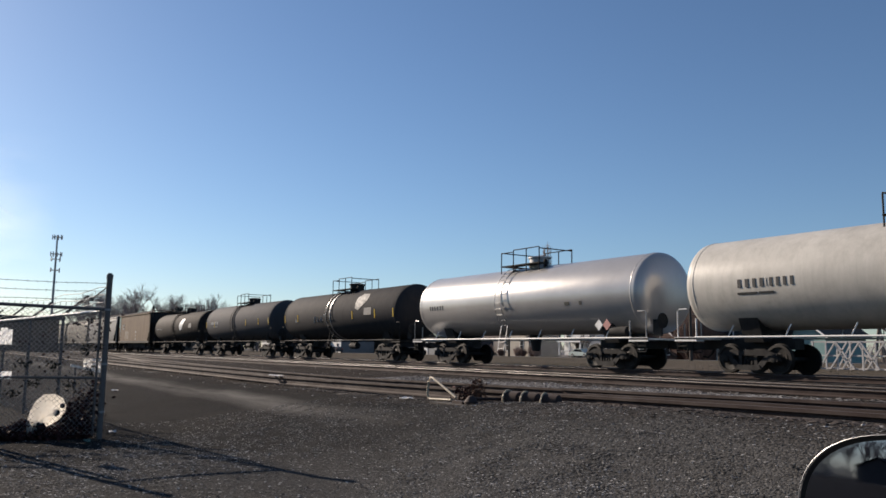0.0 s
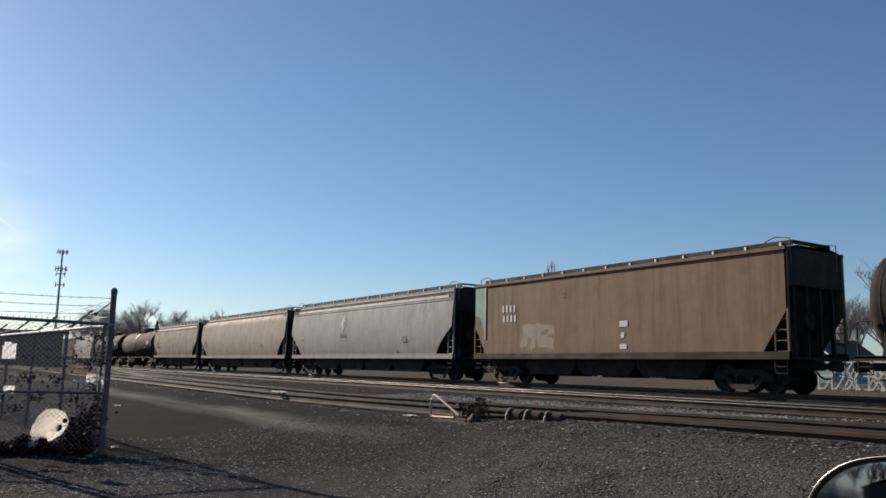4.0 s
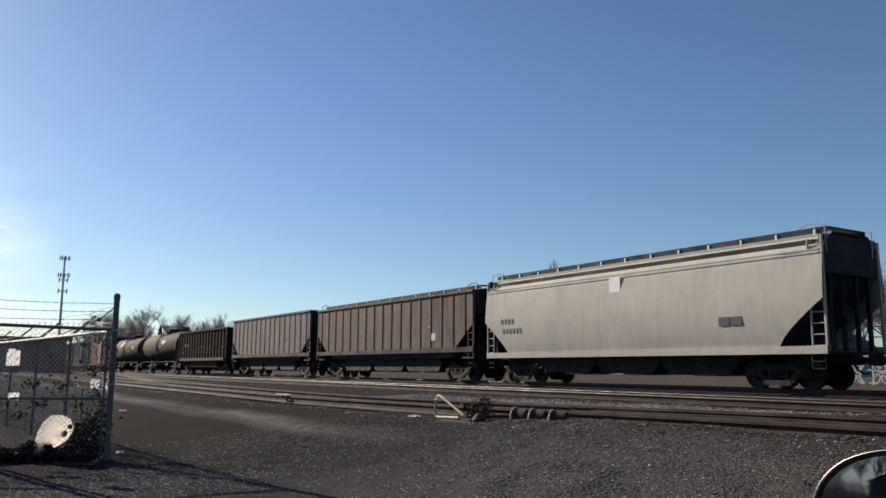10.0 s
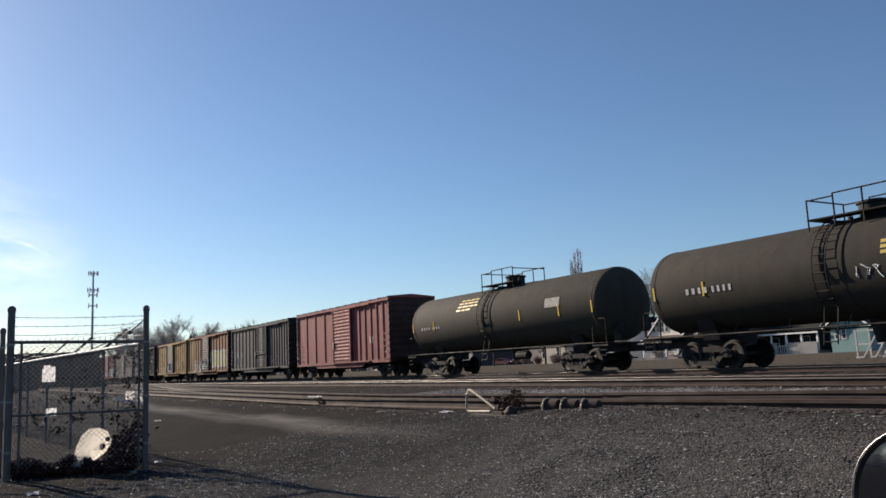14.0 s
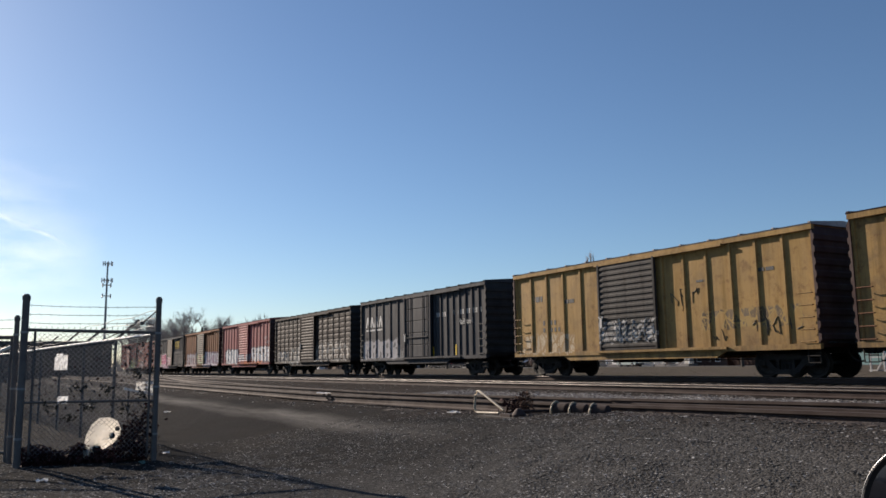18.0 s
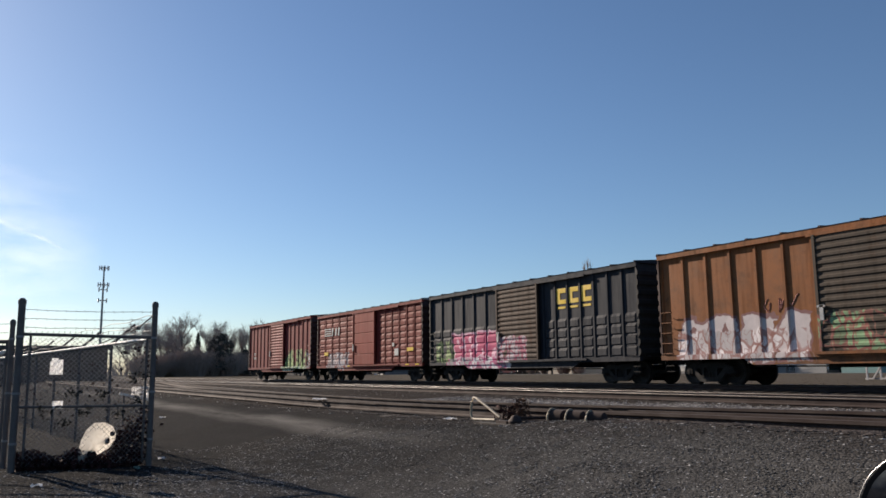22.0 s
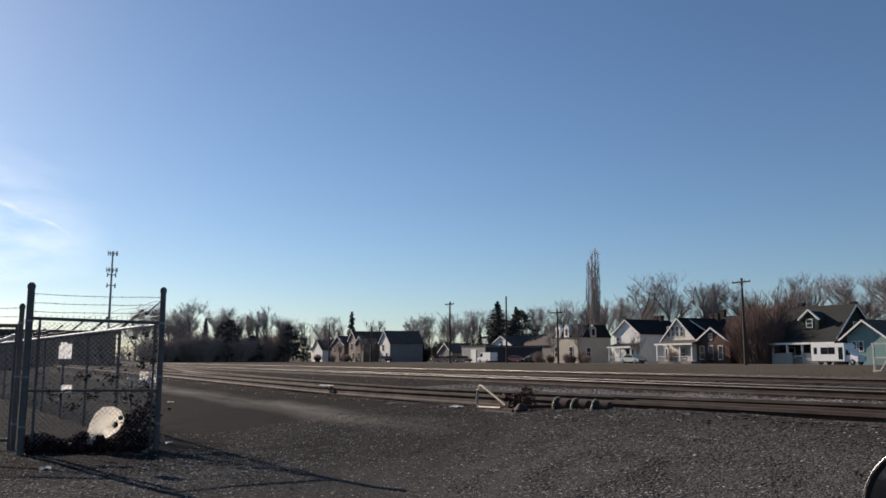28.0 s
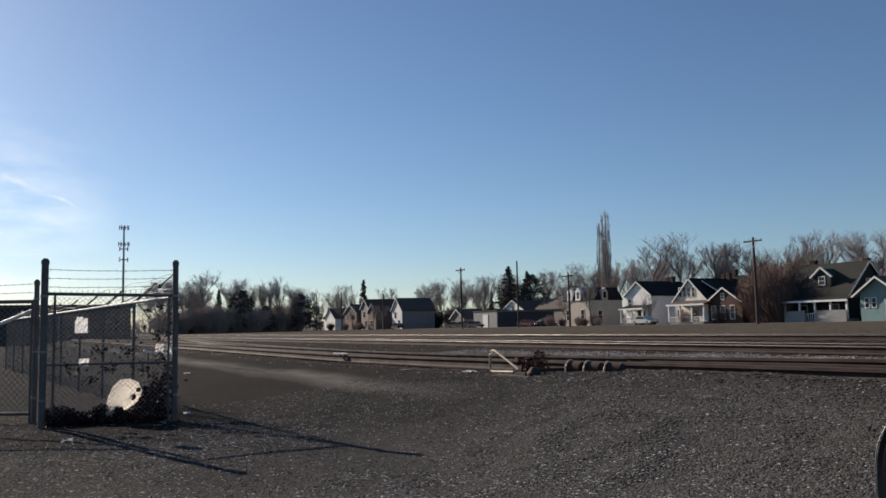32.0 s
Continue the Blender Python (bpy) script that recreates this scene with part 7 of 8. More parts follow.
def house(label, x0, x1, y0, y1, eave, ridge, along, wall, roof, front=(), side=(), porch=None, chimney=None, over=0.35, name="house", porch_roof=None):
    hs = thing(name, label, name.replace("_", " "), group="houses along the street")
    z = FZ - 0.1
    xm, ym = (x0 + x1) / 2, (y0 + y1) / 2
    s = Shape()
    if along == "y":
        s.prism([(x0, z), (x1, z), (x1, eave), (xm, ridge), (x0, eave)], y0, y1)
    elif along == "x":
        s.prism_x([(y0, z), (y1, z), (y1, eave), (ym, ridge), (y0, eave)], x0, x1)
    else:
        s.box(x0, x1, y0, y1, z, eave)
    part("wall", s, wall, hs)
    t = 0.16
    for g in (-1, 1):
        q = Shape()
        if along == "y":
            xe = x0 - over if g < 0 else x1 + over
            ze = eave - over * (ridge - eave) / (xm - x0)
            pts = [(xe, ze), (xm, ridge), (xm, ridge + t), (xe, ze + t)]
            q.prism(pts if g < 0 else pts[::-1], y0 - over, y1 + over)
        elif along == "x":
            ye = y0 - over if g < 0 else y1 + over
            ze = eave - over * (ridge - eave) / (ym - y0)
            pts = [(ye, ze), (ym, ridge), (ym, ridge + t), (ye, ze + t)]
            q.prism_x(pts if g < 0 else pts[::-1], x0 - over, x1 + over)
        if q.v:
            part("roof", q, roof, hs)
            b = Shape()
            if along == "y":
                b.bar((x0 - over if g < 0 else x1 + over, y0 - over - 0.02, ze), (xm, y0 - over - 0.02, ridge), 0.06, 0.2)
            else:
                b.bar((x1 + over + 0.02, y0 - over if g < 0 else y1 + over, ze), (x1 + over + 0.02, ym, ridge), 0.06, 0.2)
            part("barge_board", b, TRIM, hs)
    if along == "flat":
        part("roof", Shape().box(x0 - 0.15, x1 + 0.15, y0 - 0.15, y1 + 0.15, eave, eave + 0.18), roof, hs)
    for x, zz, w, h in front:
        add_window(hs, x, y0, zz, w, h)
    for y, zz, w, h in side:
        add_window(hs, y, x1, zz, w, h, "side")
    if porch:
        pa, pb, depth, hz = porch
        part("porch_roof", Shape().prism_x([(y0 - depth - 0.2, hz), (y0, hz + 0.55), (y0, hz + 0.7), (y0 - depth - 0.2, hz + 0.16)], pa - 0.2, pb + 0.2), porch_roof or roof, hs)
        part("porch_fascia", Shape().box(pa - 0.2, pb + 0.2, y0 - depth - 0.24, y0 - depth - 0.18, hz - 0.12, hz + 0.14), TRIM, hs)
        part("porch_floor", Shape().box(pa, pb, y0 - depth, y0, z, FZ + 0.35), W_GREY, hs)
        k = max(2, int((pb - pa) / 2.2) + 1)
        for i in range(k):
            x = pa + 0.12 + (pb - pa - 0.24) * i / (k - 1)
            part("porch_post", Shape().box(x - 0.11, x + 0.11, y0 - depth, y0 - depth + 0.22, FZ, hz), TRIM, hs)
        rail = Shape().box(pa, pb, y0 - depth + 0.04, y0 - depth + 0.12, FZ + 1.05, FZ + 1.13)
        for i in range(int((pb - pa) / 0.3)):
            rail.box(pa + 0.3 * i, pa + 0.3 * i + 0.05, y0 - depth + 0.06, y0 - depth + 0.10, FZ + 0.35, FZ + 1.05)
        part("porch_rail", rail, TRIM, hs)
        part("door", Shape().box((pa + pb) / 2 - 0.5, (pa + pb) / 2 + 0.5, y0 - 0.06, y0 + 0.02, FZ + 0.35, FZ + 2.45), CHIM, hs)
    for cx, cy, ct in chimney or ():
        part("chimney", Shape().box(cx - 0.35, cx + 0.35, cy - 0.35, cy + 0.35, eave, ct).box(cx - 0.42, cx + 0.42, cy - 0.42, cy + 0.42, ct - 0.25, ct - 0.1), CHIM, hs)
    return hs


def far_house(label, x0, x1, y0, y1, eave, ridge, along, wall, roof, front=(), face=None):
    """A house with sun and shade put into colour: a lighter front sheet, darker sides."""
    hs = house(label, x0, x1, y0, y1, eave, ridge, along, wall, roof, front=())
    part("front_boarding", Shape().prism([(x0 + 0.05, FZ), (x1 - 0.05, FZ), (x1 - 0.05, eave), ((x0 + x1) / 2, ridge - 0.1), (x0 + 0.05, eave)], y0 - 0.06, y0 - 0.003), face or W_WHITE, hs, "boarded front")
    for x, z, w, h in front:
        add_window(hs, x, y0 - 0.06, z, w, h)
    return hs


house("dark-roofed brick house standing behind the cream house", -103.0, -92.6, 112.0, 121.0, 6.3, 8.9, "x", W_BRICK, ROOF_BLACK, chimney=((-101.5, 116.5, 10.2), (-95.0, 116.5, 10.0)))
# mansard house
h1 = house("beige two-storey house with a dark mansard roof and dormers", -125.9, -118.0, 96.0, 104.0, 5.35, 0, "flat", W_BEIGE, ROOF_BLACK, front=((-124.4, 1.7, 0.9, 1.9), (-120.0, 1.7, 0.9, 1.9)), side=((98.5, 1.7, 0.9, 1.7),))
m = Shape()
m.v = [(-126.0, 95.9, 5.53), (-117.9, 95.9, 5.53), (-117.9, 104.1, 5.53), (-126.0, 104.1, 5.53), (-125.2, 96.7, 7.8), (-118.7, 96.7, 7.8), (-118.7, 103.3, 7.8), (-125.2, 103.3, 7.8)]
m.f = [(0, 1, 5, 4), (1, 2, 6, 5), (2, 3, 7, 6), (3, 0, 4, 7), (4, 5, 6, 7), (3, 2, 1, 0)]
part("mansard_roof", m, ROOF_BLACK, h1)
for x in (-123.6, -121.0):
    d = part("dormer", Shape().prism([(x - 0.75, 5.4), (x + 0.75, 5.4), (x + 0.75, 7.2), (x, 7.9), (x - 0.75, 7.2)], 95.75, 97.6), W_WHITE, h1)
    part("pane", Shape().box(x - 0.32, x + 0.32, 95.72, 95.76, 5.75, 6.95), PANE, d)
for y in (99.6,):
    d = part("dormer", Shape().prism_x([(y - 0.7, 5.4), (y + 0.7, 5.4), (y + 0.7, 7.0), (y, 7.75), (y - 0.7, 7.0)], -119.6, -117.75), W_BEIGE, h1)
    part("pane", Shape().box(-117.76, -117.72, y - 0.32, y + 0.32, 5.75, 6.95), PANE, d)
house("white clapboard house with a black gable roof and a porch", -108.0, -101.6, 96.0, 106.0, 5.7, 8.0, "y", W_WHITE, ROOF_BLACK, front=((-106.9, 3.6, 0.8, 1.5), (-103.6, 1.4, 0.9, 1.5)), side=((101.5, 3.9, 0.8, 1.0),), porch=(-107.3, -101.7, 2.0, 3.3), chimney=((-104.6, 104.0, 9.0), (-106.6, 105.0, 9.0)))
h3 = house("cream gabled house with four attic windows and a deep porch", -94.3, -87.4, 94.0, 104.0, 4.3, 7.6, "y", W_CREAM, ROOF_BLACK, front=((-92.9, 4.85, 0.55, 1.45), (-92.0, 4.85, 0.55, 1.45), (-91.1, 4.85, 0.55, 1.45), (-90.2, 4.85, 0.55, 1.45), (-93.2, 1.4, 0.9, 1.5), (-90, 1.4, 0.9, 1.5)), porch=(-93.6, -86.2, 2.2, 3.55), chimney=((-90.6, 102.5, 8.6), (-92.5, 103.5, 8.6)), porch_roof=ROOF_GREY)
part("roof_dormer", Shape().prism([(-90.4, 7.1), (-87.2, 5.35), (-87.2, 5.55), (-90.4, 7.3)], 96.2, 99.4), ROOF_BLACK, h3)
part("roof_edge", Shape().bar((-90.45, 96.1, 7.35), (-87.1, 96.1, 5.5), 0.14, 0.16), TRIM, h3)
house("brown brick gabled house with tall white-framed windows", -87.0, -80.7, 93.6, 103.5, 3.85, 5.9, "y", W_BRICK, ROOF_BLACK, front=((-85.9, 1.3, 0.75, 1.9), (-84.2, 1.3, 0.75, 1.9), (-82.4, 1.3, 0.7, 1.9), (-84.15, 4.2, 0.5, 0.8)), side=((98, 1.4, 0.8, 1.6),), chimney=((-83.0, 102.5, 8.2),))
h4 = house("dark green bungalow with a long roof, dormer and white porch", -74.6, -65.0, 95.0, 104.0, 4.1, 8.4, "x", W_GREEN, ROOF_GREEN, side=((97.8, 1.4, 0.8, 1.4), (101.5, 1.4, 0.8, 1.4), (99.5, 4.9, 0.9, 1.2)), front=((-71.6, 1.5, 1.1, 1.3), (-66.9, 1.5, 1.1, 1.3)), porch=(-72.9, -63.6, 2.3, 3.3), chimney=((-73.6, 100.5, 9.2), (-68.0, 104.0, 9.2)))
part("dormer", Shape().prism([(-70.5, 5.2), (-67.9, 5.2), (-67.9, 6.6), (-69.2, 7.7), (-70.5, 6.6)], 95.9, 99.0), W_GREEN, h4)
for g in (-1, 1):
    part("dormer_trim", Shape().bar((-69.2 + g * 1.6, 95.75, 6.5), (-69.2, 95.75, 7.85), 0.3, 0.18), TRIM, h4)
add_window(h4, -69.2, 95.9, 5.55, 0.8, 1.0)
part("porch_skirt", Shape().box(-72.8, -69.6, 92.55, 92.65, FZ, 2.1), W_METAL, h4)
part("porch_skirt", Shape().box(-68.2, -63.7, 92.55, 92.65, FZ, 2.1), W_METAL, h4)
house("teal gabled cottage with white trim", -62.0, -57.0, 93.0, 102.0, 4.1, 5.95, "y", W_TEAL, ROOF_GREY, front=((-61.1, 2.3, 0.45, 1.1), (-60.2, 2.3, 0.45, 1.1)), over=0.7, chimney=((-58.2, 98.0, 7.6),))
house("long grey metal garage with a white door", -153.4, -143.8, 92.0, 107.0, 4.05, 0, "flat", W_METAL, ROOF_GREY, name="garage", side=())
part("garage_door", Shape().box(-149.4, -147.3, 91.9, 91.97, FZ, 3.4), TRIM, bpy.data.objects["garage"])
part("side_cladding", Shape().box(-143.78, -143.65, 92.2, 106.8, FZ, 3.9), W_BLUE, bpy.data.objects["garage"])
house("white gabled house behind the garage", -167.6, -158.2, 109.0, 118.0, 4.6, 6.9, "y", W_WHITE, ROOF_GREY, front=((-163, 4.6, 0.8, 1.0),))
house("low grey house behind the garage", -158.0, -146.5, 112.0, 120.0, 4.6, 7.0, "x", W_GREY, ROOF_GREY)
house("small grey gabled shed", -165.5, -159.4, 93.0, 99.0, 2.9, 4.9, "y", W_GREY, ROOF_GREY, name="shed")
W_DRAB = plot_wall("drab_brown_boarding", (0.20, 0.16, 0.14), 0.2)
W_PALE = plot_wall("dull_white_boarding", (0.33, 0.29, 0.265), 0.2)
ROOF_BROWN = plot_wall("red_brown_shingles", (0.11, 0.072, 0.062), 0.14)
far_house("white-fronted gabled house in the distance", -183.2, -177.4, 86.0, 95.0, 5.4, 8.2, "y", W_GREY, ROOF_GREY, front=((-181.2, 3.4, 0.8, 1.4), (-179.2, 1.4, 0.8, 1.4)))
far_house("brown house with a drab front in the distance", -193.8, -188.6, 84.0, 93.0, 5.2, 7.1, "y", W_BROWN, ROOF_BROWN, front=((-191.6, 1.4, 0.9, 1.5),), face=W_DRAB)
far_house("pale-fronted house with a brown roof in the distance", -200.6, -195.6, 85.0, 94.0, 6.4, 8.6, "y", W_BROWN, ROOF_BROWN, front=((-198.6, 3.9, 0.9, 1.5), (-197.4, 1.4, 0.9, 1.5)), face=W_PALE)
far_house("brown two-storey house in the distance", -212.8, -203.8, 85.0, 95.0, 5.2, 7.6, "y", W_BROWN, ROOF_GREY, front=((-210.5, 3.3, 0.9, 1.3), (-206.5, 3.3, 0.9, 1.3), (-206.5, 1.2, 0.9, 1.3)), face=W_DRAB)
house("white bungalow at the edge of the wood", -237.0, -228.0, 88.0, 96.0, 4.2, 7.2, "y", W_WHITE, ROOF_GREY)

tagged(part("street", Shape().box(-700, 700, 84.2, 91.6, FZ - 0.2, FZ + 0.004), worn("street_asphalt", (0.06, 0.06, 0.06), 0.9, scale=0.5), None, "grey asphalt street before the houses"), category="street", kind="structure")


wh = thing("warehouse", "low dark warehouse with a flat roof beyond the yard fence", "warehouse")
part("wall", Shape().box(-128.0, -114.0, -46.0, 15.0, -0.1, 4.6), plot_wall("dull_grey_block", (0.07, 0.065, 0.062), 0.4), wh)
part("roof", Shape().box(-128.6, -113.4, -46.6, 15.6, 4.6, 5.0), ROOF_GREY, wh)
for y in (-38.0, -24.0, -10.0, 4.0):
    part("loading_door", Shape().box(-114.0, -113.9, y - 1.8, y + 1.8, 0.0, 3.4), W_BLUE, wh)

# ---- poles and tower
def pole(x, y, h, arm=True, seed=0):
    t = thing("utility_pole", "weathered brown wooden utility pole with a crossarm" if arm else "weathered wooden utility pole without crossarm", "utility pole", pose(x, y, 0, 0, 0, 8 * math.sin(seed)), group="poles along the street")
    part("mast", Shape().lathe([(FZ - 0.2, 0.19), (h, 0.13)], "z", (0, 0, 0), 10), WOOD_TIE, t, smooth=True)
    if arm:
        part("crossarm", Shape().box(-1.3, 1.3, -0.16, -0.06, h - 0.55, h - 0.38), WOOD_TIE, t)
        for k in (-1.2, -0.45, 0.45, 1.2):
            part("insulator", Shape().lathe([(h - 0.38, 0.04), (h - 0.26, 0.06), (h - 0.2, 0.03)], "z", (k, -0.11, 0), 8), GALV, t)
        part("brace", Shape().bar((-0.7, -0.13, h - 0.5), (0, -0.13, h - 1.2), 0.05).bar((0.7, -0.13, h - 0.5), (0, -0.13, h - 1.2), 0.05), GALV, t)
    return t


for k, (x, y, h, arm) in enumerate(((-64.2, 77.0, 10.75, True), (-122.4, 71.0, 11.4, True), (-108.5, 84.0, 9.6, True), (-120.2, 81.5, 12.6, False), (-202.4, 80.0, 10.9, False), (-222.0, 80.0, 11.0, False), (-171.0, 78.0, 9.0, False))):
    pole(x, y, h, arm, k)

tw = thing("cell_tower", "tall grey cell tower with three rings of antennas", "cell tower", pose(-436, 53.5, 0))
part("mast", Shape().lathe([(0, 0.75), (56, 0.38)], "z", (0, 0, 0), 14), GALV, tw, smooth=True)
for z, r, k in ((55.0, 2.3, 9), (46.5, 2.6, 9), (44.0, 2.2, 6), (38.5, 2.2, 6)):
    fr2 = part("antenna_frame", Shape().tube([(r * math.cos(radians(a)), r * math.sin(radians(a)), z) for a in range(0, 361, 30)], 0.1, 5).bar((-r, 0, z), (r, 0, z), 0.12).bar((0, -r, z), (0, r, z), 0.12), GALV, tw)
    for i in range(k):
        a = 2 * math.pi * i / k
        part("antenna", Shape().box(r * math.cos(a) - 0.18, r * math.cos(a) + 0.18, r * math.sin(a) - 0.18, r * math.sin(a) + 0.18, z - 1.1, z + 1.1), GALV, fr2)


# ---- trees
BARK = worn("grey_bark", (0.17, 0.145, 0.13), 0.9, scale=3, relief=0.3)
TWIG = worn("bare_twigs", (0.29, 0.256, 0.245), 0.9, relief=0.0)
TWIG_PALE = worn("pale_brush", (0.39, 0.305, 0.26), 0.9, relief=0.0)
TWIG_RED = worn("reddish_twigs", (0.15, 0.098, 0.082), 0.9, relief=0.0)
NEEDLE = leaf_mat("dark_needles", (0.034, 0.035, 0.031), (0.10, 0.10, 0.086))


def bare_tree(seed, h=15.0, spread=0.9, limbs=8, twig=TWIG, twig_r=0.011, up=0.75, label="tall bare winter tree with a broad twiggy crown"):
    rnd = random.Random(seed)
    trunk, crown = Shape(), Shape()

    def grow(p, d, length, r, level):
        pts, q, dd = [p], p.copy(), d.copy()
        n = 4 if level < 2 else 3 if level < 4 else 1
        for i in range(n):
            dd = (dd + Vector((rnd.gauss(0, 0.1), rnd.gauss(0, 0.1), rnd.gauss(0.07, 0.07)))).normalized()
            q = q + dd * (length / n)
            pts.append(q.copy())
        (trunk if level < 2 else crown).tube(pts, r, 6 if level == 0 else 4 if level < 3 else 3, r * (0.5 if level < 4 else 0.4), caps=False)
        if level >= 4:
            return
        kids = (limbs, 6, 6, 9)[level]
        for k in range(kids):
            t = rnd.uniform(0.38 if level == 0 else 0.2, 1.0)
            i = min(n - 1, int(t * n))
            base = pts[i].lerp(pts[i + 1], t * n - i if t < 1 else 1.0)
            a = rnd.uniform(0, 2 * math.pi)
            side = Vector((math.cos(a), math.sin(a), 0))
            axis = (pts[i + 1] - pts[i]).normalized()
            nd = (axis * rnd.uniform(0.5, 0.95) + side * spread * rnd.uniform(0.5, 1.0) + Vector((0, 0, up * rnd.random()))).normalized()
            grow(base, nd, length * rnd.uniform(0.42, 0.66) * (1.0 if level else 0.92), max(twig_r, r * rnd.uniform(0.32, 0.48)), level + 1)

    grow(Vector((0, 0, -0.2)), Vector((0, 0, 1)), h * 0.55, h * 0.016, 0)
    top = max(v[2] for v in crown.v)
    t = thing("bare_tree", label, "tree", group="bare trees beyond the tracks")
    part("trunk", trunk, BARK, t, smooth=True)
    part("crown", crown, twig, t)
    t["reach"] = top
    return t


def needles(s, p, o, rnd, q0=0.16, q1=0.34):
    b = Vector((rnd.gauss(0, 1), rnd.gauss(0, 1), rnd.gauss(-0.2, 0.5))).normalized()
    c = b.cross(o).normalized()
    q = rnd.uniform(q0, q1)
    s.add([tuple(p - b * q), tuple(p + c * q * 0.5), tuple(p + b * q), tuple(p - c * q * 0.5 + Vector((0, 0, -0.1)))], [(0, 1, 2, 3)])


def conifer(seed, h=14.0, w=3.0, label="dark green conifer with ragged drooping branches"):
    rnd = random.Random(seed)
    s = Shape()
    t = thing("conifer", label, "tree", group="conifers beyond the tracks")
    part("trunk", Shape().lathe([(-0.2, 0.22), (h * 0.96, 0.04)], "z", (0, 0, 0), 8), BARK, t, smooth=True)
    z = h * 0.05
    while z < h:
        f = 1 - z / h
        reach = w * (f ** 0.75) * rnd.uniform(0.75, 1.1) + 0.15
        for _ in range(int(6 + 8 * f)):
            a = rnd.uniform(0, 2 * math.pi)
            rr = reach * rnd.uniform(0.7, 1.12)
            o = Vector((math.cos(a), math.sin(a), 0))
            n = int(5 + rr * 6)
            for i in range(n):
                u = (i + rnd.random()) / n
                needles(s, o * (rr * u) + Vector((0, 0, z - 0.2 * rr * u * u + rnd.gauss(0, 0.12))), o, rnd)
        z += 0.34 + 0.2 * rnd.random()
    part("crown", s, NEEDLE, t)
    t["reach"] = h
    return t


def pine(seed, h=12.0, r=4.2, label="broad dark evergreen with a rounded ragged crown"):
    """Clumps of needles on spreading limbs, with gaps between them."""
    rnd = random.Random(seed)
    s, limbs = Shape(), Shape()
    limbs.tube([(0, 0, -0.2), (0.15, 0.1, h * 0.5), (0, 0, h * 0.95)], 0.28, 7, 0.05)
    for k in range(58):
        u = rnd.random()
        z = h * (0.12 + 0.86 * u)
        reach = r * (math.sin(math.pi * min(1.0, 0.28 + 0.72 * u)) ** 0.6) * rnd.uniform(0.35, 1.05)
        a = rnd.uniform(0, 2 * math.pi)
        o = Vector((math.cos(a), math.sin(a), 0))
        tip = o * reach + Vector((0, 0, z))
        limbs.tube([(0, 0, z - 0.25 * reach), tuple(tip)], 0.07, 4, 0.02, caps=False)
        cr = rnd.uniform(0.7, 1.35)
        for _ in range(int(70 * cr)):
            d = Vector((rnd.gauss(0, 1), rnd.gauss(0, 1), rnd.gauss(0, 0.6))).normalized() * cr * rnd.random() ** 0.45
            needles(s, tip + d, o, rnd, 0.14, 0.32)
    t = thing("conifer", label, "tree", group="conifers beyond the tracks")
    part("trunk", limbs, BARK, t, smooth=True)
    part("crown", s, NEEDLE, t)
    t["reach"] = h
    return t


def columnar(seed, h=21.0):
    """Several upright leaders with short steep twigs."""
    rnd = random.Random(seed)
    trunk, crown = Shape(), Shape()
    trunk.tube([(0, 0, -0.2), (0.1, 0, h * 0.3), (0, 0, h * 0.62)], 0.22, 6, 0.08)
    for i in range(11):
        a = i * 0.9 + rnd.random()
        o = Vector((math.cos(a), math.sin(a), 0))
        z0, z1 = h * rnd.uniform(0.12, 0.4), h * rnd.uniform(0.8, 1.0)
        R = rnd.uniform(0.4, 1.45)
        pts = [Vector((0, 0, z0)), o * R * 0.7 + Vector((0, 0, z0 + h * 0.12)), o * R + Vector((rnd.gauss(0, 0.1), 0, (z0 + z1) / 2)), o * R * 0.8 + Vector((rnd.gauss(0, 0.15), 0, z1))]
        crown.tube(pts, 0.085, 4, 0.025, caps=False)
        for _ in range(90):
            u = rnd.uniform(0.6, 2.95)
            p = pts[int(u)].lerp(pts[int(u) + 1], u - int(u))
            L = rnd.uniform(0.6, 1.9)
            e = p + Vector((rnd.gauss(0, 0.2), rnd.gauss(0, 0.2), L))
            crown.tube([p, e], 0.03, 3, 0.01, caps=False)
            q = p.lerp(e, 0.5)
            crown.tube([q, q + Vector((rnd.gauss(0, 0.14), rnd.gauss(0, 0.14), L * 0.5))], 0.014, 3, 0.006, caps=False)
    t = thing("columnar_tree", "very tall narrow bare poplar", "tree")
    part("trunk", trunk, BARK, t, smooth=True)
    part("crown", crown, TWIG, t)
    return t


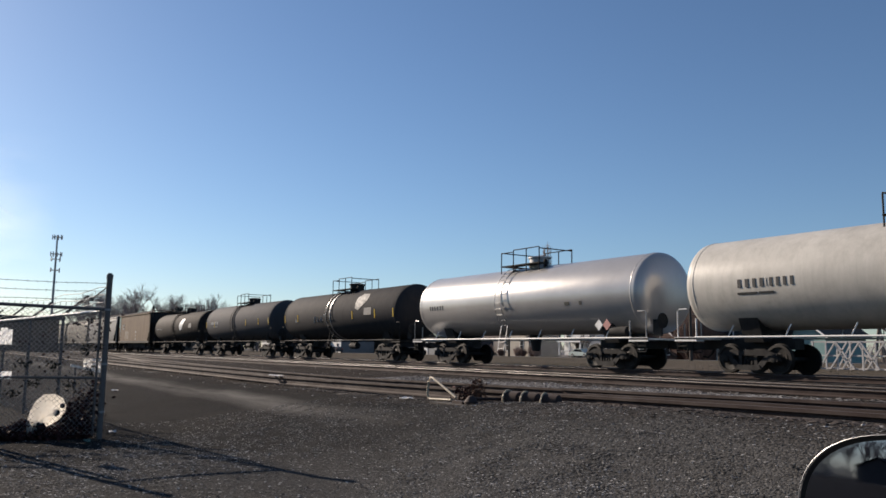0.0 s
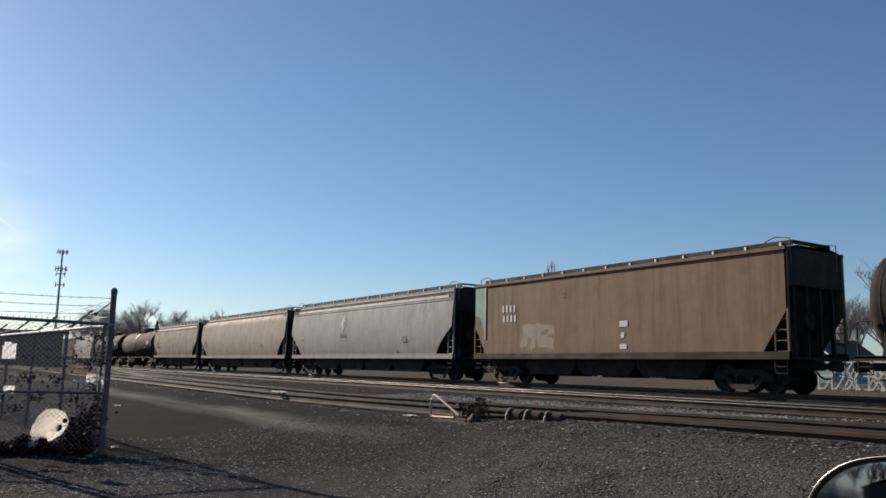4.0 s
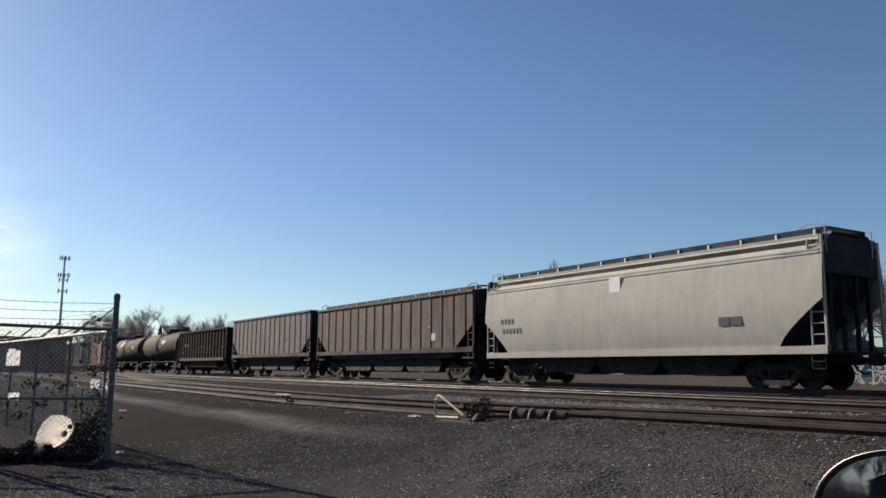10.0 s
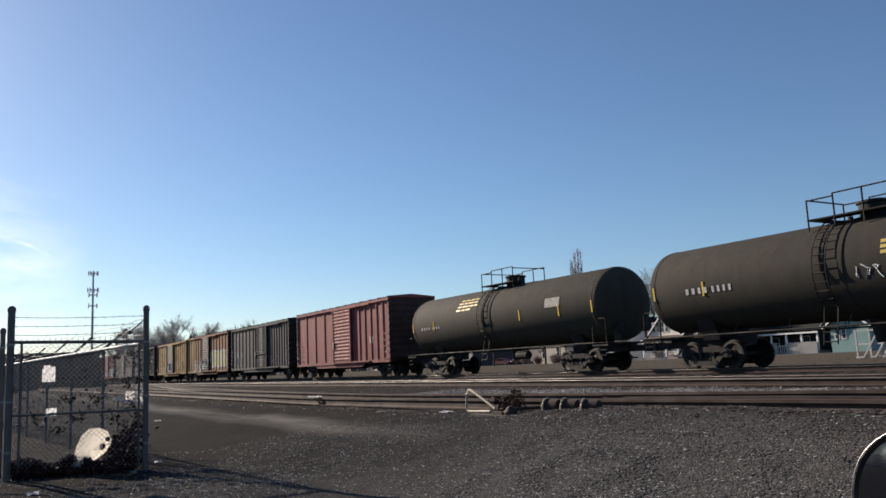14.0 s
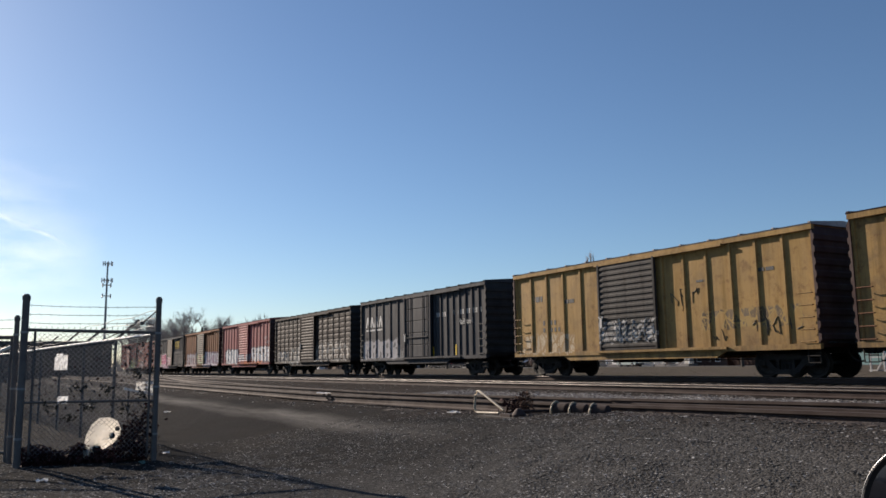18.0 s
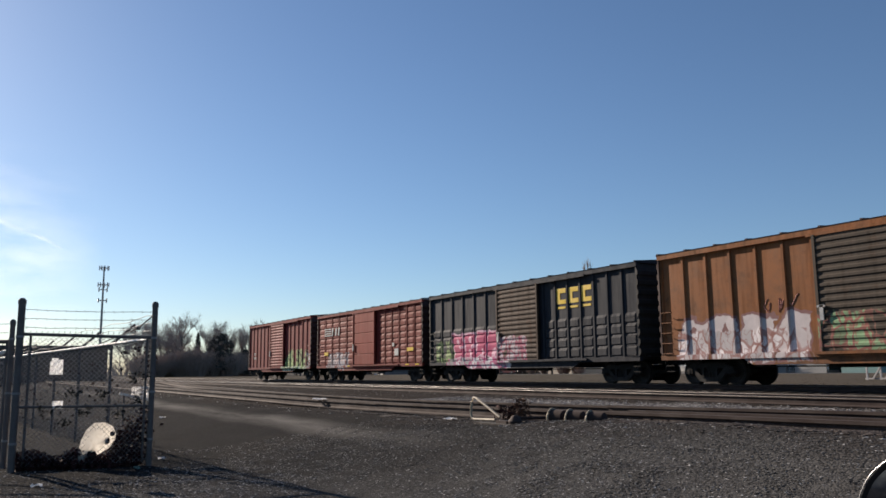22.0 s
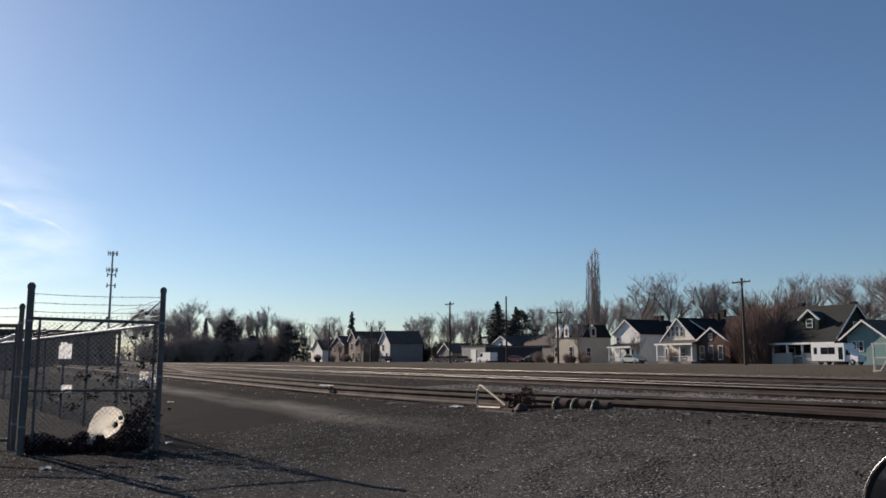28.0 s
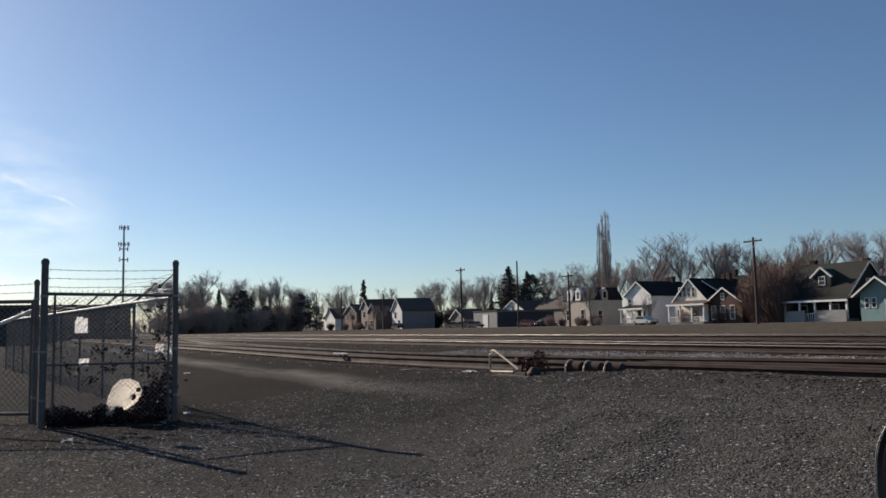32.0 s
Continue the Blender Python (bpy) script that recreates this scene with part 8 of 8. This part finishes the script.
def shrub(seed, h=3.0, r=2.0, material=None, count=520, label="tangled bare brown shrub"):
    rnd = random.Random(seed)
    s, stems = Shape(), Shape()
    for _ in range(count):
        a, f = rnd.uniform(0, 6.28), rnd.random() ** 0.5
        b = Vector((math.cos(a) * r * 0.35 * f, math.sin(a) * r * 0.35 * f, -0.1))
        e = Vector((math.cos(a) * r * f + rnd.gauss(0, 0.2), math.sin(a) * r * f + rnd.gauss(0, 0.2), h * rnd.uniform(0.35, 1.0) * (1.05 - 0.35 * f)))
        mid = b.lerp(e, 0.55) + Vector((rnd.gauss(0, 0.1), rnd.gauss(0, 0.1), 0.15))
        s.tube([b, mid, e], 0.022, 3, 0.008, caps=False)
        for _ in range(3):
            p = mid.lerp(e, rnd.random())
            s.tube([p, p + Vector((rnd.gauss(0, 0.25), rnd.gauss(0, 0.25), rnd.uniform(0.1, 0.5)))], 0.013, 3, 0.006, caps=False)
    for i in range(7):
        a = 0.9 * i
        stems.tube([(0.2 * math.cos(a), 0.2 * math.sin(a), -0.1), (0.7 * math.cos(a), 0.7 * math.sin(a), h * 0.6)], 0.05, 5, 0.02)
    t = thing("shrub", label, "shrub", group="shrubs beyond the tracks")
    part("stem", stems, BARK, t)
    part("crown", s, material or TWIG, t)
    return t


def put(src, x, y, h, used={}, z=FZ, rot=None, wide=1.0):
    """Sets a grown plant, or a copy of it, at a place and height."""
    k = h / src["reach"] if "reach" in src.keys() else h
    m = Matrix.Translation((x, y, z)) @ Matrix.Rotation(rot if rot is not None else x * 1.7 + y, 4, "Z") @ Matrix.Diagonal((k * wide, k * wide, k, 1))
    if src.name in used:
        o = copy_thing(src, m @ Matrix.Diagonal((1 / src.scale[0], 1 / src.scale[1], 1 / src.scale[2], 1)))
    else:
        used[src.name] = True
        src.matrix_basis = m
        o = src
    return o


T = [bare_tree(101), bare_tree(102, spread=1.1, limbs=9), bare_tree(103, spread=0.7, up=0.6), bare_tree(104, spread=1.0, limbs=9), bare_tree(105, spread=0.6, up=0.8, limbs=8), bare_tree(106, spread=0.9, limbs=8, twig=TWIG_RED, label="bare winter tree with reddish twigs")]
C = [conifer(201, 14.0, 3.6), pine(202), conifer(203, 15.0, 2.3, "narrow dark green spruce with a sharp tip")]
S = [shrub(301, material=TWIG_PALE), shrub(302, material=TWIG_RED, label="tangled bare reddish shrub"), shrub(303, material=NEEDLE, label="dense dark evergreen shrub", count=700)]
for o in S:
    o["reach"] = 3.0
rt = random.Random(9)
# the wood at the far end of the yard
for x, y, h, k in ((-206, 38, 13.0, 0), (-205, 45, 15.2, 1), (-204, 50.4, 12.6, 0), (-203, 55, 12.8, 3), (-201, 61.8, 13.2, 4), (-200, 66, 11.2, 2), (-197, 72, 9.5, 0), (-240, 94, 13.2, 3), (-225, 46, 13.5, 3), (-224, 58, 13.5, 2), (-201, 60.3, 11.9, 4), (-202, 67.3, 11, 1), (-226, 38, 14, 0), (-201, 67, 10.6, 3), (-235, 60, 13.5, 2), (-250, 50, 14, 1), (-203, 56.1, 10.8, 4), (-228, 44, 13, 3), (-282, 97.6, 14, 0), (-186, 33, 10.5, 4), (-260, 40, 14, 3), (-280, 60, 14, 1), (-215, 35, 12.5, 0), (-232, 88, 11, 1), (-214, 41, 12, 3), (-212, 53, 12, 1), (-211, 60, 12, 0), (-209, 70, 10.5, 3)):
    put(T[k], x, y, h * 1.12)
for x, y, h, k, w in ((-196, 51.5, 10.2, 1, 1.05), (-199, 46.5, 10.5, 2, 1.3), (-200, 68, 9.6, 1, 1.0), (-204, 73, 6.5, 1, 1.1), (-199, 58, 6.5, 1, 1.2), (-210, 44, 7.0, 1, 1.5)):
    put(C[k], x, y, h, wide=w)
for i in range(54):
    x = -194 - 50 * rt.random()
    put(S[1 if i % 4 == 0 else 0], x, 33 + (-x - 194) * 0.5 + rt.uniform(-2, 26), rt.uniform(4.2, 8.2), wide=rt.uniform(0.8, 1.2))
# behind the far houses
for x, y, h, k in ((-244, 100, 15, 3), (-235, 108, 14, 0), (-212, 112, 15.5, 1), (-205, 118, 15, 3), (-217, 125, 16, 2), (-196, 115, 13.5, 0), (-187, 116, 14.5, 4), (-180, 122, 14, 1), (-170, 126, 15, 0), (-178, 135, 14, 3), (-165, 128, 15.5, 2), (-156, 124, 16, 3), (-150, 128, 14, 1), (-143, 122, 15, 5), (-146, 135, 17, 0), (-136, 118, 14, 4), (-246, 125, 16, 1), (-238, 130, 15.5, 2), (-228, 122, 15, 0), (-222, 134, 17, 3), (-210, 136, 17, 0), (-200, 132, 16, 4), (-192, 128, 15.5, 3), (-184, 136, 16.5, 0), (-174, 140, 16.5, 1), (-162, 140, 17, 4), (-153, 138, 16.5, 2), (-140, 134, 16, 3), (-132, 130, 15.5, 0), (-230, 104, 11.5, 3), (-202, 104, 11.5, 0), (-178, 108, 11, 1)):
    put(T[k], x, y, h)
put(C[2], -257.5, 110, 17.2, wide=1.25)
for x, y, h, k, w in ((-169.2, 112, 15.0, 0, 1.55), (-165.2, 115, 13.6, 0, 1.2), (-168, 118, 13, 1, 0.95), (-206, 130, 11.0, 2, 1.0)):
    put(C[k], x, y, h, wide=w)
pop = columnar(401, 23.2)
pop.matrix_basis = pose(-125.3, 106.5, FZ)
copy_thing(pop, pose(-126.9, 107.5, FZ, 0, 0, 70) @ Matrix.Diagonal((0.9, 0.9, 0.9, 1)))
# behind the near houses
for x, y, h, k in ((-122.3, 115, 18.3, 1), (-115.2, 117.5, 18.8, 3), (-110, 121, 16.5, 0), (-107.4, 118, 15, 4), (-102, 122, 16.2, 1), (-97, 119, 13.5, 5), (-129, 120, 13, 0), (-133, 113, 11, 5), (-93, 114, 13, 5), (-90, 118, 14.5, 2), (-87.0, 115, 15.5, 2), (-84.2, 118, 15.0, 4), (-80, 120, 15.0, 3), (-76.5, 117, 14.5, 1), (-72, 119, 13.5, 0), (-68, 117, 13.5, 5), (-64.0, 108, 13.5, 1), (-60.5, 110, 14.5, 3), (-56, 106, 16.5, 0), (-63, 118, 14, 5), (-53, 112, 18, 2), (-118, 130, 17, 0), (-100, 133, 17, 3), (-84, 132, 15.5, 1), (-70, 130, 15.5, 4)):
    put(T[k], x, y, h)
# reddish thicket beside the pole, hedges before the houses
for x, y, h, k in ((-79.0, 96, 8.6, 1), (-77.4, 93.6, 8.0, 1), (-76.4, 96, 9.2, 1), (-75.6, 93.2, 7.6, 1), (-78.2, 99, 10.2, 1), (-74.2, 93.2, 6.6, 1), (-80.0, 101, 10.0, 1), (-77.0, 103, 10.6, 1)):
    put(S[k], x, y, h, wide=0.62)
for x, y, h, k in ((-111.5, 92.5, 1.8, 0), (-112.8, 93, 2.2, 1), (-97.2, 91.8, 1.4, 0), (-90.6, 92.4, 2.2, 0), (-84.6, 94.0, 2.4, 1), (-83.4, 95, 3.4, 0), (-119, 94.3, 2.0, 0), (-124, 94.2, 1.7, 1), (-127.6, 93.8, 2.4, 0), (-116.5, 93.5, 1.6, 1), (-131, 95, 2.0, 2), (-77.2, 94.4, 2.6, 0), (-103, 93.5, 1.2, 2), (-195, 82, 2.4, 0), (-205, 82, 2.2, 0), (-216, 82, 2.4, 1), (-176, 100, 5.5, 2), (-181, 103, 6.5, 2), (-171, 99, 4.5, 2), (-187, 100, 6, 2), (-162, 103, 5, 2), (-168, 104, 6, 2)):
    put(S[k], x, y, h, wide=0.8)
for x, y, h, k in ((-205, 81.0, 7.5, 4), (-195, 80, 6.5, 2), (-186, 82, 7, 4), (-178, 81, 6.2, 0), (-121, 92.6, 7, 2), (-113.5, 92.8, 8, 4), (-98.6, 92.6, 5.6, 2)):
    put(T[k], x, y, h)
# far tree line all round
far_wood = Shape()
rf = random.Random(77)
for i in range(9000):
    a = rf.uniform(0, 2 * math.pi)
    d = rf.uniform(420, 620)
    x, y = d * math.cos(a), d * math.sin(a)
    h = rf.uniform(3.5, 9.5)
    lean = Vector((rf.gauss(0, 2.2), rf.gauss(0, 2.2), 0))
    mid = Vector((x, y, h * 0.45)) + lean * 0.3
    far_wood.tube([(x, y, 0), mid, Vector((x, y, h)) + lean], rf.uniform(0.25, 0.5), 3, 0.12, caps=False)
    far_wood.tube([mid, mid + Vector((rf.gauss(0, 1.6), rf.gauss(0, 1.6), h * 0.4))], 0.22, 3, 0.1, caps=False)
tagged(part("far_wood", far_wood, TWIG, None, "distant bare woods on the horizon"), category="woods", kind="stuff")
# trees behind the camera, seen in the door mirror
house("dark low gabled house far behind the yard", -90.0, -82.5, -130.0, -122.0, 3.0, 4.6, "y", W_BROWN, ROOF_BLACK, chimney=((-85.0, -126.0, 5.6),))
for x, y, h, k in ((-140, -168, 10, 0), (-135, -172, 12, 3), (-131, -166, 9, 2), (-127, -176, 11.5, 4), (-122, -180, 10, 1), (-137, -182, 12, 3), (-145, -172, 11, 0), (-129, -186, 12, 1), (-118, -176, 9.5, 4), (-150, -178, 11, 2), (-112, -182, 10, 0), (-133, -160, 8, 5)):
    put(T[k], x, y, h, z=0)


# ---- vehicles
GLASS_DARK = worn("dark_vehicle_glass", (0.015, 0.017, 0.02), 0.08, amount=0.1, dirt_amount=0.1, relief=0.0)
V_WHITE = worn("white_vehicle_paint", (0.76, 0.76, 0.75), 0.3, amount=0.1, dirt_amount=0.15, relief=0.0)
V_DARK = worn("dark_vehicle_paint", (0.03, 0.03, 0.034), 0.3, amount=0.1, dirt_amount=0.15, relief=0.0)
V_RED = worn("red_vehicle_paint", (0.16, 0.03, 0.03), 0.35, amount=0.1, dirt_amount=0.15, relief=0.0)
V_GREEN = worn("pale_green_vehicle_paint", (0.42, 0.48, 0.45), 0.25, amount=0.1, dirt_amount=0.15, relief=0.0)
LAMP = worn("amber_lens", (0.5, 0.1, 0.05), 0.3, amount=0.1, relief=0.0)


def add_wheels(v, xs, r, half):
    for x in xs:
        for y in (-half, half):
            w = part("wheel", Shape().lathe([(y - 0.11, r * 0.62), (y - 0.11, r * 0.92), (y - 0.08, r), (y + 0.08, r), (y + 0.11, r * 0.92), (y + 0.11, r * 0.62)], "y", (x, 0, r), 18), TYRE, v, smooth=True)
            part("rim", Shape().lathe([(y - 0.115, r * 0.3), (y - 0.10, r * 0.62), (y + 0.10, r * 0.62), (y + 0.115, r * 0.3)], "y", (x, 0, r), 14), GALV, w, smooth=True)


def sedan(label, x, y, mat, turn=0, van=False):
    v = thing("van" if van else "car", label, "van" if van else "car", pose(x, y, FZ, 0, 0, turn))
    if van:
        body = [(-2.5, 0.35), (2.45, 0.35), (2.5, 0.9), (1.75, 1.12), (1.2, 1.95), (0.8, 2.05), (-2.45, 2.05), (-2.52, 1.2)]
        cab = [(0.35, 1.2), (1.6, 1.18), (1.1, 1.85), (0.35, 1.88)]
    else:
        body = [(-2.2, 0.3), (2.15, 0.3), (2.22, 0.62), (1.2, 0.88), (0.45, 1.38), (-0.75, 1.42), (-1.5, 0.98), (-2.2, 0.92)]
        cab = [(1.0, 0.92), (0.42, 1.32), (-0.7, 1.36), (-1.25, 0.98)]
    part("body", Shape().prism(body, -0.88, 0.88), mat, v)
    for g in (-1, 1):
        part("side_window", Shape().prism(cab[::g] if g > 0 else cab, g * 0.885 - 0.008, g * 0.885 + 0.008), GLASS_DARK, v)
        part("tail_lamp", Shape().box(-2.54 if van else -2.23, -2.48 if van else -2.18, g * 0.7 - 0.12, g * 0.7 + 0.12, 0.85, 1.05), LAMP, v)
        part("headlight", Shape().box(2.3 if van else 2.12, 2.49 if van else 2.21, g * 0.66 - 0.16, g * 0.66 + 0.16, 0.62, 0.78), GALV, v)
    if van:
        part("windscreen", Shape().prism([(1.76, 1.15), (1.24, 1.92), (1.26, 1.94), (1.79, 1.16)], -0.78, 0.78), GLASS_DARK, v)
    part("bumper", Shape().box(2.15 if not van else 2.45, 2.28 if not van else 2.56, -0.85, 0.85, 0.32, 0.5), BLACK_PLASTIC, v)
    add_wheels(v, (-1.4, 1.4), 0.33, 0.80)
    return v


sedan("pale green parked car glinting in the sun", -97.3, 90.3, V_GREEN)
sedan("dark parked car beside the garage", -160.5, 90.6, V_DARK, 6)
sedan("dark parked car before the garage", -155.2, 90.2, V_DARK, 185)
sedan("dark red parked car beside the house", -133.0, 92.4, V_RED, 10)
sedan("dark parked car in the drive", -130.5, 94.8, V_DARK, 80)
sedan("white parked car by the far houses", -190.5, 84.6 + 6.2, V_WHITE, 180)
sedan("dark parked car by the far houses", -196.0, 82.4, V_DARK)
sedan("dark parked car beside the white-fronted house", -176.0, 84.0, V_DARK, 175)
sedan("dark parked car behind the van", -149.6, 90.0, V_DARK, 5)
van = sedan("white delivery van driving along the street", -140.0, 89.6, V_WHITE, 180, True)
traffic.append((van, [(t, pose(-139.3 - 10.75 * (t - 28), 89.6, FZ, 0, 0, 180)) for t in (0.0, 16.0, 32.0)]))

bus = thing("shuttle_bus", "white shuttle bus with dark windows driving along the street", "bus")
part("body", Shape().prism([(-3.4, 0.45), (1.75, 0.45), (1.75, 2.85), (1.6, 2.95), (-3.3, 2.95), (-3.42, 2.8)], -1.18, 1.18), V_WHITE, bus)
part("cab", Shape().prism([(1.75, 0.45), (3.55, 0.45), (3.6, 1.15), (2.75, 1.35), (2.15, 2.2), (1.75, 2.25)], -0.98, 0.98), V_WHITE, bus)
part("cab_window", Shape().prism([(1.85, 1.35), (2.6, 1.38), (2.12, 2.05), (1.85, 2.08)], -0.995, 0.995), GLASS_DARK, bus)
for x0, x1 in ((-3.0, -2.5), (-1.9, -0.75), (-0.68, 0.3), (0.85, 1.5)):
    for g in (-1, 1):
        part("window", Shape().box(x0, x1, g * 1.185 - 0.012, g * 1.185 + 0.012, 1.5 if x0 < 0.5 else 0.75, 2.45), GLASS_DARK, bus)
part("skirt", Shape().box(-3.4, 1.75, -1.2, 1.2, 0.40, 0.52), BLACK_PLASTIC, bus)
part("roof_rim", Shape().box(-3.35, 1.7, -1.1, 1.1, 2.95, 3.02), V_WHITE, bus)
for g in (-1, 1):
    part("headlight", Shape().box(3.5, 3.62, g * 0.7 - 0.15, g * 0.7 + 0.15, 0.8, 1.0), GALV, bus)
add_wheels(bus, (-2.1, 2.75), 0.40, 0.92)
for o in bus.children:
    o.matrix_basis = Matrix.Scale(0.84, 4) @ o.matrix_basis
traffic.append((bus, [(t, pose(-60.3 + 14.6 * (t - 28), 88.5, FZ, 0, 0, 0)) for t in (0.0, 16.0, 32.0)]))

# ---- a thin vapour trail high over the yard
nv = Nodes("thin_vapour")
tr = nv.t.nodes.new("ShaderNodeBsdfTransparent")
mx = nv.t.nodes.new("ShaderNodeMixShader")
xyz = nv.node("ShaderNodeSeparateXYZ", Vector=nv.t.nodes["Texture Coordinate"].outputs["Generated"])
edge = nv.ramp(nv.math("ABSOLUTE", nv.math("SUBTRACT", nv.math("ADD", xyz.outputs[2], nv.math("MULTIPLY", xyz.outputs[1], 0.78)), 0.89)), 0.0, 0.14, 0.19, 0.0)
nv.put(mx.inputs[0], nv.math("MULTIPLY", edge, nv.noise(0.012, 5, 0.7, None, 0.3, 0.75), True))
nv.done((0.9, 0.9, 0.9), 1.0)
tl = nv.t.nodes.new("ShaderNodeBsdfTranslucent")
tl.inputs[0].default_value = (1, 1, 1, 1)
nv.t.links.new(tr.outputs[0], mx.inputs[1])
nv.t.links.new(tl.outputs[0], mx.inputs[2])
nv.t.links.new(mx.outputs[0], nv.t.nodes["Material Output"].inputs["Surface"])
trail = Shape()
a, b = Vector((-3150, -12, 559)), Vector((-3158, 245, 456))
d = (b - a).normalized()
up = Vector((0, 0.36, 0.93))
K = 12
for i in range(K + 1):
    p = a.lerp(b, i / K) + up * 5 * math.sin(i * 0.9)
    wd = 15 * (1 - 0.6 * i / K)
    for q in (-1, 0, 1):
        trail.v.append(tuple(p + up * wd * q + Vector((8 if q == 0 else 0, 0, 0))))
trail.f = [(i * 3 + j, i * 3 + j + 1, i * 3 + j + 4, i * 3 + j + 3) for i in range(K) for j in range(2)]
tagged(part("vapour_trail", trail, nv.m, None, "thin white vapour trail in the sky", True), category="sky", kind="structure").visible_shadow = False


# ---- faint high cloud over the yard's end
nc = Nodes("faint_cloud")
tr, tl, mx = nc.t.nodes.new("ShaderNodeBsdfTransparent"), nc.t.nodes.new("ShaderNodeBsdfTranslucent"), nc.t.nodes.new("ShaderNodeMixShader")
tl.inputs[0].default_value = (1, 1, 1, 1)
gen = nc.node("ShaderNodeSeparateXYZ", Vector=nc.t.nodes["Texture Coordinate"].outputs["Generated"])
fade = nc.math("MULTIPLY", nc.ramp(gen.outputs[1], 0.62, 1.0, 1.0, 0.0), nc.math("MULTIPLY", nc.ramp(gen.outputs[2], 0.0, 0.25), nc.ramp(gen.outputs[2], 0.45, 1.0, 1.0, 0.0)))
wisp = nc.noise(1.0, 6, 0.6, nc.scaled(0.004, 0.0012, 0.005), 0.40, 0.72)
nc.put(mx.inputs[0], nc.math("MULTIPLY", nc.math("MULTIPLY", fade, wisp), 0.5, True))
nc.t.links.new(tr.outputs[0], mx.inputs[1])
nc.t.links.new(tl.outputs[0], mx.inputs[2])
nc.t.links.new(mx.outputs[0], nc.t.nodes["Material Output"].inputs["Surface"])
veil = Shape()
for j in range(9):
    for i in range(17):
        veil.v.append((-3300 + 40 * math.sin(i * 0.7 + j), -900 + 1300 * i / 16, 120 + 760 * j / 8))
veil.f = [(j * 17 + i, j * 17 + i + 1, (j + 1) * 17 + i + 1, (j + 1) * 17 + i) for j in range(8) for i in range(16)]
tagged(part("thin_cloud", veil, nc.m, None, "thin white cloud low in the sky", True), category="sky", kind="structure").visible_shadow = False


# ---------------------------------------------------------------- what moves
def motions():
    for car, at14 in fleet:
        walk(car, [(t, pose(at14 + SPEED * (t - 14), CAR_Y, RAIL_Z)) for t in (0.0, 8.0, 16.0, 24.0, 32.0)])
    # wheels turn while their car is near enough for it to show
    turn = math.degrees(SPEED / WHEEL_R) / FPS
    for w, x, at14 in wheelsets:
        start = min(31.0, max(0.0, 14 + (-52 - at14) / SPEED))
        stop = min(32.0, max(0.1, 14 + (-4 - at14) / SPEED))
        k0, k1 = round(start * FPS), round(stop * FPS)
        rows = [(0.0, pose(x, 0, WHEEL_R))] if k0 > 0 else []
        rows += [(k / FPS, pose(x, 0, WHEEL_R, 0, (k - k0) * turn, 0)) for k in range(k0, k1 + 1)]
        if k1 < 32 * FPS:
            rows.append((32.0, rows[-1][1]))
        walk(w, rows)
    for ob, rows in traffic:
        walk(ob, rows)


motions()
